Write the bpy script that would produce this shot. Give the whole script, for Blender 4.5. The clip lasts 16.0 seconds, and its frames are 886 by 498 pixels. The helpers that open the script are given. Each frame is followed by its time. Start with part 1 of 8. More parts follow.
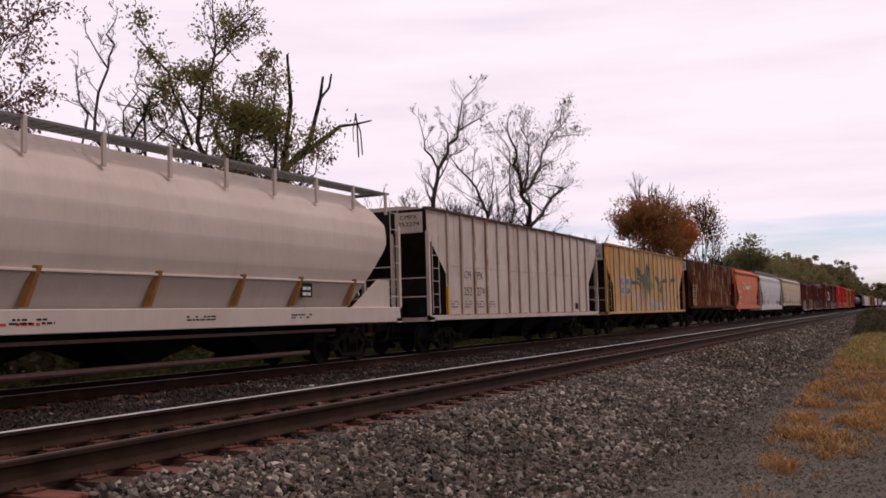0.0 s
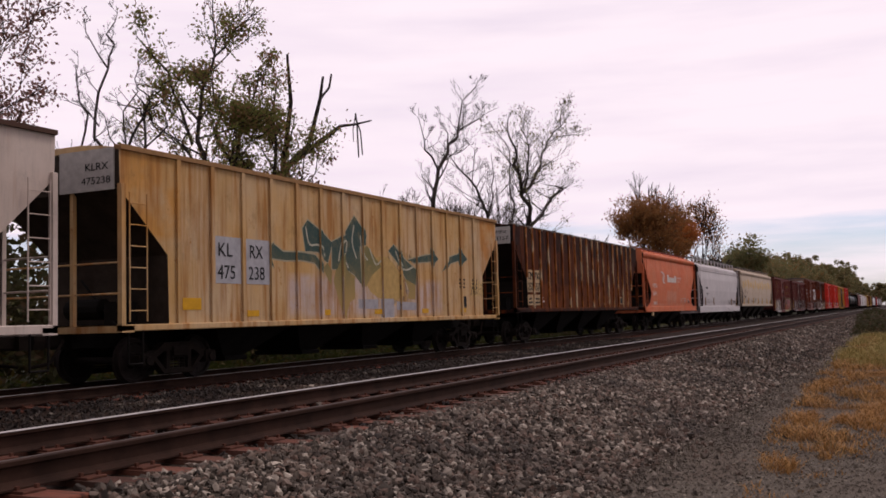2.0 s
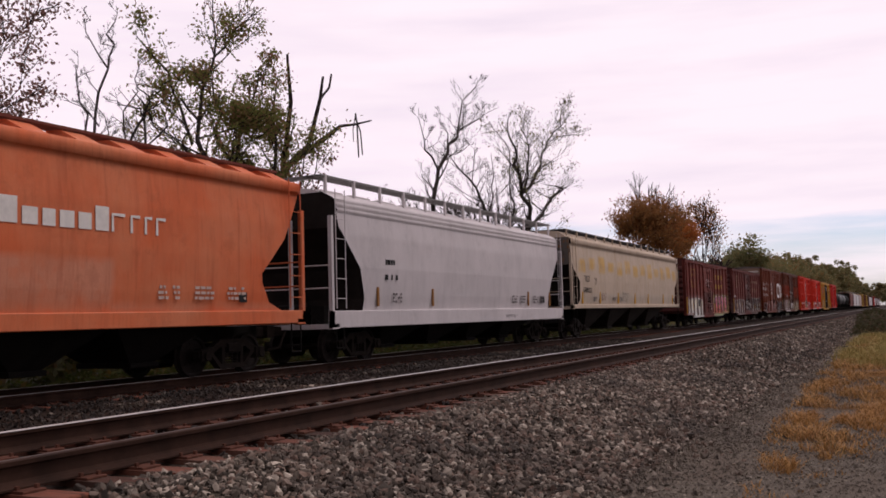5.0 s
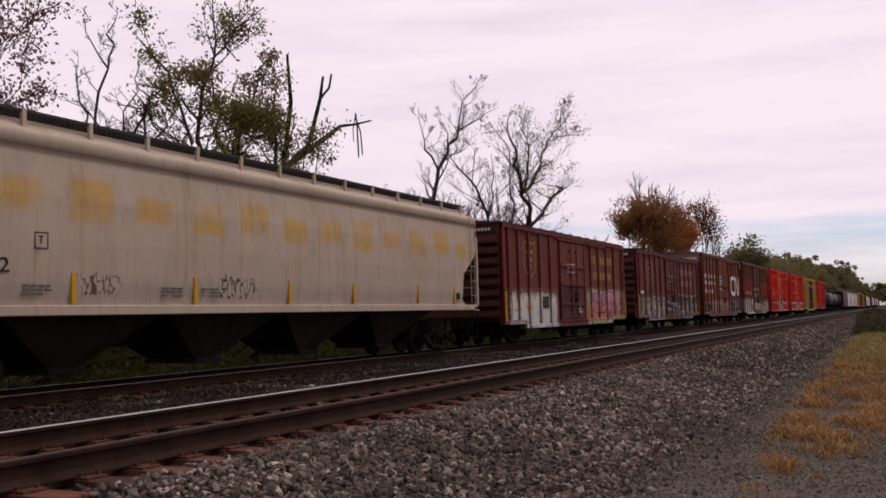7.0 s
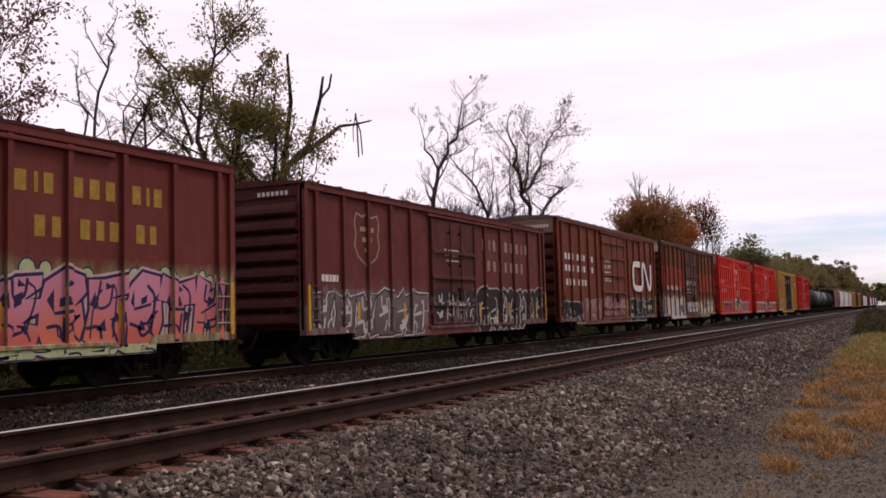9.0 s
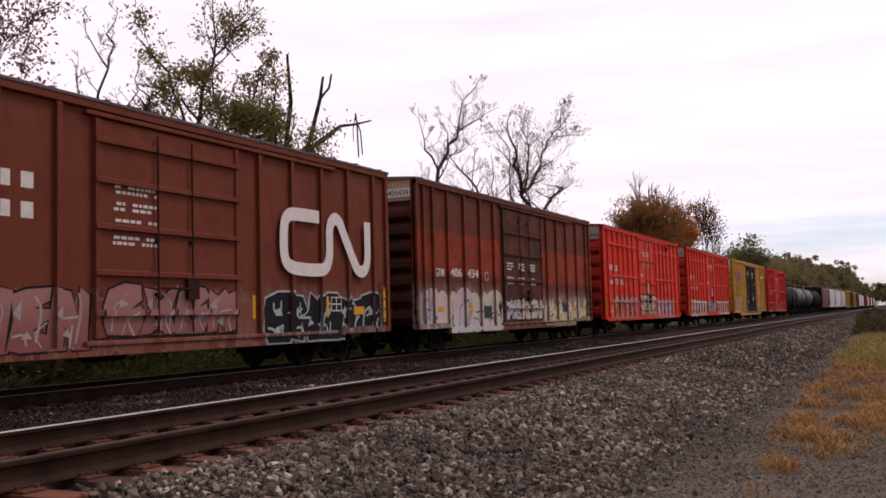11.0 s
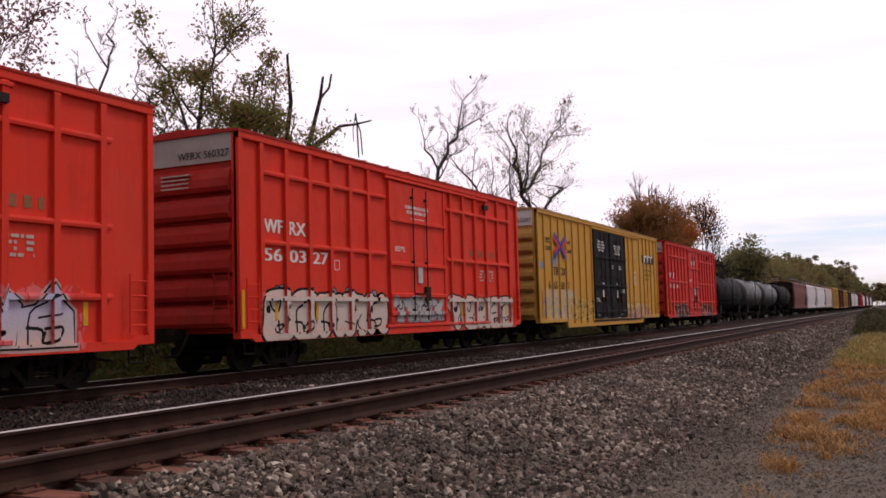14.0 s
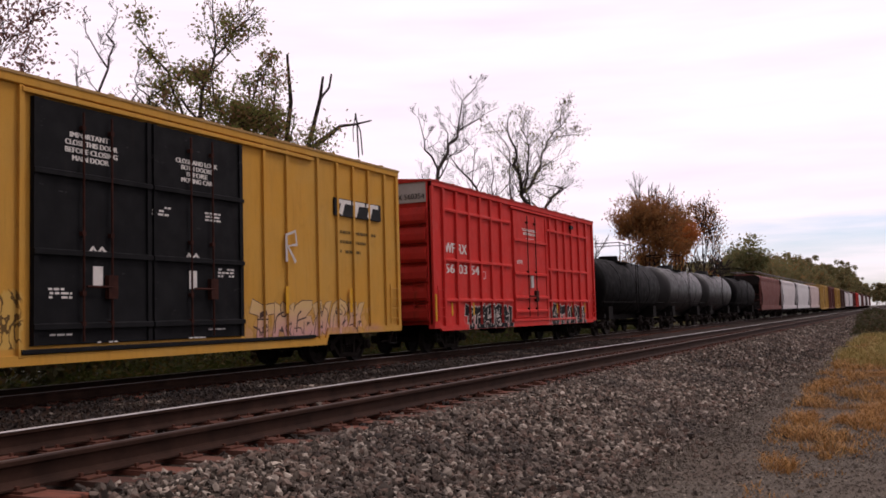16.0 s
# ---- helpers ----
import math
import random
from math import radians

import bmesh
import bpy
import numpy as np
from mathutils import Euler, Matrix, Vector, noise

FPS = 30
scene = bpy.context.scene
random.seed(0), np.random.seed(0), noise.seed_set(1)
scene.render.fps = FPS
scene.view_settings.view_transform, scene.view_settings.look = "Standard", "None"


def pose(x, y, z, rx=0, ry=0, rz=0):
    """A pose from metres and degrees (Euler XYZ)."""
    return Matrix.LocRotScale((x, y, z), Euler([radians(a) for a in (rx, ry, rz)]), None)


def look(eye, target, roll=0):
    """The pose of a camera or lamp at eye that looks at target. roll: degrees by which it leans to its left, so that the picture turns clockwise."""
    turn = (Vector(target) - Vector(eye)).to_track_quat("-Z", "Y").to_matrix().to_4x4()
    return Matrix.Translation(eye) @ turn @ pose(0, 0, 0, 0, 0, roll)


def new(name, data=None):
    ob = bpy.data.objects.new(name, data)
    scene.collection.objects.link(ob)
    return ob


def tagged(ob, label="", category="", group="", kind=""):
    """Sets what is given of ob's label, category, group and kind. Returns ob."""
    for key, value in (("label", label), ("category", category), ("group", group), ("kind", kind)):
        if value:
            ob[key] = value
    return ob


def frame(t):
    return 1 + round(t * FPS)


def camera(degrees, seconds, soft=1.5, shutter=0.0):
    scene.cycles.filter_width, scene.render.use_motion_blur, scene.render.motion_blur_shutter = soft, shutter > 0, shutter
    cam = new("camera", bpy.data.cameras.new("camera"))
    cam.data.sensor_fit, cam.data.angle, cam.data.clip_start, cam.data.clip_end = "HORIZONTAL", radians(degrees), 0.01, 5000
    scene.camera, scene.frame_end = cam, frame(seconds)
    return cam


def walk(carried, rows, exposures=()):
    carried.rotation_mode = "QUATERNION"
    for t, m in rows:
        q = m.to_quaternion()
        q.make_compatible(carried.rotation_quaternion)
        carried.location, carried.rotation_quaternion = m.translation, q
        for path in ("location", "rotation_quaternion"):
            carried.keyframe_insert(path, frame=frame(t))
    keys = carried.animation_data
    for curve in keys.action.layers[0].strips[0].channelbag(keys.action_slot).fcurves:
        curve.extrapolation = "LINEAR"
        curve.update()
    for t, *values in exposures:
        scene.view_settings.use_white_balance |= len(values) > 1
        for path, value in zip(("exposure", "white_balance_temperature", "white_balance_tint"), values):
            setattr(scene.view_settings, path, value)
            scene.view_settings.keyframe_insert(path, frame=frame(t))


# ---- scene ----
cam = camera(50.03, 16.0, soft=1.7)
EYE = Vector((0.0, 0.0, 1.082))
LINE = Vector((-0.43402, 0.89809, 0.07115))
walk(cam, [(0.0, look(EYE, EYE + LINE, -1.604)), (16.0, look(EYE, EYE + LINE, -1.604))],
     exposures=[(t, stops * 0.7, 6640, 20) for t, stops in ((0.0, -0.26), (0.5, -0.24), (1.5, -0.26), (2.5, -0.30), (3.0, -0.27), (3.5, -0.17), (4.0, -0.05), (5.2, -0.3), (6.3, -0.5), (6.5, -0.5),
                (7.0, -0.43), (7.5, -0.32), (8.0, -0.2), (8.5, -0.05), (9.0, -0.07), (11.5, 0.0), (12.0, 0.02), (13.0, 0.04), (14.5, 0.06), (15.5, -0.04), (16.0, -0.04))])

# the train: its speed, the middle of its track, and where each car's leading end stands at the start
SPEED = 15.1
TRAIN_X = -13.88
SPUR_X = -5.98
SPUR_Z = 0.24

# ---- light: an overcast autumn sky, bright and nearly white, with blue gaps low down ----
world = bpy.data.worlds.new("sky")
scene.world = world
world.use_nodes = True
wn, wl = world.node_tree.nodes, world.node_tree.links
wn.clear()
w_out = wn.new("ShaderNodeOutputWorld")
w_mix = wn.new("ShaderNodeMixShader")
w_sky = wn.new("ShaderNodeTexSky")
w_sky.sky_type, w_sky.sun_disc = "NISHITA", False
w_sky.sun_elevation, w_sky.sun_rotation = radians(57), radians(45)
w_bg = wn.new("ShaderNodeBackground")
w_bg.inputs["Strength"].default_value = 0.15
w_cloud = wn.new("ShaderNodeBackground")
w_cloud.inputs["Strength"].default_value = 1.0
w_tc = wn.new("ShaderNodeTexCoord")
w_sep = wn.new("ShaderNodeSeparateXYZ")
w_map = wn.new("ShaderNodeMapping")
w_map.inputs["Scale"].default_value = (1.6, 1.6, 14.0)
w_noise = wn.new("ShaderNodeTexNoise")
w_noise.inputs["Scale"].default_value = 2.2
w_noise.inputs["Detail"].default_value = 6.0
w_noise.inputs["Roughness"].default_value = 0.55
w_band = wn.new("ShaderNodeMapRange")      # cloud cover over height
w_band.interpolation_type = "SMOOTHSTEP"
w_band.inputs["From Min"].default_value, w_band.inputs["From Max"].default_value = 0.0, 0.04
w_band.inputs["To Min"].default_value, w_band.inputs["To Max"].default_value = -0.05, 0.62
w_add = wn.new("ShaderNodeMath")
w_add.operation = "ADD"
w_ramp = wn.new("ShaderNodeMapRange")
w_ramp.inputs["From Min"].default_value, w_ramp.inputs["From Max"].default_value = 0.42, 0.78
w_col = wn.new("ShaderNodeValToRGB")
w_col.color_ramp.elements[0].position, w_col.color_ramp.elements[0].color = 0.3, (0.86, 0.80, 0.88, 1)
w_col.color_ramp.elements[1].position, w_col.color_ramp.elements[1].color = 0.6, (0.98, 0.91, 0.96, 1)
wl.new(w_tc.outputs["Generated"], w_sep.inputs[0])
wl.new(w_tc.outputs["Generated"], w_map.inputs["Vector"])
wl.new(w_map.outputs[0], w_noise.inputs["Vector"])
w_off = wn.new("ShaderNodeMath")
w_off.operation = "SUBTRACT"
w_off.inputs[1].default_value = 0.074
w_abs = wn.new("ShaderNodeMath")
w_abs.operation = "MAXIMUM"
w_abs.inputs[1].default_value = 0.010
wl.new(w_sep.outputs["Z"], w_off.inputs[0])
wl.new(w_off.outputs[0], w_abs.inputs[0])
wl.new(w_abs.outputs[0], w_band.inputs["Value"])
wl.new(w_noise.outputs["Fac"], w_add.inputs[0])
wl.new(w_band.outputs[0], w_add.inputs[1])
wl.new(w_add.outputs[0], w_ramp.inputs["Value"])
wl.new(w_ramp.outputs[0], w_mix.inputs["Fac"])
wl.new(w_noise.outputs["Fac"], w_col.inputs["Fac"])
# brighter towards the hidden sun, beyond the train; duller behind
w_dot = wn.new("ShaderNodeVectorMath")
w_dot.operation = "DOT_PRODUCT"
w_dot.inputs[1].default_value = (-0.62, 0.72, 0.3)
w_glow = wn.new("ShaderNodeMapRange")
w_glow.inputs["From Min"].default_value, w_glow.inputs["From Max"].default_value = -0.7, 0.75
w_glow.inputs["To Min"].default_value, w_glow.inputs["To Max"].default_value = 0.48, 1.14
wl.new(w_tc.outputs["Generated"], w_dot.inputs[0])
wl.new(w_dot.outputs["Value"], w_glow.inputs["Value"])
wl.new(w_glow.outputs[0], w_cloud.inputs["Strength"])
wl.new(w_col.outputs["Color"], w_cloud.inputs["Color"])
w_tint = wn.new("ShaderNodeMixRGB")
w_tint.blend_type = "MULTIPLY"
w_tint.inputs[0].default_value, w_tint.inputs[2].default_value = 1.0, (0.76, 0.85, 1.0, 1)
wl.new(w_sky.outputs["Color"], w_tint.inputs[1])
wl.new(w_tint.outputs["Color"], w_bg.inputs["Color"])
wl.new(w_bg.outputs[0], w_mix.inputs[1])
wl.new(w_cloud.outputs[0], w_mix.inputs[2])
wl.new(w_mix.outputs[0], w_out.inputs["Surface"])

sun = new("sun", bpy.data.lights.new("sun", "SUN"))
sun.data.energy, sun.data.angle, sun.data.color = 1.3, radians(14), (1.0, 0.95, 0.90)
sun.matrix_world = look((24, 24, 52), (0, 0, 0))


# ---- mesh helpers ----
class Geo:
    """Collects the vertices and faces of one mesh."""
    def __init__(self):
        self.v, self.f = [], []

    def add(self, vs, fs):
        n = len(self.v)
        self.v += [tuple(p) for p in vs]
        self.f += [tuple(i + n for i in f) for f in fs]
        return self

    def box(self, x0, x1, y0, y1, z0, z1, b=0.0):
        if b <= 0:
            vs = [(x, y, z) for x in (x0, x1) for y in (y0, y1) for z in (z0, z1)]
            return self.add(vs, [(0, 1, 3, 2), (4, 6, 7, 5), (0, 4, 5, 1), (2, 3, 7, 6), (0, 2, 6, 4), (1, 5, 7, 3)])
        prof = [(x0 + b, z0), (x1 - b, z0), (x1, z0 + b), (x1, z1 - b), (x1 - b, z1), (x0 + b, z1), (x0, z1 - b), (x0, z0 + b)]
        return self.prism_y(prof, y0, y1)

    def prism_y(self, prof, y0, y1):
        """A profile of (x, z) run along y."""
        n = len(prof)
        vs = [(x, y0, z) for x, z in prof] + [(x, y1, z) for x, z in prof]
        fs = [(i, (i + 1) % n, n + (i + 1) % n, n + i) for i in range(n)]
        return self.add(vs, fs + [tuple(reversed(range(n))), tuple(range(n, 2 * n))])

    def prism_x(self, prof, x0, x1):
        """A profile of (y, z) run along x."""
        n = len(prof)
        vs = [(x0, y, z) for y, z in prof] + [(x1, y, z) for y, z in prof]
        fs = [(i, (i + 1) % n, n + (i + 1) % n, n + i) for i in range(n)]
        return self.add(vs, fs + [tuple(reversed(range(n))), tuple(range(n, 2 * n))])

    def tube(self, p, q, r, r2=None, n=6, caps=True):
        p, q = Vector(p), Vector(q)
        d = (q - p)
        if d.length < 1e-6:
            return self
        a = d.normalized().orthogonal().normalized()
        c = d.normalized().cross(a)
        r2 = r if r2 is None else r2
        vs = []
        for o, rr in ((p, r), (q, r2)):
            vs += [o + (a * math.cos(2 * math.pi * i / n) + c * math.sin(2 * math.pi * i / n)) * rr for i in range(n)]
        fs = [(i, (i + 1) % n, n + (i + 1) % n, n + i) for i in range(n)]
        if caps:
            fs += [tuple(reversed(range(n))), tuple(range(n, 2 * n))]
        return self.add(vs, fs)

    def lathe_x(self, prof, n=24):
        """A profile of (x, radius) turned about the x axis."""
        vs, m = [], len(prof)
        for i in range(n):
            a = 2 * math.pi * i / n
            vs += [(x, r * math.cos(a), r * math.sin(a)) for x, r in prof]
        fs = [(i * m + j, i * m + j + 1, ((i + 1) % n) * m + j + 1, ((i + 1) % n) * m + j) for i in range(n) for j in range(m - 1)]
        return self.add(vs, fs)

    def mesh(self, name, mat, smooth=False):
        me = bpy.data.meshes.new(name)
        me.from_pydata(self.v, [], self.f)
        bm = bmesh.new()
        bm.from_mesh(me)
        bmesh.ops.recalc_face_normals(bm, faces=bm.faces)
        bm.to_mesh(me)
        bm.free()
        if mat:
            me.materials.append(mat)
        if smooth:
            me.shade_smooth()
        return me


def part(name, geo, mat, parent, label="", smooth=False):
    ob = new(name, geo.mesh(name, mat, smooth) if isinstance(geo, Geo) else geo)
    ob.parent = parent
    if label:
        tagged(ob, label)
    return ob


def thing(name, label, category, group="", kind=""):
    ob = new(name)
    ob.empty_display_size = 0.2
    return tagged(ob, label, category, group, kind)


FONT_CACHE = {}


def letters(text):
    """A flat mesh of the text in the built-in font, thin but solid."""
    if text not in FONT_CACHE:
        cu = bpy.data.curves.new("lettering", "FONT")
        cu.body, cu.extrude, cu.resolution_u = text, 0.01, 3
        ob = bpy.data.objects.new("lettering", cu)
        scene.collection.objects.link(ob)
        bpy.context.view_layer.update()
        me = bpy.data.meshes.new_from_object(ob.evaluated_get(bpy.context.evaluated_depsgraph_get()))
        FONT_CACHE[text] = np.array([v.co[:] for v in me.vertices]), [tuple(p.vertices) for p in me.polygons]
        bpy.data.objects.remove(ob)
        bpy.data.meshes.remove(me)
        bpy.data.curves.remove(cu)
    return FONT_CACHE[text]


def lettering(text, mat, parent, y0, y1, z0, z1, x=1.59, slant=0.0, bold=0.0):
    """The text on the side that faces +x, filling y0..y1 and z0..z1."""
    v, f = letters(text)
    lo, hi = v.min(0), v.max(0)
    u = (v - lo) / np.maximum(hi - lo, 1e-6)
    g = Geo()
    for k in ([0.0] if bold <= 0 else [0.0, bold, bold * 2]):
        g.add([(x + 0.003 * a[2] + k * 0.05, y0 + (y1 - y0) * a[0] + slant * (a[1] - 0.5) + k, z0 + (z1 - z0) * a[1]) for a in u], f)
    return part("lettering", g, mat, parent)


def end_lettering(text, mat, parent, x0, x1, z0, z1, y=-0.01):
    """The text on the end that faces -y."""
    v, f = letters(text)
    lo, hi = v.min(0), v.max(0)
    u = (v - lo) / np.maximum(hi - lo, 1e-6)
    g = Geo().add([(x0 + (x1 - x0) * a[0], y - 0.003 * a[2], z0 + (z1 - z0) * a[1]) for a in u], f)
    return part("lettering", g, mat, parent)


def bars(mat, parent, y0, y1, z0, z1, rows, seed, x=1.588, fill=0.8, name="marking"):
    """Small writing that cannot be read: rows of short bars."""
    r, g = random.Random(seed), Geo()
    h = (z1 - z0) / rows
    for i in range(rows):
        y = y0 + r.random() * 0.1 * (y1 - y0)
        while y < y1 - 0.02:
            w = min(r.uniform(0.05, 0.16), y1 - y)
            g.box(x - 0.002, x + 0.003, y, y + w, z0 + i * h, z0 + i * h + h * 0.55)
            y += w + 0.035
            if r.random() > fill:
                y += 0.15
    return tagged(part(name, g, mat, parent), kind="stuff")


def eased(points, steps=5):
    """The points of a bent line, rounded off."""
    ps = [Vector((0, *p)) for p in points]
    ps = [ps[0] * 2 - ps[1], *ps, ps[-1] * 2 - ps[-2]]
    out = []
    for a, b, c, d in zip(ps, ps[1:], ps[2:], ps[3:]):
        for k in range(steps):
            t = k / steps
            p = 0.5 * (2 * b + (c - a) * t + (2 * a - 5 * b + 4 * c - d) * t * t + (3 * b - a - 3 * c + d) * t ** 3)
            out.append((p.y, p.z))
    return out + [(ps[-2].y, ps[-2].z)]


def stripe(points, width, x=1.592):
    """A flat band of paint along (y, z) points on a side that faces +x."""
    g = Geo()
    ps = [Vector((0, *p)) for p in points]
    left, right = [], []
    for i, p in enumerate(ps):
        d = (ps[min(i + 1, len(ps) - 1)] - ps[max(i - 1, 0)]).normalized()
        n = Vector((0, -d.z, d.y)) * width / 2
        left.append(p + n)
        right.append(p - n)
    m = len(ps)
    vs = [(x, a.y, a.z) for a in left] + [(x, a.y, a.z) for a in right] + [(x - 0.004, a.y, a.z) for a in left] + [(x - 0.004, a.y, a.z) for a in right]
    fs = []
    for i in range(m - 1):
        fs += [(i, i + 1, m + i + 1, m + i), (i, 2 * m + i, 2 * m + i + 1, i + 1), (m + i, m + i + 1, 3 * m + i + 1, 3 * m + i)]
    return g.add(vs, fs + [(0, m, 3 * m, 2 * m), (m - 1, 3 * m - 1, 4 * m - 1, 2 * m - 1)])


RELIEF = {}


def clip_span(pts, axis, lo, hi):
    """The part of a (y, z) polygon between two parallel lines."""
    for sign, lim in ((1, lo), (-1, hi)):
        out = []
        for a, b in zip(pts, pts[1:] + pts[:1]):
            da, db = sign * (a[axis] - lim), sign * (b[axis] - lim)
            if da >= 0:
                out.append(a)
            if (da >= 0) != (db >= 0):
                t = da / (da - db)
                out.append((a[0] + (b[0] - a[0]) * t, a[1] + (b[1] - a[1]) * t))
        pts = out
        if len(pts) < 3:
            return []
    return pts


def grown(pts, d):
    """A closed outline pushed outwards by d."""
    area = sum(a[0] * b[1] - b[0] * a[1] for a, b in zip(pts, pts[1:] + pts[:1]))
    k = d if area > 0 else -d
    out = []
    for p, q, r in zip(pts[-1:] + pts[:-1], pts, pts[1:] + pts[:1]):
        v = Vector((r[0] - p[0], r[1] - p[1]))
        v = v.normalized() if v.length > 1e-6 else Vector((1, 0))
        out.append((q[0] + v.y * k, q[1] - v.x * k))
    return out


def rounded(pts, steps=4):
    """A closed outline with its corners rounded off."""
    n, out = len(pts), []
    for i in range(n):
        a, b, c, d = (Vector(pts[(i + k) % n]) for k in (-1, 0, 1, 2))
        for k in range(steps):
            t = k / steps
            q = ((1 - t) ** 3 * a + (3 * t ** 3 - 6 * t * t + 4) * b + (-3 * t ** 3 + 3 * t * t + 3 * t + 1) * c + t ** 3 * d) / 6
            out.append((q.x, q.y))
    return out


def ribbon(pts, w):
    """A closed outline along a bent line."""
    left, right = [], []
    for i, p in enumerate(pts):
        v = Vector(pts[min(i + 1, len(pts) - 1)]) - Vector(pts[max(i - 1, 0)])
        v = v.normalized() * w / 2
        left.append((p[0] - v.y, p[1] + v.x))
        right.append((p[0] + v.y, p[1] - v.x))
    return left + right[::-1]


def spray(ob, polys, mat, layer, door=False, label=""):
    """Paint laid over a car's side: it follows the sheet, the posts and belts that stand out from it, and the sill."""
    x, steps = RELIEF[ob.name]["door" if door else "side"]
    g = Geo()
    spans = RELIEF[ob.name].get("floor", [(-9, 99, -9)])
    pieces = [clip_span(clip_span(list(p), 0, a, b), 1, z, 9) if clip_span(list(p), 0, a, b) else [] for p in polys for a, b, z in spans]
    for k, p in enumerate(q for q in pieces if len(q) > 2):
        d = 0.0009 * layer + 0.00015 * (k % 5)
        g.add([(x + d, a, b) for a, b in p], [tuple(range(len(p)))])
        for axis, lo, hi, xr in steps:
            q = clip_span(p, axis, lo, hi)
            if q:
                g.add([(xr + d, a, b) for a, b in q], [tuple(range(len(q)))])
    tag = part("sprayed_tag", g, mat, ob, label)
    return tagged(tag, kind="stuff") if len(g.f) > 1 else tag


CHUNKS = [[(0, 0), (.32, 0), (.36, .26), (.58, .27), (.62, 0), (1, 0), (.93, .45), (1, 1), (.66, .9), (.5, 1.06), (.3, .9), (0, 1), (.08, .5)],
          [(0, .05), (.3, -.03), (.95, 0), (1, .3), (.62, .38), (.97, .5), (.98, .68), (.6, .7), (1, .8), (.98, 1.05), (.4, 1), (.02, .92), (.1, .5)],
          [(.0, 0), (.34, .04), (.5, .2), (.68, 0), (1.04, .04), (.8, .5), (1.02, 1.04), (.7, .96), (.52, .74), (.34, 1), (-.02, .96), (.2, .5)],
          [(.1, 0), (.9, -.03), (1.02, .3), (.95, .62), (.7, .6), (.98, .78), (.9, 1.02), (.45, 1.08), (.1, .95), (-.03, .6), (.02, .25)],
          [(.0, .02), (.36, 0), (.4, .45), (.62, .02), (1, 0), (1, .95), (.7, 1.04), (.66, .6), (.44, 1), (.03, 1.05)],
          [(.28, 0), (.72, 0), (.7, .6), (1.05, .66), (1, 1.0), (.5, .94), (0, 1.06), (-.05, .7), (.3, .62)]]
PEAK = [[(0, 0), (1, 0), (1, .62), (.8, .72), (.5, 1.12), (.22, .74), (0, .62)], [(0, .02), (1, 0), (.98, .7), (.72, .98), (.62, .74), (.34, 1.06), (.02, .68)]]
INNER = [[(.2, .08), (.22, .6), (.45, .78)], [(.56, .05), (.6, .4)], [(.28, .5), (.72, .56)], [(.76, .15), (.82, .7), (.62, .9)], [(.12, .3), (.4, .28), (.5, .12)], [(.3, .92), (.36, .62), (.6, .66), (.62, .9)],
         [(.5, .3), (.74, .34), (.7, .2), (.5, .14), (.44, .24)], [(.86, .06), (.7, .3), (.88, .48)]]
HOLES = [[(.42, .56), (.62, .6), (.56, .74), (.4, .72)], [(.34, .22), (.6, .18), (.5, .36)], [(.7, .3), (.9, .4), (.74, .46)], [(.12, .62), (.3, .5), (.26, .8)], [(.46, .8), (.66, .86), (.5, .92)]]


def fat_tag(ob, y0, y1, z0, z1, cells, fills, outline, seed, style="angular", line=None, edge=None, lines=4, holes=2, line_w=0.035, rim=0.045, door=False, bubbles=None, label=""):
    """Sprayed lettering that nobody can read: broad shapes side by side with an outline, gaps and inner lines."""
    r = random.Random(seed)
    w, h = (y1 - y0) / cells, z1 - z0
    rims, outer, spots = [], [], []
    for k in range(cells):
        jitter = lambda p, a: (p[0] + r.uniform(-a, a), p[1] + r.uniform(-a, a))
        place = lambda p: (y0 + w * (k + p[0] * 1.02) + 0.12 * h * (p[1] - 0.5) * (style != "round"), z0 + h * min(max(p[1], 0.0), 1.15))
        shape = [place(jitter(p, 0.05)) for p in r.choice(PEAK if style == "peak" else CHUNKS)]
        if style == "round":
            shape = grown(rounded(shape), 0.09)
        rims.append(grown(shape, rim))
        outer.append(grown(shape, rim + 0.05))
        spray(ob, [shape], fills[(k + r.randint(0, 1)) % len(fills)], 3 + 0.3 * (k % 3), door, label)
        inner = [ribbon(eased([place(jitter(p, 0.06)) for p in q], 3), line_w * r.uniform(0.7, 1.3)) for q in r.sample(INNER, lines)]
        gaps = [[place(jitter(p, 0.04)) for p in q] for q in r.sample(HOLES, holes)]
        if style == "round":
            gaps = [rounded(grown(q, 0.03), 3) for q in gaps]
        spray(ob, inner + gaps, line or outline, 4, door)
        if bubbles:
            for _ in range(2):
                c, q = place((r.uniform(0, 1), r.uniform(0.98, 1.12))), r.uniform(0.07, 0.16)
                spots.append([(c[0] + q * math.cos(a * 0.7), c[1] + q * 1.1 * math.sin(a * 0.7)) for a in range(9)])
    spray(ob, rims, outline, 2, door)
    if edge:
        spray(ob, outer, edge, 1, door)
    if bubbles:
        spray(ob, [grown(p, 0.03) for p in spots], outline, 0.3, door)
        spray(ob, spots, bubbles, 0.6, door)


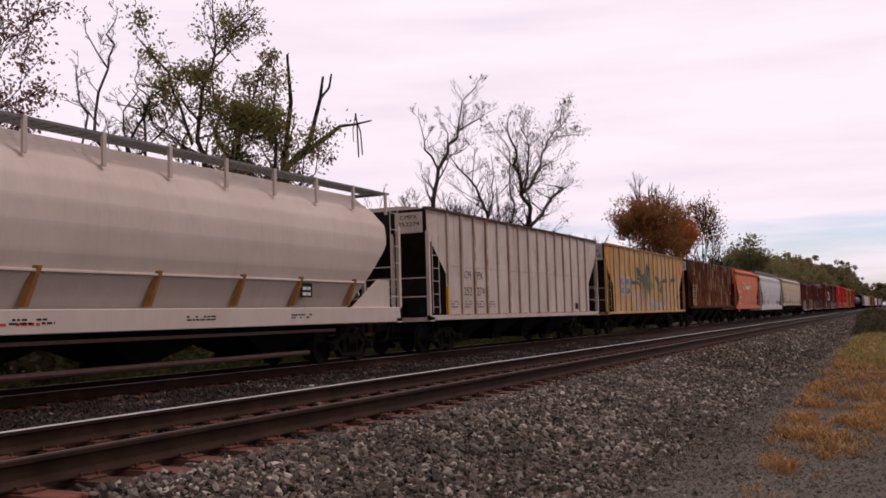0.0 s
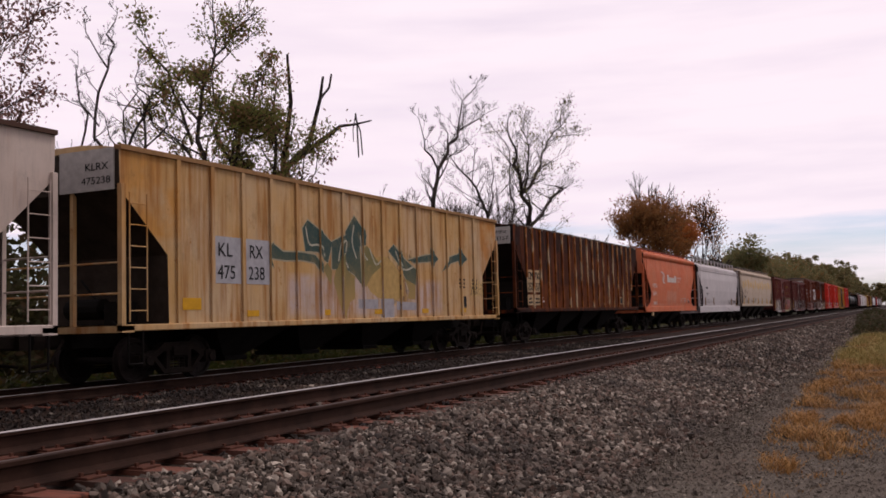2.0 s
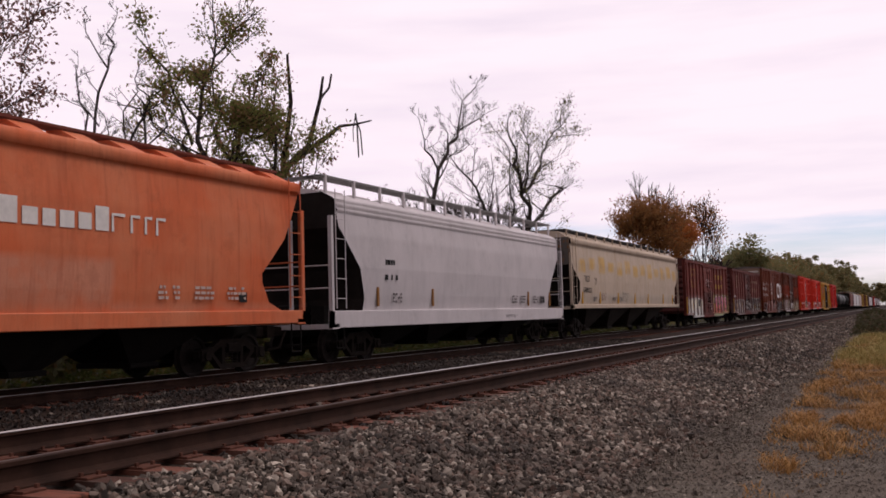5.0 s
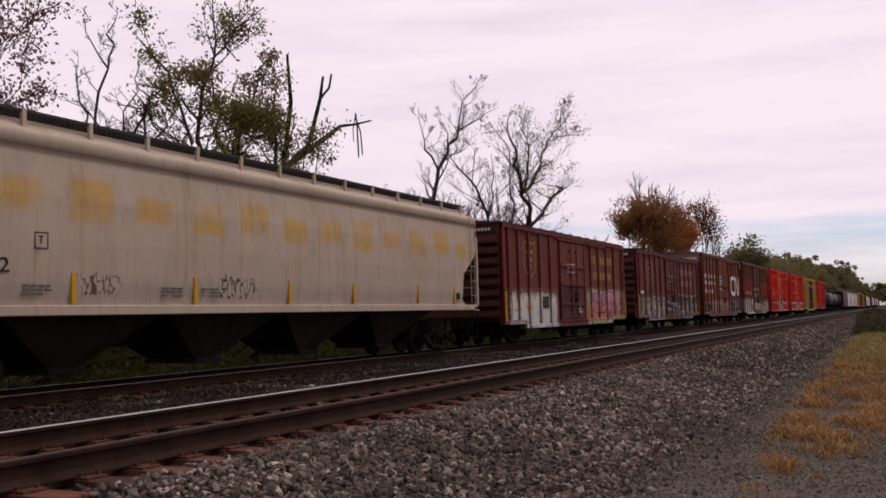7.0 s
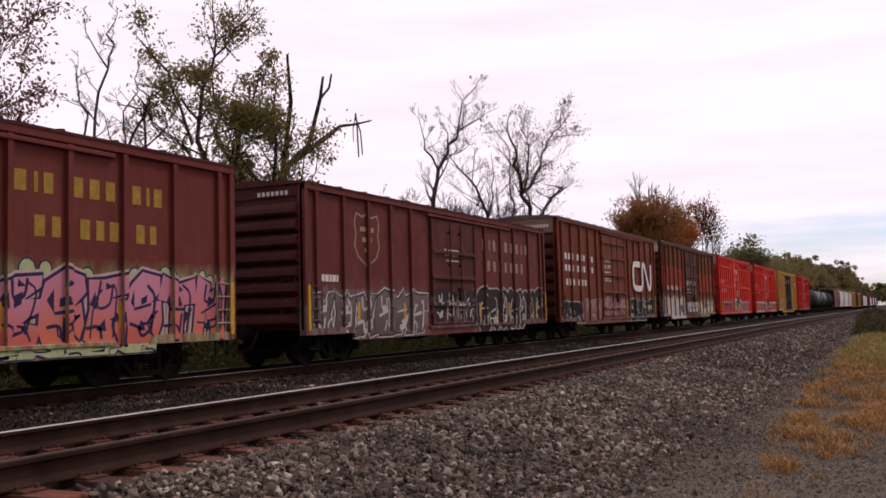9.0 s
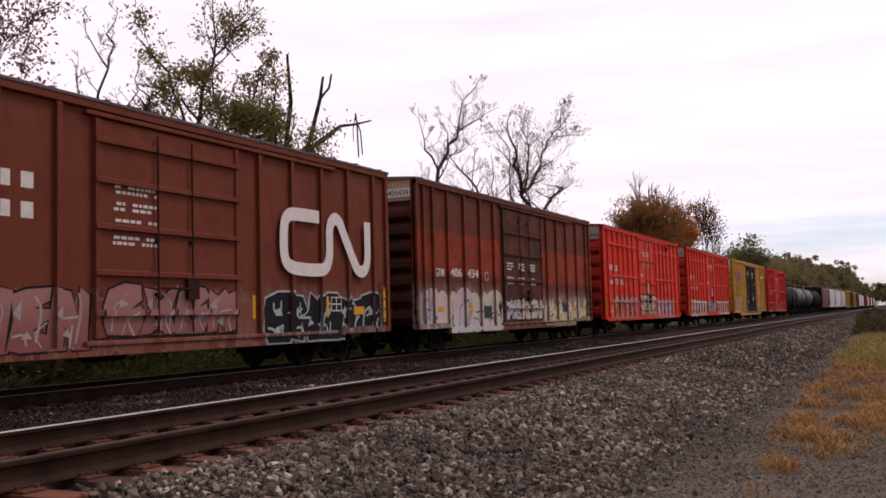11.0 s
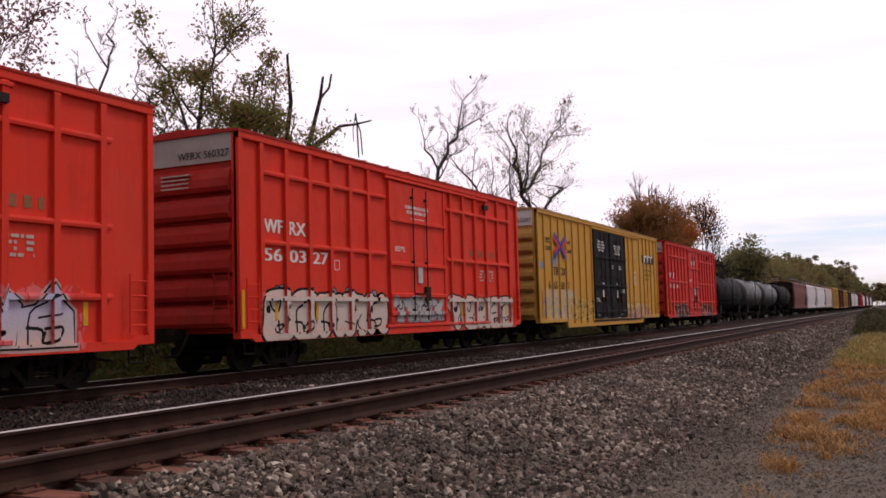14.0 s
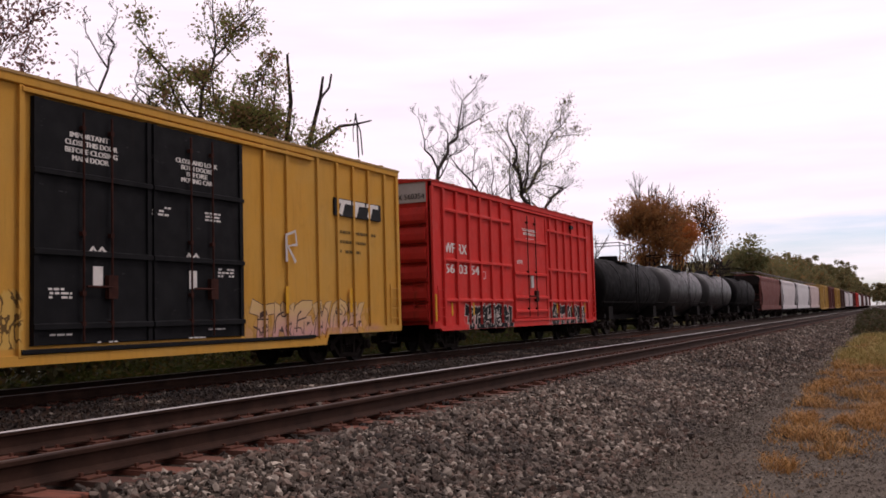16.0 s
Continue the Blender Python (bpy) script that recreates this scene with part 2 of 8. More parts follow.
# ---- materials ----
class Nodes:
    """A short way to write a node material."""
    def __init__(self, name):
        self.m = bpy.data.materials.new(name)
        self.m.use_nodes = True
        self.t = self.m.node_tree
        self.p = self.t.nodes["Principled BSDF"]
        self.tc = self.t.nodes.new("ShaderNodeTexCoord")

    def n(self, kind, **values):
        node = self.t.nodes.new("ShaderNode" + kind)
        for k, v in values.items():
            if k in ("operation", "blend_type", "data_type", "feature", "interpolation_type", "noise_dimensions", "wave_type", "bands_direction", "wave_profile", "voronoi_dimensions"):
                if k == "operation":
                    node.operation = v
                elif k == "blend_type":
                    node.blend_type = v
                elif k == "data_type":
                    node.data_type = v
                elif k == "feature":
                    node.feature = v
                elif k == "interpolation_type":
                    node.interpolation_type = v
                elif k == "voronoi_dimensions":
                    node.voronoi_dimensions = v
            else:
                node.inputs[k.replace("_", " ")].default_value = v
        return node

    def link(self, a, b):
        self.t.links.new(a, b)

    def noise(self, scale, detail=4.0, rough=0.55, stretch=None, distort=0.0):
        node = self.n("TexNoise", Scale=scale, Detail=detail, Roughness=rough, Distortion=distort)
        src = self.tc.outputs["Object"]
        if stretch:
            mp = self.n("Mapping")
            mp.inputs["Scale"].default_value = stretch
            self.link(src, mp.inputs["Vector"])
            src = mp.outputs[0]
        self.link(src, node.inputs["Vector"])
        return node.outputs["Fac"]

    def span(self, value, a, b, lo=0.0, hi=1.0):
        node = self.n("MapRange")
        for k, x in (("From Min", a), ("From Max", b), ("To Min", lo), ("To Max", hi)):
            node.inputs[k].default_value = x
        self.link(value, node.inputs["Value"])
        return node.outputs[0]

    def math(self, op, a, b=None):
        node = self.n("Math", operation=op)
        for i, x in enumerate((a, b)):
            if x is None:
                continue
            if isinstance(x, (int, float)):
                node.inputs[i].default_value = x
            else:
                self.link(x, node.inputs[i])
        return node.outputs[0]

    def mix(self, fac, a, b, blend="MIX"):
        node = self.n("MixRGB", blend_type=blend)
        for i, x in enumerate((fac, a, b)):
            if isinstance(x, (int, float)):
                node.inputs[i].default_value = x
            elif isinstance(x, tuple):
                node.inputs[i].default_value = (*x, 1)
            else:
                self.link(x, node.inputs[i])
        return node.outputs[0]

    def ramp(self, fac, stops, constant=False):
        node = self.n("ValToRGB")
        cr = node.color_ramp
        if constant:
            cr.interpolation = "CONSTANT"
        while len(cr.elements) < len(stops):
            cr.elements.new(0.5)
        for e, (p, c) in zip(cr.elements, stops):
            e.position, e.color = p, (*c, 1)
        self.link(fac, node.inputs["Fac"])
        return node.outputs["Color"]

    def xyz(self):
        s = self.n("SeparateXYZ")
        self.link(self.tc.outputs["Object"], s.inputs[0])
        return s.outputs

    def bump(self, height, strength, distance=0.02):
        b = self.n("Bump", Strength=strength, Distance=distance)
        self.link(height, b.inputs["Height"])
        self.link(b.outputs[0], self.p.inputs["Normal"])

    def done(self, colour, rough=0.7, metal=0.0, spec=0.3):
        if isinstance(colour, tuple):
            self.p.inputs["Base Color"].default_value = (*colour, 1)
        else:
            self.link(colour, self.p.inputs["Base Color"])
        if isinstance(rough, float):
            self.p.inputs["Roughness"].default_value = rough
        else:
            self.link(rough, self.p.inputs["Roughness"])
        self.p.inputs["Metallic"].default_value = metal
        self.p.inputs["Specular IOR Level"].default_value = spec
        return self.m


RUST = (0.10, 0.028, 0.010)
RUST_LIGHT = (0.30, 0.11, 0.03)


def tag_zone(n, col, y0, y1, z0, z1, palette, outline, scale=1.0, seed=0.0, ragged=0.25, line=0.045, cover=1.0, halo=None):
    """Sprayed lettering that nobody can read: warped patches of colour with outlines, inside one stretch of a car's side."""
    s = n.xyz()
    cb = n.n("CombineXYZ")
    wob = n.noise(1.7 * scale, 2.0, 0.5)
    wob2 = n.noise(3.1 * scale, 2.0, 0.5, (1, 1, 1))
    n.link(n.math("ADD", n.math("MULTIPLY", s["Y"], 1.7 * scale), n.math("MULTIPLY", wob, 1.1)), cb.inputs[0])
    n.link(n.math("ADD", n.math("MULTIPLY", n.math("ADD", s["Z"], n.math("MULTIPLY", s["Y"], 0.25)), 0.8 * scale), n.math("MULTIPLY", wob2, 0.9)), cb.inputs[1])
    cb.inputs[2].default_value = seed
    vo = n.n("TexVoronoi", Scale=1.6)
    n.link(cb.outputs[0], vo.inputs["Vector"])
    ve = n.n("TexVoronoi", feature="DISTANCE_TO_EDGE", Scale=1.6)
    n.link(cb.outputs[0], ve.inputs["Vector"])
    sp = n.n("SeparateXYZ")
    n.link(vo.outputs["Color"], sp.inputs[0])
    k = len(palette)
    fillc = n.ramp(sp.outputs[0], [(i / k, c) for i, c in enumerate(palette)], constant=True)
    fillc = n.mix(n.span(n.noise(2.5, 3.0), 0.45, 0.75, 0.0, 0.35), fillc, palette[0])
    edge = n.span(ve.outputs["Distance"], line, line + 0.02, 1.0, 0.0)
    paint = n.mix(edge, fillc, outline)
    # ragged outline of the whole piece
    top = n.math("ADD", z1, n.math("MULTIPLY", n.math("SUBTRACT", n.noise(2.6, 3.0, 0.6, (1, 1, 0.2)), 0.5), ragged * 2.4))
    inside = n.math("MULTIPLY", n.span(n.math("SUBTRACT", top, s["Z"]), 0.0, 0.05), n.span(s["Z"], z0, z0 + 0.03))
    lr = n.math("MULTIPLY", n.span(n.math("ADD", s["Y"], n.math("MULTIPLY", wob2, 0.3)), y0 + 0.12, y0 + 0.2), n.span(n.math("ADD", s["Y"], n.math("MULTIPLY", wob2, 0.3)), y1 + 0.2, y1 + 0.12))
    mask = n.math("MULTIPLY", n.math("MULTIPLY", inside, lr), cover)
    if halo:
        soft = n.math("MULTIPLY", n.math("MULTIPLY", n.span(n.math("SUBTRACT", top, s["Z"]), -0.3, 0.1), n.span(s["Z"], z0, z0 + 0.03)), lr)
        col = n.mix(n.math("MULTIPLY", soft, n.span(n.noise(5.0, 4.0, 0.7, (1, 1, 0.25)), 0.35, 0.7)), col, halo)
    return n.mix(mask, col, paint)


def car_paint(name, base, faded=None, rust=0.3, streak=0.4, zones=(), rough=0.55, patches=(), rust_colour=RUST, grime=0.35, spec=0.12):
    """Weathered car paint: fading, grime, rust that runs down in streaks, tags."""
    n = Nodes(name)
    faded = faded or tuple(min(1, c * 0.8 + 0.06) for c in base)
    s = n.xyz()
    col = n.mix(n.span(n.noise(0.55, 5.0, 0.6), 0.38, 0.66), base, faded)
    for y0, y1, z0, z1, c, amount in patches:          # areas of older or newer paint
        m = n.math("MULTIPLY", n.math("MULTIPLY", n.span(s["Y"], y0, y0 + 0.15), n.span(s["Y"], y1, y1 - 0.15)),
                   n.math("MULTIPLY", n.span(s["Z"], z0, z0 + 0.15), n.span(s["Z"], z1, z1 - 0.15)))
        col = n.mix(n.math("MULTIPLY", n.math("MULTIPLY", m, amount), n.span(n.noise(1.3, 4.0, 0.6), 0.3, 0.55)), col, c)
    grey = tuple(0.4 * c + 0.008 for c in base)
    col = n.mix(n.math("MULTIPLY", n.span(n.noise(2.2, 6.0, 0.65, (1, 1, 0.35)), 0.45, 0.75), grime), col, grey)
    run = n.noise(3.0, 5.0, 0.6, (1, 1.6, 0.12))
    col = n.mix(n.math("MULTIPLY", n.span(run, 0.60 - 0.13 * streak, 0.74 - 0.1 * streak), streak), col, rust_colour)
    spot = n.noise(4.5, 8.0, 0.68)
    lim = 0.74 - 0.24 * rust
    col = n.mix(n.span(spot, lim, lim + 0.07, 0.0, 0.85), col, rust_colour)
    fine = n.noise(7.0, 6.0, 0.7, (1, 2.2, 0.16))             # thin runs of dirt
    col = n.mix(n.math("MULTIPLY", n.span(fine, 0.52, 0.74), 0.85 * grime), col, tuple(0.22 * c + 0.006 for c in base))
    blot = n.noise(1.4, 7.0, 0.72)                            # sooty blots and scuffs
    col = n.mix(n.math("MULTIPLY", n.span(blot, 0.56, 0.68), 0.9 * grime), col, tuple(0.3 * c + 0.008 for c in base))
    col = n.mix(n.math("MULTIPLY", n.span(n.noise(3.3, 7.0, 0.75, (1, 0.6, 1.6)), 0.64, 0.74), 0.4), col, tuple(min(1.0, 0.75 * c + 0.14) for c in faded))
    for z in zones:
        col = tag_zone(n, col, **z)
    grain = n.noise(60.0, 3.0, 0.6)
    col = n.mix(n.span(grain, 0.35, 0.7, 0.0, 0.16), col, grey)
    n.bump(n.math("ADD", n.noise(1.1, 2.0), n.math("MULTIPLY", spot, 0.5)), 0.2, 0.02)
    return n.done(col, n.span(n.noise(3.0, 5.0), 0.3, 0.7, rough, min(1.0, rough + 0.3)), 0.0, spec)


def plain(name, colour, rough=0.7, metal=0.0, vary=0.25, scale=6.0, dark=None, bump=0.0, spec=0.12):
    n = Nodes(name)
    dark = dark or tuple(c * (1 - vary) for c in colour)
    c = n.mix(n.span(n.noise(scale, 6.0, 0.6), 0.35, 0.65), colour, dark)
    c = n.mix(n.span(n.noise(scale * 9, 3.0, 0.6), 0.4, 0.7, 0.0, 0.35), c, dark)
    if bump:
        n.bump(n.noise(scale * 4, 6.0, 0.65), bump, 0.01)
    return n.done(c, rough, metal, spec)


def fade_spray(name, top, bottom, z0, z1, worn=(0.3, 0.2, 0.17), wear=0.3):
    """Spray paint blended from one colour to another up the side, with worn patches."""
    n = Nodes(name)
    c = n.mix(n.span(n.math("ADD", n.xyz()["Z"], n.math("MULTIPLY", n.noise(1.2, 3.0), 0.6)), z0 + 0.3, z1 + 0.3), bottom, top)
    c = n.mix(n.span(n.noise(2.6, 6.0, 0.65), 0.52, 0.72, 0.0, wear), c, worn)
    c = n.mix(n.span(n.noise(30.0, 4.0, 0.6), 0.45, 0.7, 0.0, 0.25), c, worn)
    return n.done(c, 0.7, 0.0, 0.12)


UNDER = plain("black_grimy_steel", (0.011, 0.009, 0.008), 0.9, 0.0, 0.45, 3.0, bump=0.3)
TRUCK_STEEL = plain("rusty_cast_steel", (0.020, 0.014, 0.011), 0.9, 0.0, 0.5, 4.0, bump=0.4)
WHEEL_STEEL = plain("wheel_steel", (0.022, 0.016, 0.014), 0.7, 0.1, 0.4, 7.0)
WHITE_INK = plain("white_lettering", (0.78, 0.74, 0.69), 0.7, 0, 0.2)
BLACK_INK = plain("black_lettering", (0.02, 0.02, 0.02), 0.7, 0, 0.2)
YELLOW_TAPE = plain("yellow_reflector", (0.70, 0.36, 0.02), 0.5, 0, 0.2)
DOOR_BAR = plain("rusty_door_bar", (0.060, 0.020, 0.014), 0.85, 0, 0.5, 5.0)
GALV = plain("galvanised_steel", (0.22, 0.21, 0.20), 0.6, 0.2, 0.3, 8.0)
# ---- ground, ballast and tracks ----
def gravel_material(name, light, mid, dark, size, brown=0.3, bump=0.9, stained=False):
    """Broken stone: a grey of its own for every pebble, gaps darkened by painted shade, brown dust in patches."""
    n = Nodes(name)
    mp = n.n("Mapping")
    mp.inputs["Scale"].default_value = (1 / size, 1 / size, 1 / size)
    n.link(n.tc.outputs["Object"], mp.inputs["Vector"])
    v = n.n("TexVoronoi", Scale=1.0)
    n.link(mp.outputs[0], v.inputs["Vector"])
    e = n.n("TexVoronoi", feature="DISTANCE_TO_EDGE", Scale=1.0)
    n.link(mp.outputs[0], e.inputs["Vector"])
    sp = n.n("SeparateXYZ")
    n.link(v.outputs["Color"], sp.inputs[0])
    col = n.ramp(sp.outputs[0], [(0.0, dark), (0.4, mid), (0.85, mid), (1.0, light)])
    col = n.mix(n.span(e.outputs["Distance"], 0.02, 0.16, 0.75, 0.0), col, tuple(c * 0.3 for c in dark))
    col = n.mix(n.math("MULTIPLY", n.span(n.noise(0.9, 6.0, 0.6), 0.42, 0.68), brown), col, (0.075, 0.05, 0.035))
    col = n.mix(n.span(n.noise(0.35, 5.0, 0.6), 0.4, 0.7, 0.0, 0.45), col, tuple(c * 0.55 for c in mid))
    if stained:                       # rust and brake dust lie along the tracks
        s = n.xyz()
        near = n.span(n.math("ADD", s["X"], n.math("MULTIPLY", n.noise(1.5, 3.0), 0.8)), -4.2, -5.0)
        col = n.mix(n.math("MULTIPLY", near, 0.85), col, (0.024, 0.013, 0.009))
    n.bump(n.math("ADD", e.outputs["Distance"], n.math("MULTIPLY", n.noise(40.0, 4.0), 0.3)), bump, size * 0.6)
    return n.done(col, 0.9, 0.0, 0.1)


GROUND_MAT = gravel_material("grey_gravel_road", (0.27, 0.228, 0.18), (0.140, 0.116, 0.090), (0.075, 0.062, 0.048), 0.018, 0.5)
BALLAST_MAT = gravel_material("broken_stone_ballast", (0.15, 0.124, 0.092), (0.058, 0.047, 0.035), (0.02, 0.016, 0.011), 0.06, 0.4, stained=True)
SOIL_MAT = plain("weedy_soil", (0.028, 0.024, 0.012), 0.95, 0, 0.5, 0.8, dark=(0.016, 0.018, 0.007), bump=0.6)


def stone_material(name="loose_broken_stone", dust=(0.06, 0.034, 0.024), amount=0.5, fine=False):
    n = Nodes(name)
    g = n.n("NewGeometry")
    col = n.ramp(g.outputs["Random Per Island"], [(0.0, (0.024, 0.018, 0.013)), (0.25, (0.070, 0.054, 0.040)), (0.5, (0.125, 0.100, 0.077)), (0.66, (0.18, 0.112, 0.082)), (0.85, (0.25, 0.206, 0.163)), (1.0, (0.54, 0.46, 0.37))])
    if fine:
        col = n.ramp(g.outputs["Random Per Island"], [(0.0, (0.085, 0.070, 0.053)), (0.5, (0.145, 0.12, 0.093)), (0.85, (0.22, 0.185, 0.145)), (1.0, (0.36, 0.31, 0.25))])
    col = n.mix(n.span(n.noise(0.8, 5.0), 0.42 - 0.3 * (amount - 0.5), 0.7 - 0.4 * (amount - 0.5), 0.0, amount), col, dust)
    col = n.mix(n.span(n.noise(0.45, 4.0, 0.6), 0.45, 0.65, 0.0, 0.5), col, (0.025, 0.021, 0.019))
    col = n.mix(n.span(n.noise(45.0, 4.0), 0.35, 0.7, 0.0, 0.35), col, (0.05, 0.045, 0.04))
    n.bump(n.noise(50.0, 5.0, 0.6), 0.4, 0.008)
    return n.done(col, 0.88, 0.0, 0.25)


STONE_MAT = stone_material()
ROAD_STONE = stone_material("fine_road_stone", (0.09, 0.068, 0.05), 0.4, True)
STAINED_STONE = stone_material("rust_stained_stone", (0.014, 0.008, 0.006), 0.97)

# the ground is one sheet that reaches the horizon; it dips a little beyond the tracks
SECTION = [(-900, -0.9), (-120, -0.9), (-60, -0.85), (-30, -0.8), (-20, -0.75), (-17.6, -0.62), (-11, -0.62), (-2.6, -0.46), (-1.8, -0.41), (0.5, -0.40), (4, -0.38), (30, -0.35), (900, -0.3)]
ROWS = [-900, -200, -60, -20] + list(range(0, 60, 2)) + [70, 90, 120, 160, 220, 300, 420, 600, 900, 1500, 3000]
gv, gf = [], []
for r, y in enumerate(ROWS):
    for x, z in SECTION:
        gv.append((x, y, z + 0.035 * noise.noise(Vector((x * 0.9, y * 0.35, 0))) if abs(x) < 40 and 0 <= y < 60 else z))
w = len(SECTION)
for r in range(len(ROWS) - 1):
    for k in range(w - 1):
        gf.append((r * w + k, r * w + k + 1, (r + 1) * w + k + 1, (r + 1) * w + k))
g = Geo().add(gv, gf)
ground = tagged(new("ground", g.mesh("ground", GROUND_MAT, True)), "grey gravel service road and flat trackside ground", "ground", kind="structure")
weeds_strip = Geo().add([(x, y, z) for y in (-60, 0, 60, 200, 900) for x, z in ((-400, -0.86), (-60, -0.80), (-17.4, -0.58))], [(r * 3 + k, r * 3 + k + 1, r * 3 + k + 4, r * 3 + k + 3) for r in range(4) for k in range(2)])
tagged(new("verge", weeds_strip.mesh("verge", SOIL_MAT)), "dark weedy soil behind the tracks", "verge", kind="structure")


def bed_height(x):
    """The surface of the ballast across the two tracks."""
    return float(np.interp(x, [-18.2, -16.2, -11.4, -8.9, -7.5, -4.5, -2.5, -2.2], [-0.72, -0.215, -0.215, -0.20, 0.012, 0.012, -0.40, -0.50]))


BED_X = sorted(set(list(np.linspace(-18.2, -2.2, 49)) + [-16.2, -11.4, -8.9, -7.5, -4.5, -2.5]))
BED_Y = [-60, -20] + [2 + 0.5 * k for k in range(0, 70)] + list(range(38, 90, 4)) + [100, 130, 170, 230, 320, 450, 650, 900, 1500]
bv, bf = [], []
for y in BED_Y:
    for x in BED_X:
        k = 0.03 * noise.noise(Vector((x * 2.3, y * 2.3, 3.0))) + 0.04 * noise.noise(Vector((x * 0.6, y * 0.5, 9.0))) if 0 < y < 90 and -18 < x < -2.3 else 0
        bv.append((x + 0.15 * noise.noise(Vector((x, y * 0.7, 5.0))) * (x > -4.6), y, bed_height(x) + k - 0.02))
w = len(BED_X)
for r in range(len(BED_Y) - 1):
    for k in range(w - 1):
        bf.append((r * w + k, r * w + k + 1, (r + 1) * w + k + 1, (r + 1) * w + k))
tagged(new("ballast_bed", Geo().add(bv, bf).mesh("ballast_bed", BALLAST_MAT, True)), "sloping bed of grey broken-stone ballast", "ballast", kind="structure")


def scatter_stones(name, label, x0, x1, y0, y1, count, r0, r1, seed, fine=True, mat=None, height=None, skip=None):
    """Loose stones in one mesh: squashed, turned, faceted lumps lying on the surface."""
    rng = np.random.default_rng(seed)
    if fine:
        t = (1 + 5 ** 0.5) / 2
        base = np.array([(-1, t, 0), (1, t, 0), (-1, -t, 0), (1, -t, 0), (0, -1, t), (0, 1, t), (0, -1, -t), (0, 1, -t), (t, 0, -1), (t, 0, 1), (-t, 0, -1), (-t, 0, 1)]) / 1.9
        tri = np.array([(0, 11, 5), (0, 5, 1), (0, 1, 7), (0, 7, 10), (0, 10, 11), (1, 5, 9), (5, 11, 4), (11, 10, 2), (10, 7, 6), (7, 1, 8), (3, 9, 4), (3, 4, 2), (3, 2, 6), (3, 6, 8), (3, 8, 9), (4, 9, 5), (2, 4, 11), (6, 2, 10), (8, 6, 7), (9, 8, 1)])
    else:
        base = np.array([(1, 0, 0), (-1, 0, 0), (0, 1, 0), (0, -1, 0), (0, 0, 1), (0, 0, -1)], float)
        tri = np.array([(0, 2, 4), (2, 1, 4), (1, 3, 4), (3, 0, 4), (2, 0, 5), (1, 2, 5), (3, 1, 5), (0, 3, 5)])
    xs, ys = rng.uniform(x0, x1, count), rng.uniform(y0, y1, count)
    if skip:
        keep = np.array([not skip(a, b) for a, b in zip(xs, ys)])
        xs, ys = xs[keep], ys[keep]
    n = len(xs)
    zs = np.array([(height or bed_height)(a) for a in xs])
    size = rng.uniform(r0, r1, n) * rng.uniform(0.75, 1.25, n)
    q = rng.normal(size=(n, 4))
    q /= np.linalg.norm(q, axis=1)[:, None]
    a, b, c, d = q.T
    rot = np.stack([1 - 2 * (c * c + d * d), 2 * (b * c - a * d), 2 * (b * d + a * c), 2 * (b * c + a * d), 1 - 2 * (b * b + d * d), 2 * (c * d - a * b), 2 * (b * d - a * c), 2 * (c * d + a * b), 1 - 2 * (b * b + c * c)], 1).reshape(n, 3, 3)
    shape = base[None] * rng.uniform(0.5, 1.4, (n, len(base), 1)) * rng.uniform(0.5, 1.35, (n, 1, 3))
    v = np.einsum("nij,nkj->nki", rot, shape) * size[:, None, None]
    v[:, :, 0] += xs[:, None]
    v[:, :, 1] += ys[:, None]
    v[:, :, 2] += (zs + size * rng.uniform(0.0, 0.55, n))[:, None]
    f = tri[None] + (np.arange(n) * len(base))[:, None, None]
    me = bpy.data.meshes.new(name)
    me.from_pydata(v.reshape(-1, 3).tolist(), [], f.reshape(-1, 3).tolist())
    me.materials.append(mat or STONE_MAT)
    return tagged(new(name, me), label, "stones", kind="stuff")


TIE_PITCH = 0.52
tie_gap = lambda x, y: (abs(x - SPUR_X) < 1.28 and abs(((y - 0.2) / TIE_PITCH + 0.5) % 1 - 0.5) * TIE_PITCH < 0.13)
near_rail = lambda x, y: min(abs(x - SPUR_X - 0.752), abs(x - SPUR_X + 0.752)) < 0.13 or min(abs(x - TRAIN_X - 0.752), abs(x - TRAIN_X + 0.752)) < 0.13
scatter_stones("ballast_stones", "loose grey and brown broken ballast stones beside the track", -4.85, -2.0, 4.5, 20.0, 34000, 0.017, 0.037, 11, skip=lambda x, y: near_rail(x, y) or (tie_gap(x, y) and random.random() < 0.75))
scatter_stones("ballast_stones", "loose grey and brown broken ballast stones beside the track", -4.85, -2.0, 20.0, 55.0, 15000, 0.03, 0.05, 12, False, skip=near_rail)
scatter_stones("ballast_stones", "loose ballast stones between the rails and tracks", -12.9, -4.85, 6.0, 45.0, 24000, 0.026, 0.045, 13, False, STAINED_STONE, skip=lambda x, y: near_rail(x, y) or tie_gap(x, y))
scatter_stones("ballast_stones", "loose grey ballast stones strewn towards the road", -2.6, -1.3, 5.0, 45.0, 3200, 0.016, 0.036, 15, False, height=lambda x: -0.42)
scatter_stones("ballast_stones", "loose grey ballast stones far along the track", -4.8, -2.2, 55.0, 110.0, 7000, 0.035, 0.06, 16, False, skip=near_rail)
scatter_stones("road_gravel", "fine grey gravel scattered on the service road", -2.4, 0.7, 6.0, 26.0, 34000, 0.006, 0.016, 14, False, ROAD_STONE, height=lambda x: float(np.interp(x, [-2.6, -1.8, 0.5], [-0.44, -0.40, -0.395])))

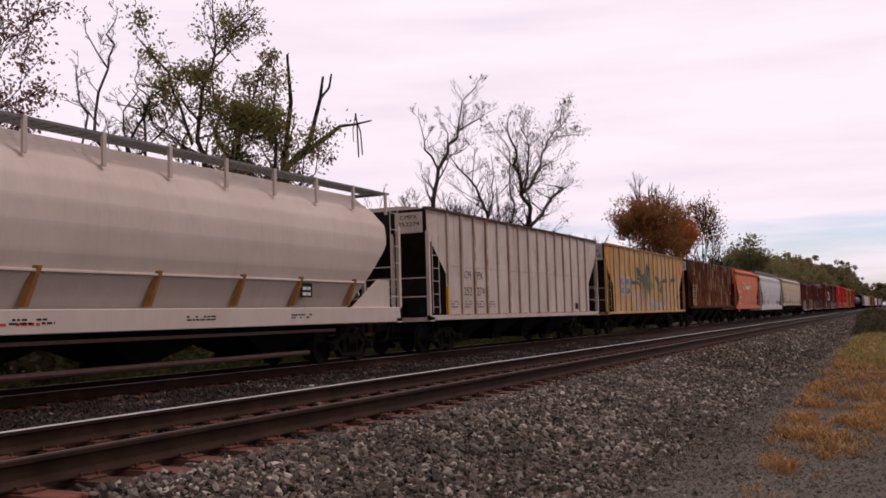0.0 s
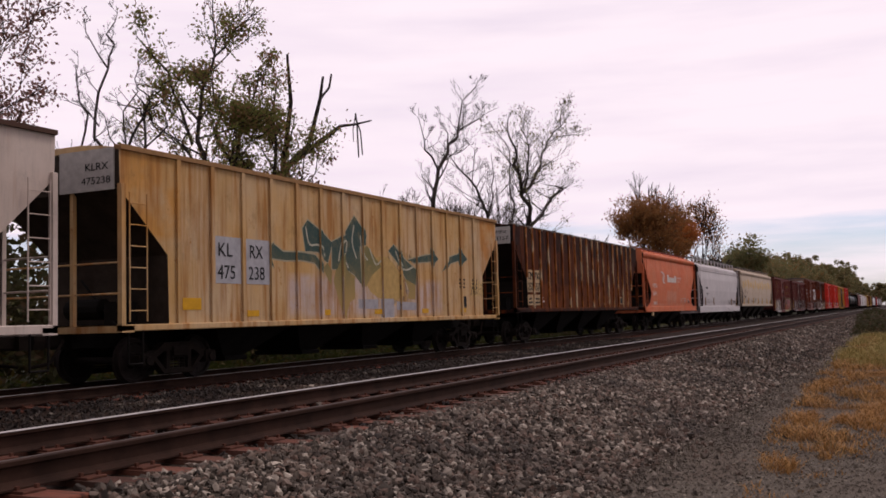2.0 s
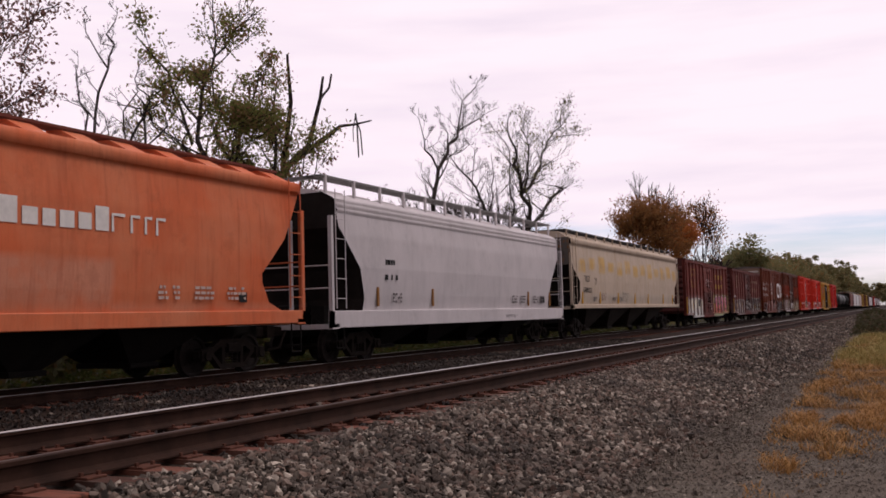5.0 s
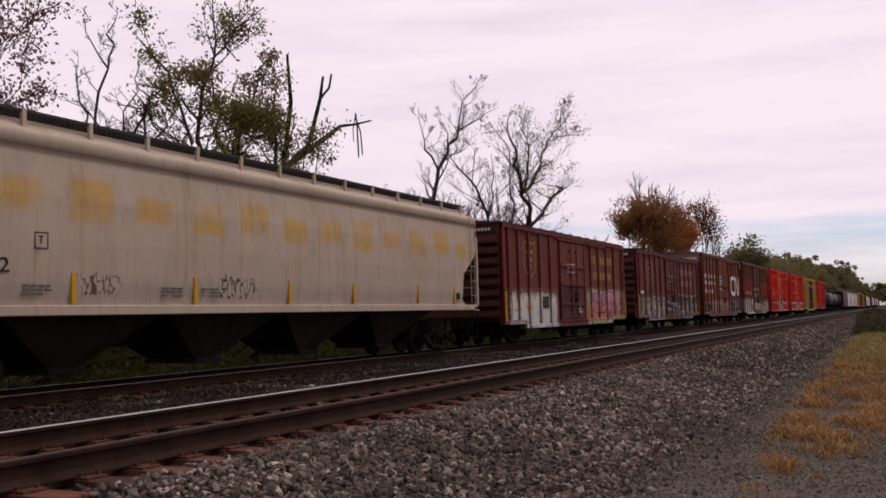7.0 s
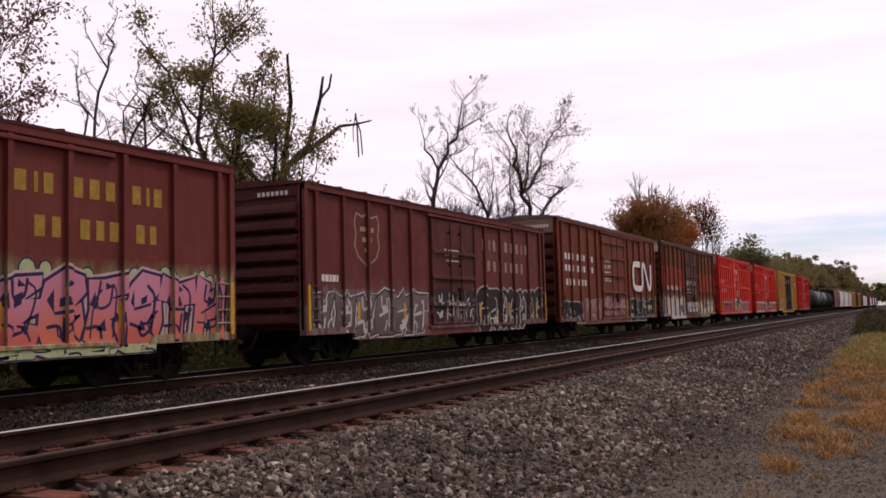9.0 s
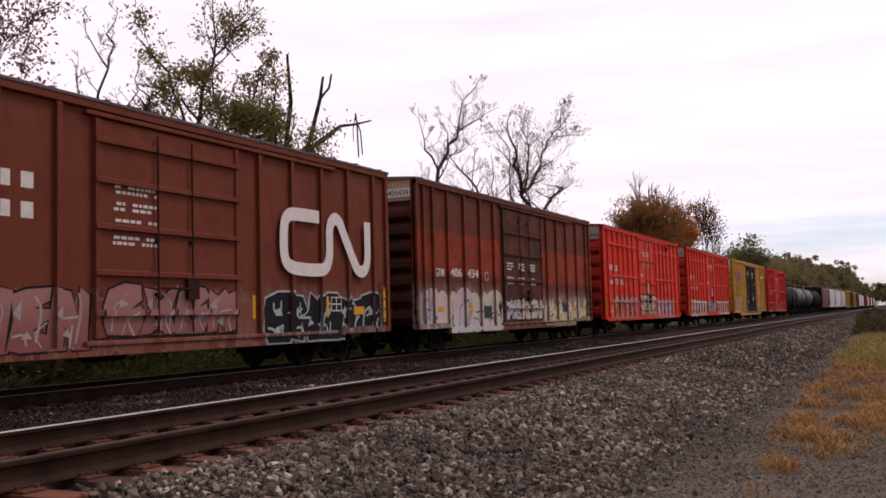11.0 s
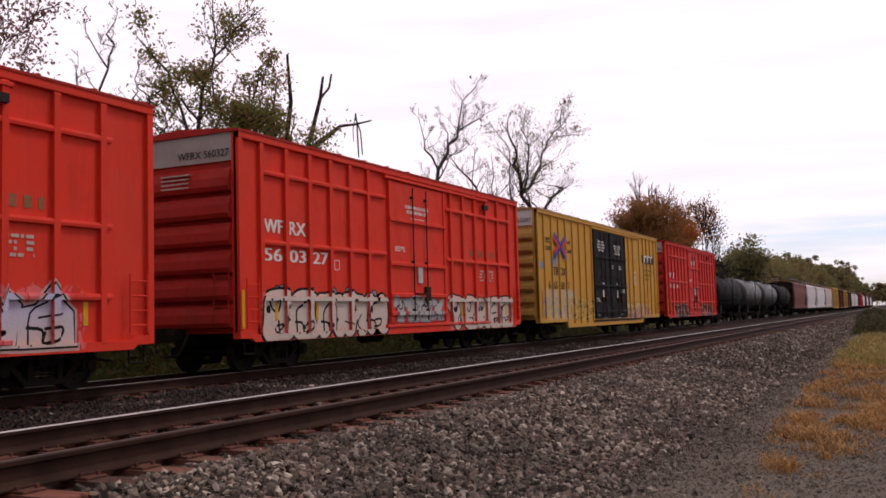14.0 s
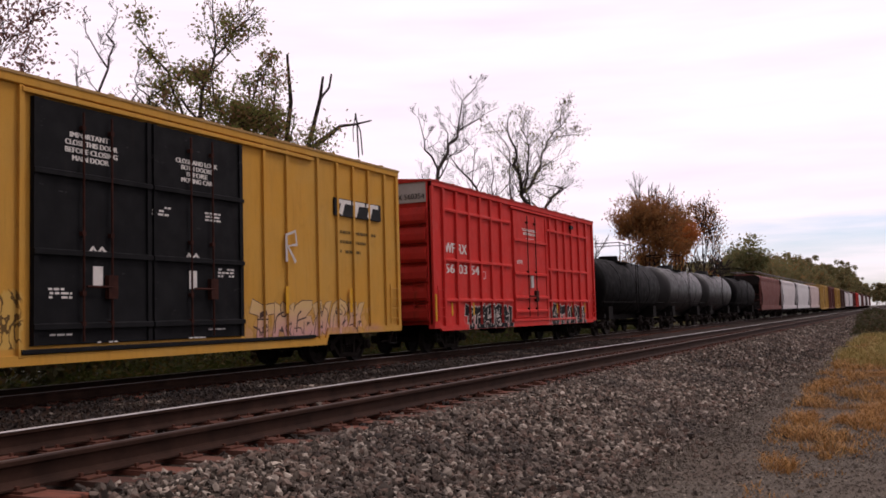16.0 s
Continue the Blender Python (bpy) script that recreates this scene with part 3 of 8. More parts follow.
RAIL_RUST = plain("brown_rusty_rail", (0.042, 0.020, 0.013), 0.85, 0.0, 0.5, 3.0, bump=0.2)
RAIL_TOP = plain("polished_rail_head", (0.38, 0.355, 0.34), 0.45, 0.75, 0.1, 8.0, spec=0.5)
RAIL_DULL = plain("dull_rail_head", (0.085, 0.06, 0.05), 0.6, 0.2, 0.3, 8.0)
def tie_material():
    """Old creosoted timber: reddish brown, each one weathered in its own way, with dark cracks along the grain."""
    n = Nodes("reddish_brown_tie_wood")
    o = n.n("ObjectInfo")
    c = n.ramp(o.outputs["Random"], [(0.0, (0.05, 0.028, 0.02)), (0.4, (0.12, 0.045, 0.03)), (0.75, (0.19, 0.066, 0.042)), (1.0, (0.11, 0.06, 0.042))])
    c = n.mix(n.span(n.noise(3.0, 6.0, 0.65, (0.6, 9.0, 3.0)), 0.45, 0.65, 0.0, 0.8), c, (0.025, 0.016, 0.013))
    c = n.mix(n.span(n.noise(6.0, 5.0), 0.5, 0.75, 0.0, 0.5), c, (0.10, 0.075, 0.06))
    n.bump(n.noise(5.0, 6.0, 0.65, (0.6, 9.0, 3.0)), 0.7, 0.01)
    return n.done(c, 0.92, 0.0, 0.1)


TIE_MAT = tie_material()
PLATE_MAT = plain("rusty_tie_plate", (0.13, 0.052, 0.034), 0.85, 0, 0.4, 9.0)


def rail(track, x, z, polished, gauge):
    """A flat-bottomed rail: foot, web and head, with the worn running surface on top."""
    foot = z - 0.185
    pr = [(-0.076, foot), (0.076, foot), (0.076, foot + 0.012), (0.02, foot + 0.035), (0.009, foot + 0.05), (0.009, z - 0.05), (0.036, z - 0.035), (0.037, z - 0.008), (0.028, z - 0.002), (-0.028, z - 0.002), (-0.037, z - 0.008), (-0.036, z - 0.035), (-0.009, z - 0.05), (-0.009, foot + 0.05), (-0.02, foot + 0.035), (-0.076, foot + 0.012)]
    r = part("rail", Geo().prism_y([(x + a, b) for a, b in pr], -60, 1400), RAIL_RUST, track, "brown rusty steel rail")
    # worn bright on top and round the corner on the gauge side
    pr = [(-0.008, -0.004), (0.0385, -0.004), (0.0385, -0.008), (0.0395, -0.008), (0.0395, -0.005), (0.031, 0.002), (-0.006, 0.002)]
    part("running_surface", Geo().prism_y([(x + gauge * a, z + b) for a, b in pr], -60, 1400), RAIL_TOP if polished else RAIL_DULL, r, "polished running surface" if polished else "dull running surface")


def track(label, cx, z, polished, ties, first):
    t = thing("railway_track", label, "track", "railway tracks")
    for k, sx in enumerate((0.752, -0.752)):
        rail(t, cx + sx, z, polished[k], -1 if sx > 0 else 1)
    tie = Geo().box(-1.3, 1.3, -0.115, 0.115, -0.17, 0.0, 0.012).mesh("tie", TIE_MAT)
    pg = Geo().box(-0.19, 0.19, -0.09, 0.09, 0.0, 0.018, 0.004)
    for a, b in ((-0.1, 0.06), (0.1, -0.06), (-0.14, -0.06), (0.14, 0.06)):
        pg.box(a - 0.012, a + 0.012, b - 0.012, b + 0.012, 0.0, 0.045)
    plate = pg.mesh("tie_plate", PLATE_MAT)
    r = random.Random(5)
    for k in range(ties):
        o = part("tie", tie, None, t)
        o.location = (cx + r.uniform(-0.03, 0.03), first + k * TIE_PITCH + r.uniform(-0.015, 0.015), z - 0.203 + r.uniform(-0.004, 0.004))
        o.rotation_euler = (0, 0, r.uniform(-0.012, 0.012))
        if k < 90:
            for sx in (0.752, -0.752):
                p = part("tie_plate", plate, None, o)
                p.location = (sx, 0, 0.0)
    return t


track("empty near track with brown rails on reddish wooden ties", SPUR_X, SPUR_Z, (False, True), 200, 0.2)
track("track under the train with dark rusty rails", TRAIN_X, 0.0, (True, True), 150, 0.2)
# ---- running gear, shared by all the cars ----
WHEEL_R = 0.42


def truck_mesh():
    """Two cast side frames with journal boxes, springs and a bolster."""
    g = Geo()
    for sx in (-1, 1):
        x0, x1 = sx * 0.93, sx * 1.09
        a, b = min(x0, x1), max(x0, x1)
        g.prism_x([(-1.08, 0.52), (-0.62, 0.60), (-0.40, 0.74), (0.40, 0.74), (0.62, 0.60), (1.08, 0.52), (1.08, 0.38), (0.66, 0.44), (0.42, 0.58), (-0.42, 0.58), (-0.66, 0.44), (-1.08, 0.38)], a, b)
        g.prism_x([(-0.74, 0.47), (-0.62, 0.47), (-0.30, 0.16), (-0.42, 0.16)], a, b)
        g.prism_x([(0.74, 0.47), (0.62, 0.47), (0.30, 0.16), (0.42, 0.16)], a, b)
        g.box(a, b, -0.42, 0.42, 0.13, 0.24, 0.02)
        for y in (-0.30, 0.30):
            g.box(a, b, y - 0.05, y + 0.05, 0.22, 0.60)
        for y in (-0.16, 0.0, 0.16):
            for k in range(5):
                g.tube((sx * 1.01, y, 0.25 + k * 0.055), (sx * 1.01, y, 0.28 + k * 0.055), 0.07, n=8)
        for y in (-0.89, 0.89):
            g.box(min(sx * 0.93, sx * 1.14), max(sx * 0.93, sx * 1.14), y - 0.15, y + 0.15, 0.31, 0.55, 0.03)
            g.tube((sx * 1.14, y, 0.42), (sx * 1.19, y, 0.42), 0.09, n=10)
    g.box(-1.15, 1.15, -0.2, 0.2, 0.46, 0.66, 0.03)
    for y in (-0.42, 0.42):
        g.box(-0.85, 0.85, y - 0.06, y + 0.06, 0.34, 0.44)
    return g.mesh("truck", TRUCK_STEEL)


def wheelset_mesh():
    g = Geo()
    for s in (-1, 1):
        pr = [(0.66, 0.06), (0.66, 0.13), (0.69, 0.15), (0.70, 0.33), (0.67, 0.36), (0.67, 0.455), (0.70, 0.45), (0.715, WHEEL_R + 0.005), (0.80, WHEEL_R - 0.005), (0.80, 0.36), (0.75, 0.34), (0.74, 0.16), (0.82, 0.13), (0.82, 0.06)]
        g.lathe_x([(s * x, r) for x, r in pr], 28)
        for k in range(6):
            a = k * math.pi / 3
            g.tube((s * 0.745, 0.25 * math.cos(a), 0.25 * math.sin(a)), (s * 0.757, 0.25 * math.cos(a), 0.25 * math.sin(a)), 0.03, n=6)
    g.tube((-1.08, 0, 0), (1.08, 0, 0), 0.075, n=10)
    return g.mesh("wheelset", WHEEL_STEEL)


def coupler_mesh():
    g = Geo()
    g.box(-0.09, 0.09, -0.45, 0.3, 0.72, 0.96, 0.03)
    g.prism_y([(-0.20, 0.70), (0.16, 0.70), (0.20, 0.85), (0.16, 1.0), (-0.20, 1.0)], -0.66, -0.42)
    g.tube((0.28, -0.1, 0.85), (0.34, -0.45, 0.45), 0.03, n=6)
    g.tube((0.34, -0.45, 0.45), (0.18, -0.72, 0.40), 0.03, n=6)
    return g.mesh("coupler", TRUCK_STEEL)


TRUCK, WHEELSET, COUPLER = truck_mesh(), wheelset_mesh(), coupler_mesh()
CARS, WHEELS = [], []


def car(label, category, s0, group="cars of the train"):
    ob = thing("freight_car", label, category, group)
    ob.location = (TRAIN_X, s0, 0)
    CARS.append((ob, s0))
    return ob


def running_gear(ob, length, inset=2.0, detail=True):
    for y in (inset, length - inset):
        t = part("truck", TRUCK, None, ob, "dark rusty cast steel truck")
        t.location = (0, y, 0)
        for dy in (-0.89, 0.89):
            w = part("wheelset", WHEELSET, None, t)
            w.location = (0, dy, WHEEL_R)
            WHEELS.append((w, dy))
    for y, turn in ((0.0, 0.0), (length, math.pi)):
        c = part("coupler", COUPLER, None, ob)
        c.location, c.rotation_euler = (0, y, 0), (0, 0, turn)


def ladder(ob, mat, x, y0, y1, z0, z1, rungs, face="side", r=0.017, name="ladder"):
    """Rungs and stiles; on a side (along y) or on an end (y0 and y1 are then x values and x is the y of the end)."""
    g = Geo()
    pt = (lambda a, z: (x, a, z)) if face == "side" else (lambda a, z: (a, x, z))
    for a in (y0, y1):
        g.tube(pt(a, z0), pt(a, z1), r, n=6)
    for i in range(rungs):
        z = z0 + (z1 - z0) * (i + 0.5) / rungs
        g.tube(pt(y0, z), pt(y1, z), r * 0.85, n=6)
    return part(name, g, mat, ob)


def stirrup(ob, mat, y, x=1.5, z0=0.42, z1=0.8, w=0.36):
    g = Geo()
    g.tube((x, y, z1), (x, y, z0), 0.018)
    g.tube((x, y + w, z1), (x, y + w, z0), 0.018)
    g.tube((x, y, z0), (x, y + w, z0), 0.018)
    return part("stirrup_step", g, mat, ob)


def tape(ob, ys, z0, z1, w=0.09, x=1.592):
    for y in ys:
        part("reflector_strip", Geo().box(x - 0.005, x, y, y + w, z0, z1), YELLOW_TAPE, ob, "yellow reflective strip")


# ---- box cars ----
def boxcar(label, s0, L, H, paint, posts, door, mat_end=None, mat_roof=None, mat_door=None, mat_band=None, post_w=0.11, low=0.58, ribs=7,
           belts=(), steps=(2.1, 2.3), door_belts=(), gable=0.16, double=False, proud=0.08, rib_h=0.42, category="box car"):
    ob = car(label, category, s0)
    mat_end, mat_roof, mat_door = mat_end or paint, mat_roof or paint, mat_door or paint
    xs = 1.58 - proud
    a, b = steps
    # side sheets with a deeper sill between the trucks
    for sx in (1, -1):
        prof = [(0, 0.86), (a, 0.86), (a + 0.12, low + 0.12), (a + 0.12, low + 0.12), (L - b - 0.12, low + 0.12), (L - b, 0.86), (L, 0.86), (L, H - 0.1), (0, H - 0.1)]
        prof = [p for i, p in enumerate(prof) if i != 3]
        part("side_sheet", Geo().prism_x(prof, sx * (xs - 0.06), sx * xs), paint, ob)
        part("side_sill", Geo().prism_x([(0.05, 0.74), (a, 0.74), (a + 0.12, low), (L - b - 0.12, low), (L - b, 0.74), (L - 0.05, 0.74), (L - 0.05, 0.9), (L - b - 0.02, 0.9), (L - b - 0.14, low + 0.16), (a + 0.14, low + 0.16), (a + 0.02, 0.9), (0.05, 0.9)], sx * (xs - 0.02), sx * (1.58 - 0.01)), paint, ob)
        part("top_chord", Geo().box(min(sx * (xs - 0.05), sx * 1.585), max(sx * (xs - 0.05), sx * 1.585), 0, L, H - 0.16, H, 0.015), paint, ob)
    for y in (0.0, L - 0.14):
        for sx in (1, -1):
            part("corner_post", Geo().box(min(sx * 1.38, sx * 1.575), max(sx * 1.38, sx * 1.575), y, y + 0.14, 0.74, H - 0.03, 0.012), paint, ob)
    g = Geo().prism_x([(-post_w / 2, 0), (post_w / 2, 0), (post_w / 2, 1), (-post_w / 2, 1)], xs - 0.005, 1.578)
    for y in posts:
        lowz = low + 0.1 if a < y < L - b else 0.84
        p = Geo().prism_y([(xs - 0.005, lowz), (1.565, lowz), (1.578, lowz + 0.03), (1.578, H - 0.2), (1.565, H - 0.155), (xs - 0.005, H - 0.155)], y - post_w / 2, y + post_w / 2)
        part("side_post", p, paint, ob)
    for y0, y1, zs in belts:
        edges = [y0] + [p for p in posts if y0 < p < y1] + [y1]
        for z in zs:
            part("side_belt", Geo().prism_y([(xs - 0.005, z - 0.05), (xs + 0.068, z - 0.05), (xs + 0.076, z), (xs + 0.06, z + 0.05), (xs - 0.005, z + 0.06)], y0, y1), paint, ob)
    # roof with its low gable and seams
    g = Geo().prism_y([(-1.6, H - 0.02), (1.6, H - 0.02), (1.6, H + 0.03), (0, H + gable), (-1.6, H + 0.03)], -0.04, L + 0.04)
    roof = part("roof", g, mat_roof, ob)
    k = 0.4
    seam = Geo().prism_y([(1.57, H + 0.03), (0, H + gable), (-1.57, H + 0.03), (-1.57, H + 0.07), (0, H + gable + 0.05), (1.57, H + 0.07)], 0, 0.06).mesh("roof_seam", mat_roof)
    while k < L - 0.1:
        part("roof_seam", seam, None, roof).location = (0, k, 0)
        k += 1.2
    # corrugated ends
    for y, sy in ((0.06, -1), (L - 0.06, 1)):
        e = part("end_wall", Geo().box(-1.42, 1.42, min(y, y - sy * 0.05), max(y, y - sy * 0.05), 0.86, H - 0.02), mat_end, ob)
        z0, z1 = 0.95, H - 0.72 if mat_band else H - 0.4
        for i in range(ribs):
            z = z0 + (z1 - z0) * (i + 0.5) / ribs
            h = (z1 - z0) / ribs * rib_h
            pr = [(y - sy * 0.02, z - h * 1.05), (y + sy * 0.15, z - h * 0.95), (y + sy * 0.19, z - h * 0.6), (y + sy * 0.17, z + h * 0.1), (y + sy * 0.08, z + h * 0.8), (y - sy * 0.02, z + h)]
            part("end_rib", Geo().prism_x(pr, -1.38, 1.38), mat_end, e)
        part("end_top_plate", Geo().prism_x([(y - sy * 0.03, H - 0.62), (y + sy * 0.05, H - 0.62), (y + sy * 0.05, H - 0.01), (y - sy * 0.03, H - 0.01)] if mat_band else [(y - sy * 0.03, H - 0.3), (y + sy * 0.04, H - 0.3), (y + sy * 0.04, H + 0.02), (y - sy * 0.03, H + 0.02)], -1.5, 1.5), mat_band or mat_end, e)
    # doors
    y0, y1 = door
    leaves = [(y0, (y0 + y1) / 2 - 0.02), ((y0 + y1) / 2 + 0.02, y1)] if double else [(y0, y1)]
    for c0, c1 in leaves:
        d = part("door", Geo().box(xs - 0.02, xs + 0.05, c0, c1, low + 0.3, H - 0.3, 0.012), mat_door, ob, "large sliding door")
        for z in door_belts:
            part("door_belt", Geo().prism_y([(xs + 0.045, z - 0.05), (xs + 0.115, z - 0.045), (xs + 0.115, z + 0.035), (xs + 0.045, z + 0.06)], c0, c1), mat_door, d)
        for yy in (c0 + 0.06, c1 - 0.06):
            part("door_stile", Geo().box(xs + 0.045, xs + 0.085, yy - 0.05, yy + 0.05, low + 0.3, H - 0.3), mat_door, d)
        for yy in (c0 + (c1 - c0) * 0.38, c0 + (c1 - c0) * 0.62):
            bar = Geo().tube((xs + 0.11, yy, low + 0.34), (xs + 0.11, yy, H - 0.4), 0.02)
            for z in (low + 0.6, 1.6, 2.6, H - 0.7):
                bar.box(xs + 0.045, xs + 0.125, yy - 0.04, yy + 0.04, z, z + 0.07)
            part("locking_bar", bar, DOOR_BAR, d, "dark rusty locking bar")
        hd = Geo().tube((xs + 0.13, c0 + (c1 - c0) * 0.4, 1.75), (xs + 0.13, c0 + (c1 - c0) * 0.62, 1.75), 0.022)
        hd.box(xs + 0.05, xs + 0.14, c0 + (c1 - c0) * 0.58, c0 + (c1 - c0) * 0.66, 1.55, 1.95)
        part("door_handle", hd, DOOR_BAR, d, "dark rusty handle")
    for z, n in ((low + 0.17, "door_sill_track"), (H - 0.27, "door_top_track")):
        part(n, Geo().box(xs - 0.01, 1.6, max(0.4, y0 - 0.2), min(L - 0.3, y1 + (y1 - y0) * (0.95 if not double else 0.5)), z, z + 0.08, 0.012), mat_door if n == "door_sill_track" else paint, ob)
    # ladders and steps
    ladder(ob, paint, 1.60, 0.2, 0.62, 0.95, 2.0, 4)
    ladder(ob, paint, 1.60, L - 0.62, L - 0.2, 0.95, 2.0, 4)
    ladder(ob, mat_end, -0.08, 0.95, 1.34, 0.95, 2.2, 4, "end")
    stirrup(ob, UNDER, 0.2)
    stirrup(ob, UNDER, L - 0.56)
    # underframe
    u = Geo().box(-0.25, 0.25, 0.1, L - 0.1, 0.62, 0.95)
    u.box(-1.45, 1.45, 0.1, L - 0.1, 0.9, 0.98)
    for y in np.linspace(3.2, L - 3.2, 8):
        u.prism_y([(-1.4, 0.9), (-0.25, 0.64), (0.25, 0.64), (1.4, 0.9)], y - 0.06, y + 0.06)
    u.tube((0.5, L * 0.42, 0.62), (0.5, L * 0.42 + 0.9, 0.62), 0.19, n=12)
    u.box(-0.9, -0.4, L * 0.55, L * 0.55 + 0.5, 0.5, 0.8)
    part("underframe", u, UNDER, ob)
    running_gear(ob, L)
    RELIEF[ob.name] = {"floor": [(0.0, a, 0.745), (a, L - b, low + 0.01), (L - b, L, 0.745)], "side": (xs + 0.0015, [(0, y - post_w / 2, y + post_w / 2, 1.5795) for y in posts] + [(1, z - 0.05, z + 0.05, xs + 0.0765) for _, _, zs in belts[:1] for z in zs] + [(1, low, low + 0.16, 1.5715)]),
                       "door": (xs + 0.0515, [(1, z - 0.05, z + 0.06, xs + 0.1165) for z in door_belts])}
    return ob


# ---- hopper cars ----
def limits(points, z):
    """Interpolates (z, inset) pairs."""
    return float(np.interp(z, [p[0] for p in points], [p[1] for p in points]))


def hopper(label, s0, L, paint, prof, cut, sill, roof_z, ribs=(), pockets=4, mat_under=None, mat_end=None, mat_sill=None, rib_mat=None, rib_w=0.09, rib_d=0.06, category="hopper car", smooth=True, sill_x=1.56, roof_mat=None, rib_top=None):
    """prof: (z, x) of the side; cut: (z, inset) of both ends; sill: (z0, z1)."""
    ob = car(label, category, s0)
    mat_end, mat_sill, rib_mat = mat_end or paint, mat_sill or paint, rib_mat or paint
    zs = sorted(set([p[0] for p in prof] + [c[0] for c in cut] + list(np.linspace(prof[0][0], prof[-1][0], 22))))
    zs = [z for z in zs if prof[0][0] <= z <= prof[-1][0]]
    ny = 14
    for sx in (1, -1):
        g, rows = Geo(), []
        vs = []
        for z in zs:
            i, x = limits(cut, z), limits(prof, z)
            vs += [(sx * x, i + (L - 2 * i) * k / ny, z) for k in range(ny + 1)]
        w = ny + 1
        fs = [(r * w + k, r * w + k + 1, (r + 1) * w + k + 1, (r + 1) * w + k) for r in range(len(zs) - 1) for k in range(ny)]
        part("side_sheet", Geo().add(vs, fs), paint, ob, smooth=smooth)
    for end in (0, 1):
        vs, fs = [], []
        for z in zs:
            i, x = limits(cut, z), limits(prof, z)
            y = i if end == 0 else L - i
            vs += [(-x, y, z), (x, y, z)]
        fs = [(2 * r, 2 * r + 1, 2 * r + 3, 2 * r + 2) for r in range(len(zs) - 1)]
        part("end_slope_sheet", Geo().add(vs, fs), mat_end, ob)
    # roof
    xt = prof[-1][1]
    i = limits(cut, prof[-1][0])
    part("roof", Geo().prism_y([(-xt, prof[-1][0] - 0.02), (xt, prof[-1][0] - 0.02), (xt * 0.72, roof_z - 0.05), (xt * 0.4, roof_z), (-xt * 0.4, roof_z), (-xt * 0.72, roof_z - 0.05)], i, L - i), roof_mat or paint, ob)
    # sills, floor of the end platforms, centre sill
    z0, z1 = sill
    for sx in (1, -1):
        part("side_sill", Geo().box(min(sx * (sill_x - 0.12), sx * sill_x), max(sx * (sill_x - 0.12), sx * sill_x), 0, L, z0, z1, 0.015), mat_sill, ob)
    for y in (0.0, L - 0.3):
        part("end_sill", Geo().box(-sill_x, sill_x, y, y + 0.3, z0 - 0.02, z0 + 0.1), mat_sill, ob)
    u = Geo().box(-0.28, 0.28, 0.1, L - 0.1, 0.68, 1.0)
    u.box(-1.35, 1.35, 1.2, L - 1.2, z0, z0 + 0.06)
    part("centre_sill", u, UNDER, ob)
    # discharge pockets
    span = L - 5.6
    for k in range(pockets):
        c = 2.8 + span * (k + 0.5) / pockets
        hw = span / pockets / 2
        p = Geo()
        top = [(-1.3, c - hw * 0.98, z0 + 0.05), (1.3, c - hw * 0.98, z0 + 0.05), (1.3, c + hw * 0.98, z0 + 0.05), (-1.3, c + hw * 0.98, z0 + 0.05)]
        bot = [(-0.62, c - 0.32, 0.36), (0.62, c - 0.32, 0.36), (0.62, c + 0.32, 0.36), (-0.62, c + 0.32, 0.36)]
        p.add(top + bot, [(0, 1, 2, 3), (7, 6, 5, 4), (0, 4, 5, 1), (1, 5, 6, 2), (2, 6, 7, 3), (3, 7, 4, 0)])
        p.box(-0.7, 0.7, c - 0.38, c + 0.38, 0.27, 0.37, 0.02)
        part("discharge_hopper", p, mat_under or UNDER, ob)
    # ribs
    for y in ribs:
        ztop = rib_top or prof[-1][0] - 0.03
        i = limits(cut, z1 + 0.1)
        if y < i or y > L - i:
            zb = next((z for z in np.linspace(z1, ztop, 30) if limits(cut, z) <= min(y, L - y) - 0.02), ztop - 0.4)
        else:
            zb = z1 - 0.02
        pts = [(limits(prof, z), z) for z in np.linspace(zb, ztop, 5)]
        pr = [(x - 0.01, z) for x, z in pts] + [(x + rib_d, z) for x, z in reversed(pts)]
        part("side_rib", Geo().prism_y(pr, y - rib_w / 2, y + rib_w / 2), rib_mat, ob)
    # end posts, ladders, brake gear
    zc = cut[-1][0] if cut[-1][1] == 0 else roof_z
    ztop = min((z for z, c in cut if c <= 0.02), default=3.5)
    for y, sy in ((0.05, 1), (L - 0.05, -1)):
        for sx in (1, -1):
            part("corner_post", Geo().box(sx * (sill_x - 0.05) - 0.05, sx * (sill_x - 0.05) + 0.05, y - 0.05, y + 0.05, z0, ztop + 0.1, 0.01), mat_sill, ob)
        part("end_post", Geo().box(0.32, 0.40, y - 0.04, y + 0.04, z0, ztop + 0.05), mat_sill, ob)
        ladder(ob, mat_sill, sill_x + 0.02, y + sy * 0.12, y + sy * 0.55, z1 + 0.05, ztop - 0.05 if ribs else prof[-1][0], 6, r=0.013)
        stirrup(ob, UNDER, y + sy * 0.12 - (0.36 if sy < 0 else 0), sill_x - 0.02, 0.4, z0 + 0.05)
        hg = Geo()
        for z in (z1 + 0.55, z1 + 1.1):
            hg.tube((-sill_x + 0.1, y, z), (sill_x - 0.05, y, z), 0.018)
        part("hand_rail", hg, mat_sill, ob)
        e = Geo().tube((-0.5, y + sy * 0.75, z0 + 0.42), (0.35, y + sy * 0.75, z0 + 0.42), 0.2, n=12)
        e.box(0.55, 0.95, y + sy * 0.75 - 0.2, y + sy * 0.75 + 0.2, z0 + 0.1, z0 + 0.55)
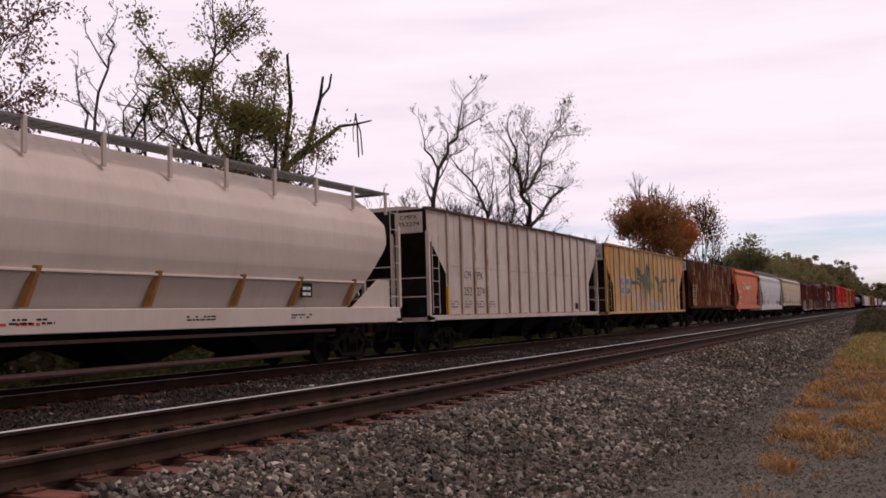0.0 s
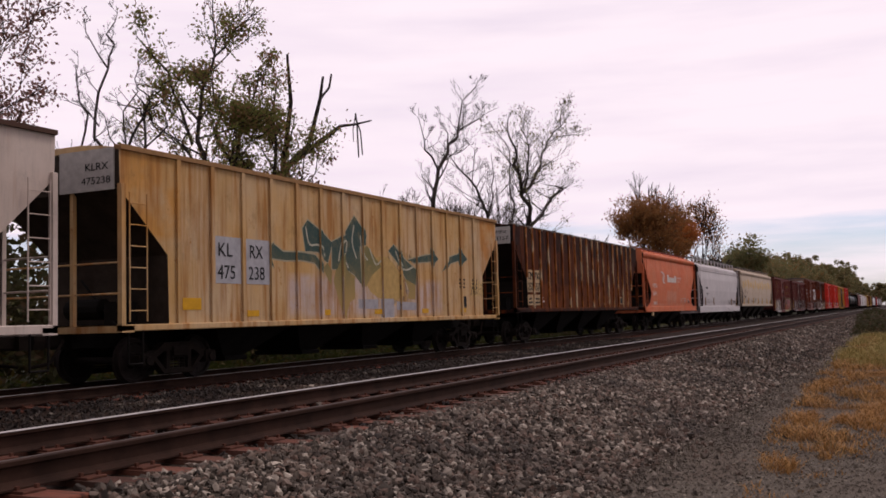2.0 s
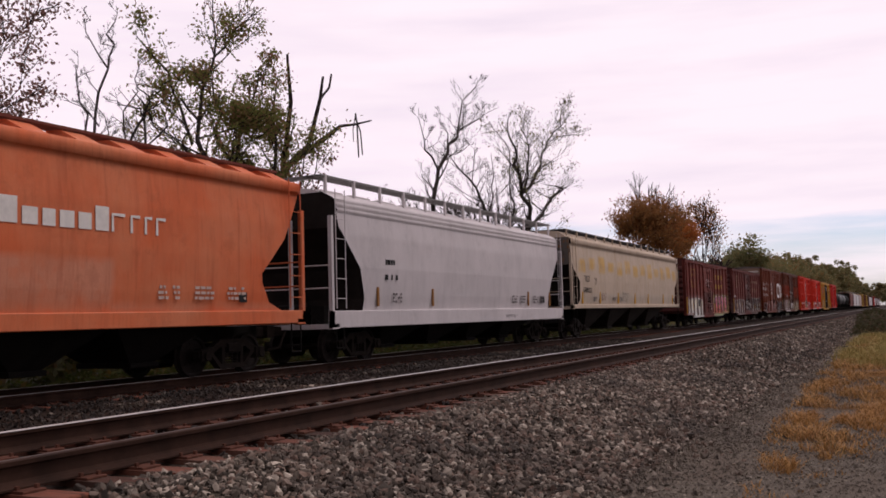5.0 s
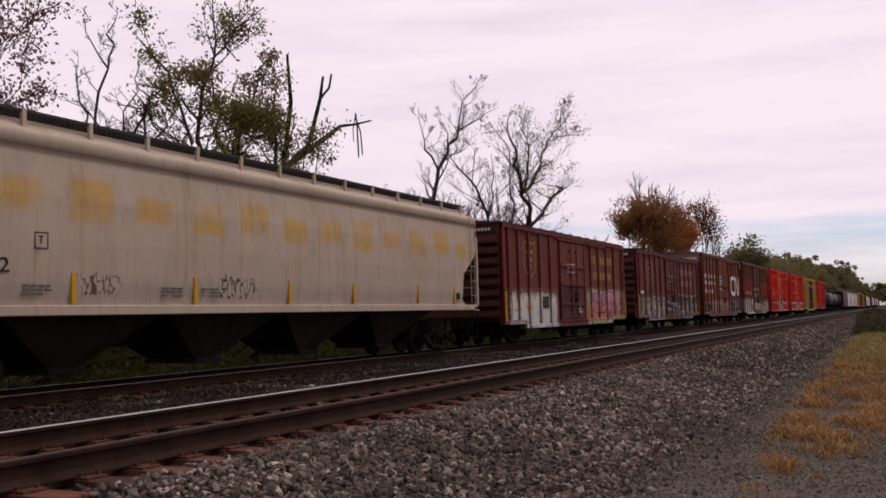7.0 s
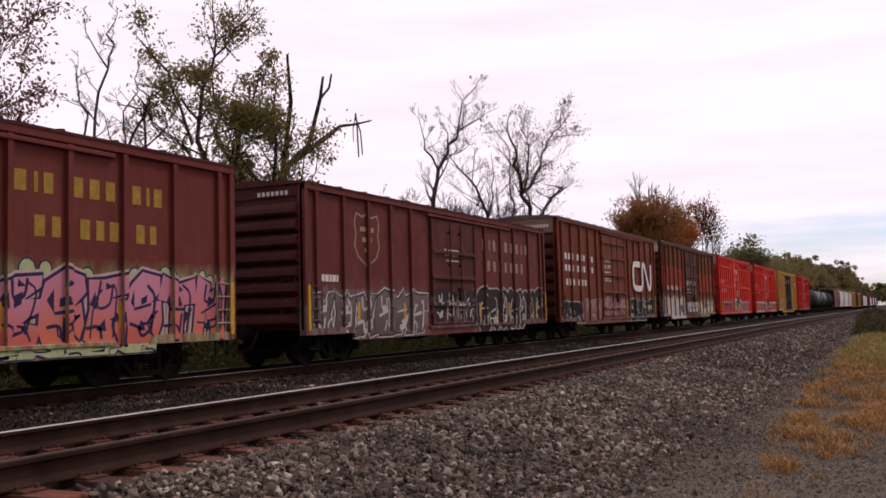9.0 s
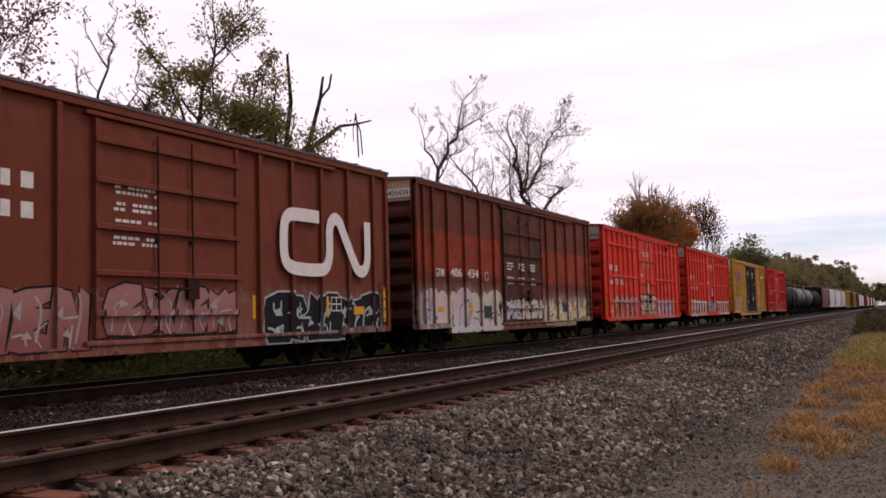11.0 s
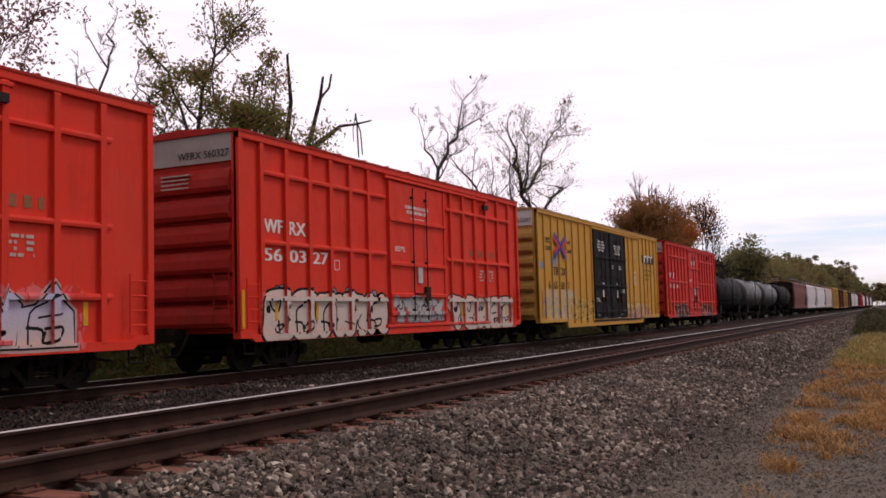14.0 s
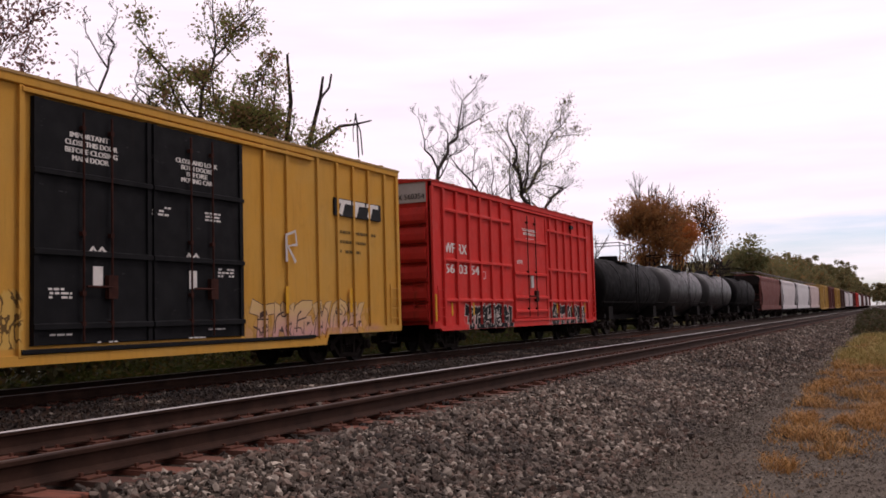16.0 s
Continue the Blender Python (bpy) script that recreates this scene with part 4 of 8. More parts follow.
        e.tube((0.9, y + sy * 0.5, z0 + 0.1), (-0.6, y + sy * 1.1, z0 + 1.0), 0.025)
        part("brake_gear", e, UNDER, ob)
    running_gear(ob, L)
    return ob


def walkway(ob, mat, L, z, x=1.0, w=0.42, posts=(), y0=0.2, post_z=4.1, post_mat=None, grate=True):
    """A grating along each roof edge, on posts."""
    for sx in (1, -1):
        g = Geo()
        for k in range(5):
            a = sx * (x - w / 2 + k * w / 4)
            g.box(a - 0.018, a + 0.018, y0, L - y0, z - 0.05, z)
        y = y0
        while y < L - y0:
            g.box(min(sx * (x - w / 2), sx * (x + w / 2)), max(sx * (x - w / 2), sx * (x + w / 2)), y, y + 0.03, z - 0.04, z - 0.005)
            y += 0.25 if grate else 0.12
        part("roof_walkway", g, mat, ob, "roof walkway of steel grating")
        for y in posts:
            part("walkway_post", Geo().box(sx * (x + w / 2) - 0.03, sx * (x + w / 2) + 0.03, y - 0.04, y + 0.04, post_z, z + 0.01), post_mat or mat, ob)
    for y in (y0, L - y0 - 0.4):
        part("roof_walkway", Geo().box(-x, x, y, y + 0.4, z - 0.05, z - 0.01), mat, ob)


def hatches(ob, mat, L, z, n, w=0.5):
    for k in range(n):
        c = 1.2 + (L - 2.4) * (k + 0.5) / n
        part("roof_hatch", Geo().box(-0.42, 0.42, c - w, c + w, z - 0.02, z + 0.12, 0.03), mat, ob)


# ---- tank cars ----
def tank_car(label, s0, L, paint, r=1.42, zc=2.35):
    ob = car(label, "tank car", s0)
    g = Geo()
    n = 40
    ring = [(0.0, 0.0), (0.02, 0.45), (0.10, 0.85), (0.24, 1.18), (0.42, 1.36), (0.62, 1.42)]
    pr = [(0.35 + a, rr) for a, rr in ring] + [(L - 0.35 - a, rr) for a, rr in reversed(ring)]
    vs, m = [], len(pr)
    for i in range(n):
        t = 2 * math.pi * i / n
        vs += [(q / 1.42 * r * math.cos(t), y, zc + q / 1.42 * r * math.sin(t)) for y, q in pr]
    fs = [(i * m + j, i * m + j + 1, ((i + 1) % n) * m + j + 1, ((i + 1) % n) * m + j) for i in range(n) for j in range(m - 1)]
    part("tank", g.add(vs, fs), paint, ob, smooth=True)
    for y in (L * 0.27, L * 0.5, L * 0.73):
        b = Geo()
        for i in range(n):
            t, t2 = 2 * math.pi * i / n, 2 * math.pi * (i + 1) / n
            q = [((r + d) * math.cos(a), yy, zc + (r + d) * math.sin(a)) for a in (t, t2) for d in (-0.01, 0.012) for yy in (y, y + 0.09)]
            b.add(q, [(2, 3, 7, 6), (0, 2, 6, 4), (1, 5, 7, 3)])
        part("tank_band", b, paint, ob)
    d = Geo()
    d.v = []
    for zz, rr in ((zc + r - 0.1, 0.5), (zc + r + 0.22, 0.5)):
        d.add([(rr * math.cos(2 * math.pi * i / 16), L / 2 + rr * math.sin(2 * math.pi * i / 16), zz) for i in range(16)], [])
    d.f = [(i, (i + 1) % 16, 16 + (i + 1) % 16, 16 + i) for i in range(16)] + [tuple(range(16, 32))]
    part("manway_dome", d, paint, ob)
    h = Geo()
    for x in (-0.95, 0.95):
        h.box(min(x, x * 0.6), max(x, x * 0.6), L / 2 - 1.1, L / 2 + 1.1, zc + r - 0.16, zc + r - 0.12)
        for y in (L / 2 - 1.1, L / 2, L / 2 + 1.1):
            h.tube((x, y, zc + r - 0.3), (x, y, zc + r + 0.85), 0.022)
        for z in (0.45, 0.85):
            h.tube((x, L / 2 - 1.1, zc + r + z), (x, L / 2 + 1.1, zc + r + z), 0.022)
    for y in (L / 2 - 1.1, L / 2 + 1.1):
        h.tube((-0.95, y, zc + r + 0.85), (0.95, y, zc + r + 0.85), 0.022)
    part("platform_rail", h, UNDER, ob)
    ladder(ob, UNDER, 1.5, L / 2 - 0.2, L / 2 + 0.2, 0.9, zc + r - 0.2, 9)
    u = Geo().box(-0.3, 0.3, 0.05, L - 0.05, 0.7, 1.0)
    for y in (1.9, L - 1.9):
        u.box(-1.3, 1.3, y - 0.35, y + 0.35, 0.75, 1.35)
    for y in (0.1, L - 0.3):
        u.box(-1.5, 1.5, y, y + 0.2, 0.8, 0.98)
    for x in (-1.45, 1.45):
        u.tube((x, 0.2, 1.55), (x, L - 0.2, 1.55), 0.02)
        for y in (0.2, L - 0.2):
            u.tube((x, y, 0.9), (x, y, 1.55), 0.02)
    part("underframe", u, UNDER, ob)
    running_gear(ob, L, 1.9)
    return ob


# ---- the cars, from the head of the passing train ----
GREY_PAINT = car_paint("warm_grey_paint", (0.62, 0.51, 0.44), (0.56, 0.45, 0.38), 0.04, 0.1, grime=0.12, rough=0.45)
WHITE_RUSTY = car_paint("white_paint_with_rust_runs", (0.67, 0.56, 0.49), (0.57, 0.46, 0.39), 0.2, 0.35, rust_colour=RUST_LIGHT, grime=0.3)
WHITE_RIB = car_paint("white_rib_with_rust", (0.60, 0.50, 0.43), (0.50, 0.38, 0.29), 0.45, 0.7, rust_colour=(0.24, 0.09, 0.03), grime=0.5)
RUST_RIB = plain("rusted_rib", (0.30, 0.13, 0.04), 0.85, 0, 0.7, 3.0, dark=(0.55, 0.46, 0.38))
YELLOW_OLD = car_paint("faded_yellow_paint_with_tags", (0.60, 0.36, 0.14), (0.60, 0.43, 0.26), 0.5, 0.9, rust_colour=(0.38, 0.16, 0.04), grime=0.35,
                       patches=[(0, 1.6, 2.6, 4.3, (0.62, 0.28, 0.05), 0.8), (15.8, 17.2, 2.4, 4.3, (0.50, 0.20, 0.04), 0.9), (5.0, 13.0, 1.1, 2.2, (0.58, 0.46, 0.42), 0.9)],
                       zones=[dict(y0=9.6, y1=11.0, z0=1.4, z1=2.9, palette=[(0.62, 0.36, 0.10), (0.40, 0.24, 0.08), (0.6, 0.45, 0.25)], outline=(0.02, 0.03, 0.03), scale=1.6, seed=1.0, cover=0.55),
                              dict(y0=15.0, y1=16.0, z0=1.7, z1=2.2, palette=[(0.62, 0.42, 0.17)], outline=(0.03, 0.03, 0.03), scale=3.0, seed=4.0, cover=0.8)])
BROWN_RUST = car_paint("rust_streaked_brown_paint", (0.020, 0.009, 0.007), (0.045, 0.013, 0.007), 0.38, 0.65, rust_colour=(0.24, 0.055, 0.009), grime=0.45, rough=0.8,
                       patches=[(-0.5, 18, 1.2, 2.3, (0.17, 0.044, 0.009), 0.8), (-0.5, 18, 2.0, 3.6, (0.11, 0.026, 0.007), 0.5)])
def rib_steel():
    """Ribs with old pale paint left in runs, orange rust beside it and dark scale above."""
    n = Nodes("rib_of_bare_and_rusty_steel")
    c = n.ramp(n.noise(1.5, 5.0, 0.65, (1.0, 1.7, 0.5)), [(0.30, (0.035, 0.012, 0.006)), (0.42, (0.20, 0.05, 0.010)), (0.50, (0.38, 0.14, 0.03)), (0.58, (0.58, 0.44, 0.28))])
    c = n.mix(n.span(n.noise(9.0, 6.0, 0.7, (1, 1, 0.3)), 0.48, 0.66, 0.0, 0.8), c, (0.09, 0.024, 0.007))
    n.bump(n.noise(14.0, 5.0), 0.3, 0.01)
    return n.done(c, 0.85, 0.0, 0.12)


BROWN_RIB = rib_steel()
ORANGE = car_paint("orange_paint", (0.64, 0.145, 0.055), (0.62, 0.20, 0.095), 0.16, 0.35, rust_colour=(0.32, 0.06, 0.025), grime=0.25, rough=0.5,
                   patches=[(5.2, 8.0, 1.4, 2.3, (0.60, 0.30, 0.20), 0.6), (0, 14, 1.25, 1.55, (0.56, 0.26, 0.16), 0.5)])
PALE_GREY = car_paint("pale_grey_paint", (0.62, 0.57, 0.57), (0.54, 0.50, 0.50), 0.04, 0.1, grime=0.2, rough=0.5)
TAN = car_paint("stained_tan_paint", (0.56, 0.45, 0.35), (0.50, 0.395, 0.30), 0.12, 0.4, rust_colour=(0.36, 0.22, 0.09), grime=0.25,
                patches=[(0.9 + 1.5 * k, 2.0 + 1.5 * k, 2.75 + 0.12 * (k % 2), 3.45 + 0.1 * (k % 3), (0.60, 0.36, 0.09), 0.85) for k in range(13)] + [(0, 20, 1.4, 2.0, (0.42, 0.37, 0.31), 0.5)],
                zones=[dict(y0=4.1, y1=5.1, z0=1.6, z1=2.0, palette=[(0.50, 0.42, 0.33)], outline=(0.12, 0.02, 0.02), scale=2.6, seed=3.0, cover=0.9),
                       dict(y0=7.7, y1=9.0, z0=1.55, z1=2.05, palette=[(0.50, 0.42, 0.33)], outline=(0.02, 0.02, 0.02), scale=2.4, seed=5.0, cover=0.95)])
# Near-black on cars of any colour: the shade under the end overhang, painted in.
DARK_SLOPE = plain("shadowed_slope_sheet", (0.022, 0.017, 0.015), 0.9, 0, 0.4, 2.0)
# The yellow car's version: overhang shade put into a dark brown.
BROWN_SLOPE = plain("shaded_brown_slope_sheet", (0.055, 0.040, 0.030), 0.9, 0, 0.5, 2.0)
DARK_POCKET = plain("grimy_grey_steel", (0.035, 0.028, 0.024), 0.9, 0, 0.5, 2.0)

# a long grey car with round sides
ROUND = [(1.36, 1.22), (1.6, 1.30), (1.95, 1.45), (2.3, 1.53), (2.8, 1.575), (3.2, 1.55), (3.55, 1.45), (3.9, 1.24), (4.15, 0.98)]
GREY_L = 17.7
c = hopper("warm grey round-sided covered hopper car with roof walkway", 5.2, GREY_L, GREY_PAINT, ROUND,
           [(1.36, 2.4), (2.0, 1.9), (3.0, 0.9), (3.55, 0.75), (4.15, 1.15)], (0.98, 1.38), 4.43, pockets=3, mat_end=GREY_PAINT, sill_x=1.52)
walkway(c, GALV, GREY_L, 4.5, 1.05, 0.5, [y for y in np.linspace(0.4, GREY_L - 0.4, 11)], post_z=3.9, post_mat=GREY_PAINT)
hatches(c, GREY_PAINT, GREY_L, 4.24, 8)
for y in (2.9, 5.5, 8.25, 10.75, 12.85, 15.2):
    part("side_stiffener", Geo().add([(1.30, y - 0.16, 1.42), (1.38, y - 0.09, 1.42), (1.535, y + 0.06, 2.08), (1.47, y - 0.02, 2.08), (1.30, y - 0.06, 1.42), (1.38, y + 0.0, 1.42), (1.535, y + 0.14, 2.08), (1.47, y + 0.08, 2.08)],
                                     [(0, 1, 2, 3), (4, 7, 6, 5), (0, 4, 5, 1), (1, 5, 6, 2), (2, 6, 7, 3), (3, 7, 4, 0)]), plain("ochre_strip", (0.34, 0.16, 0.05), 0.7), c)
part("body_seam", Geo().box(1.44, 1.51, 1.9, 15.8, 1.98, 2.03, 0.01), GREY_PAINT, c)
part("side_gusset", Geo().prism_x([(15.3, 1.38), (17.2, 1.38), (17.2, 2.1), (16.6, 2.1)], 1.36, 1.42), GREY_PAINT, c)
part("lower_rail", Geo().box(1.25, 1.34, 3.0, 14.6, 0.80, 0.87, 0.01), plain("dull_brown_pipe", (0.16, 0.10, 0.08), 0.8), c)
part("brake_pipe", Geo().tube((1.2, 2.6, 0.30), (1.2, 13.6, 0.33), 0.06, n=8), plain("brown_pipe", (0.10, 0.06, 0.05), 0.8), c)
for y, w in ((9.0, 0.9), (12.4, 0.9), (5.0, 0.9)):
    bars(BLACK_INK, c, y, y + w, 1.14, 1.26, 2, 3 + int(y), x=1.522)
part("data_panel", Geo().box(1.45, 1.475, 12.95, 13.4, 1.62, 1.95), BLACK_INK, c)
bars(WHITE_INK, c, 13.0, 13.35, 1.66, 1.92, 2, 8, x=1.478)
bars(plain("red_ink", (0.5, 0.06, 0.04)), c, 4.5, 5.6, 1.12, 1.2, 1, 9, x=1.522)

# a white ribbed car
FLAT = [(1.1, 1.52), (4.26, 1.52)]
NOTCH = [(1.1, 1.25), (2.38, 1.22), (3.5, 0.02), (4.26, 0.0)]
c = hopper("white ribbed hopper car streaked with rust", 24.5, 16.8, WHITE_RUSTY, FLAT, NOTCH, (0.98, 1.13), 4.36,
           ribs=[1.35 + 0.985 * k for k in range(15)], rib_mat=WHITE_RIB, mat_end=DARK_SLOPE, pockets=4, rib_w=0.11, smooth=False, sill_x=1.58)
for k in (2, 3, 5):
    part("rust_run", Geo().box(1.58, 1.586, 1.30 + 0.985 * k, 1.40 + 0.985 * k, 1.15, 4.2), RUST_RIB, c, "rib stained orange by rust")
part("panel_seam", Geo().box(1.515, 1.526, 1.25, 15.55, 2.60, 2.625), WHITE_RIB, c)
part("lower_edge", Geo().box(1.56, 1.583, 1.2, 15.6, 1.11, 1.15), RUST_RIB, c, "rusty lower edge")
part("top_edge", Geo().box(1.40, 1.585, 0, 16.8, 4.22, 4.30), plain("brown_top_edge", (0.10, 0.055, 0.04), 0.85), c, "rusty brown top edge")
part("end_sign", Geo().box(0.5, 1.4, -0.03, 0.0, 3.55, 4.15), WHITE_RUSTY, c, "white number board")
end_lettering("CMPX", BLACK_INK, c, 0.68, 1.25, 3.95, 4.07, -0.035)
end_lettering("252274", BLACK_INK, c, 0.62, 1.32, 3.75, 3.87, -0.035)
for txt, y0, y1, z0, z1 in (("CM", 2.55, 3.05, 2.25, 2.5), ("PX", 3.55, 4.0, 2.25, 2.5), ("252", 2.5, 3.1, 1.73, 2.0), ("274", 3.5, 4.1, 1.73, 2.0)):
    lettering(txt, plain("grey_lettering", (0.16, 0.14, 0.14)), c, y0, y1, z0, z1, 1.527)
part("corner_strip", Geo().box(1.53, 1.6, 1.18, 1.28, 1.15, 2.0), YELLOW_TAPE, c)
tape(c, (7.4, 10.3, 13.2), 1.2, 1.6, 0.08, 1.526)
part("data_panel", Geo().box(1.52, 1.53, 13.6, 14.0, 1.25, 1.5), BLACK_INK, c)
for k, (y, w) in enumerate(((1.5, 0.6), (2.5, 0.6), (3.5, 0.6), (4.5, 0.5))):
    bars(plain("faint_lettering", (0.3, 0.25, 0.24)), c, y, y + w, 1.35, 1.6, 3, 20 + k, x=1.524)

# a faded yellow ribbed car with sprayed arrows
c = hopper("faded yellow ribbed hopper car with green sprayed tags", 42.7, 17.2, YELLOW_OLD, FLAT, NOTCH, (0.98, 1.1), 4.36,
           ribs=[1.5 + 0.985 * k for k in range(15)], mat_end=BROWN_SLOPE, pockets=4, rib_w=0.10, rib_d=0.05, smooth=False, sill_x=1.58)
part("top_edge", Geo().box(1.40, 1.575, 0, 17.2, 4.21, 4.30), plain("ochre_top_edge", (0.36, 0.20, 0.09), 0.85), c, "rusty ochre top edge")
RELIEF[c.name] = {"side": (1.5215, [(0, y - 0.05, y + 0.05, 1.5715) for y in [1.5 + 0.985 * k for k in range(15)]])}
TEAL = fade_spray("dark_green_spray", (0.035, 0.075, 0.070), (0.11, 0.12, 0.075), 2.0, 2.8, (0.30, 0.22, 0.10), 0.45)
OLIVE_SPRAY = fade_spray("olive_spray", (0.17, 0.16, 0.07), (0.40, 0.27, 0.10), 1.5, 2.6, (0.45, 0.28, 0.10), 0.6)
MINT = plain("pale_mint_spray", (0.50, 0.47, 0.36))
BIG = [[(4.4, 2.46), (5.0, 2.44), (5.6, 2.47), (6.15, 2.43), (6.45, 2.2), (6.47, 2.4), (6.2, 2.6), (5.63, 2.64), (4.9, 2.62), (4.5, 2.8), (4.05, 2.54), (4.5, 2.25)],
       [(5.67, 3.2), (5.89, 3.41), (6.57, 3.13), (6.93, 2.93), (6.72, 2.45), (6.49, 2.53), (6.33, 2.69), (5.78, 2.68)],
       [(6.91, 2.96), (7.44, 3.14), (7.97, 3.68), (8.56, 3.24), (8.51, 2.98), (8.21, 2.92), (8.27, 1.95), (7.93, 2.2), (7.6, 2.3), (7.44, 2.73), (7.12, 2.3), (6.9, 2.3)],
       [(9.7, 2.89), (10.0, 3.06), (10.66, 2.67), (11.3, 2.42), (11.24, 2.0), (10.8, 2.1), (10.65, 2.15), (10.29, 2.53)],
       [(10.79, 2.68), (11.86, 2.86), (12.22, 2.89), (12.22, 3.08), (12.73, 2.79), (12.28, 2.55), (12.21, 2.7), (11.17, 2.62)],
       [(12.95, 2.4), (13.52, 2.88), (14.18, 3.01), (14.19, 3.19), (14.83, 2.87), (14.22, 2.64), (14.14, 2.8), (13.59, 2.7)]]
SHADES = [[(7.1, 2.35), (7.45, 2.7), (7.6, 2.3), (7.95, 2.15), (7.95, 1.6), (7.7, 1.5), (7.45, 1.05), (7.2, 1.5), (6.95, 2.0)], [(8.3, 2.9), (8.6, 2.95), (9.3, 2.45), (8.8, 2.2), (8.5, 1.9), (8.28, 1.9)], [(10.6, 2.15), (11.22, 2.0), (11.2, 1.58), (10.7, 1.62), (10.85, 1.8)], [(6.5, 2.3), (6.7, 2.45), (6.9, 2.25), (6.85, 1.9)]]
WASH = [[(8.7, 2.6), (9.3, 2.75), (9.8, 2.7), (10.5, 2.2), (10.6, 1.6), (9.6, 1.5), (8.7, 1.7), (8.4, 2.1)]]
spray(c, [rounded(q) for q in WASH], plain("ochre_wash_spray", (0.55, 0.36, 0.13)), 0.5, label="ochre wash of spray")
spray(c, [grown(q, 0.035) for q in BIG], plain("pale_edge_spray", (0.42, 0.37, 0.25)), 1, label="pale edge of spray")
spray(c, SHADES, OLIVE_SPRAY, 2, label="olive sprayed shade")
for q in BIG:
    spray(c, [q], TEAL, 3, label="dark green sprayed shape")
spray(c, [ribbon(eased(q, 4), 0.05) for q in ([(5.8, 3.25), (5.95, 2.85), (6.35, 2.85), (6.6, 2.6)], [(7.2, 2.5), (7.35, 2.95), (7.6, 3.0), (7.5, 2.6), (7.65, 2.35)], [(7.95, 3.45), (7.85, 3.0), (8.05, 2.6)], [(8.25, 3.2), (8.35, 2.7), (8.6, 2.6)], [(8.7, 2.9), (9.0, 2.5), (9.3, 2.6)], [(10.1, 2.9), (10.4, 2.5), (10.7, 2.4), (11.1, 2.5)])], MINT, 4, label="pale sprayed line")
spray(c, [[(8.1, 1.35), (9.1, 1.33), (9.1, 1.58), (8.1, 1.58)], [(9.25, 1.1), (9.95, 1.1), (9.95, 1.6), (9.25, 1.6)], [(10.1, 1.3), (11.25, 1.29), (11.25, 1.5), (10.1, 1.53)]], plain("grey_blue_patch", (0.42, 0.40, 0.42)), 2, label="grey-blue notice band")
for k, (y, z) in enumerate(((14.15, 1.95), (15.1, 1.95))):
    bars(BLACK_INK, c, y, y + 0.42, z, z + 0.35, 3, 140 + k, x=1.527)
part("end_sign", Geo().box(0.1, 1.42, -0.03, 0.0, 3.5, 4.25), plain("pale_number_board", (0.50, 0.46, 0.42)), c, "pale number board")
end_lettering("KLRX", BLACK_INK, c, 0.75, 1.3, 3.87, 4.0, -0.035)
end_lettering("475238", BLACK_INK, c, 0.65, 1.35, 3.62, 3.75, -0.035)
PATCH_GREY = plain("grey_paint_patch", (0.45, 0.44, 0.46))
for a in (2.58, 3.56):
    part("paint_patch", Geo().box(1.52, 1.526, a, a + 0.83, 1.88, 2.83), PATCH_GREY, c, "grey patch of paint")
for txt, y0, y1, z0, z1 in (("KL", 2.68, 3.12, 2.43, 2.7), ("RX", 3.7, 4.15, 2.43, 2.7), ("475", 2.65, 3.2, 1.97, 2.25), ("238", 3.65, 4.2, 1.97, 2.25)):
    lettering(txt, BLACK_INK, c, y0, y1, z0, z1, 1.53)
part("reflector_patch", Geo().box(1.52, 1.527, 1.62, 2.15, 1.35, 1.58), YELLOW_TAPE, c)
for y in (3.6, 6.4, 8.9, 11.6, 14.2):
    part("reflector_patch", Geo().box(1.52, 1.527, y, y + 0.4, 1.2, 1.33), YELLOW_TAPE, c)
part("data_panel", Geo().box(1.52, 1.53, 14.3, 14.65, 1.35, 1.7), BLACK_INK, c)

# a brown car with long rust streaks
ROOF_LINE = plain("pale_worn_roof_edge", (0.24, 0.21, 0.19), 0.8, 0, 0.5)
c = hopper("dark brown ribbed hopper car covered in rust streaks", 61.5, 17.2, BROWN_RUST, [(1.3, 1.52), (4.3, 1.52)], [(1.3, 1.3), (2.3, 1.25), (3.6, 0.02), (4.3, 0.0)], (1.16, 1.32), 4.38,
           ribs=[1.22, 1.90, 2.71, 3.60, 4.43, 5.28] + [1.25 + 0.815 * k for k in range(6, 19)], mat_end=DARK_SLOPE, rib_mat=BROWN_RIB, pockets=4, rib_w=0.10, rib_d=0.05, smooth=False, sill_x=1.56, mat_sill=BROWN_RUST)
part("end_sign", Geo().box(-0.2, 1.42, -0.03, 0.0, 3.62, 4.22), plain("white_number_board", (0.55, 0.52, 0.48)), c, "white number board")
end_lettering("CMPX", BLACK_INK, c, 0.72, 1.3, 3.98, 4.1, -0.035)
end_lettering("252157", BLACK_INK, c, 0.62, 1.36, 3.75, 3.88, -0.035)
CREAM = plain("cream_paint_patch", (0.58, 0.40, 0.22), 0.7, 0, 0.4)
for a in (1.27, 1.97):
    part("paint_patch", Geo().box(1.52, 1.527, a, a + 0.58, 1.9, 2.72), CREAM, c, "cream patch of paint")
    part("paint_patch", Geo().box(1.52, 1.527, a, a + 0.58, 1.42, 1.8), CREAM, c, "cream patch of paint")
    bars(BLACK_INK, c, a + 0.06, a + 0.52, 1.48, 1.74, 2, int(a * 10), x=1.53)
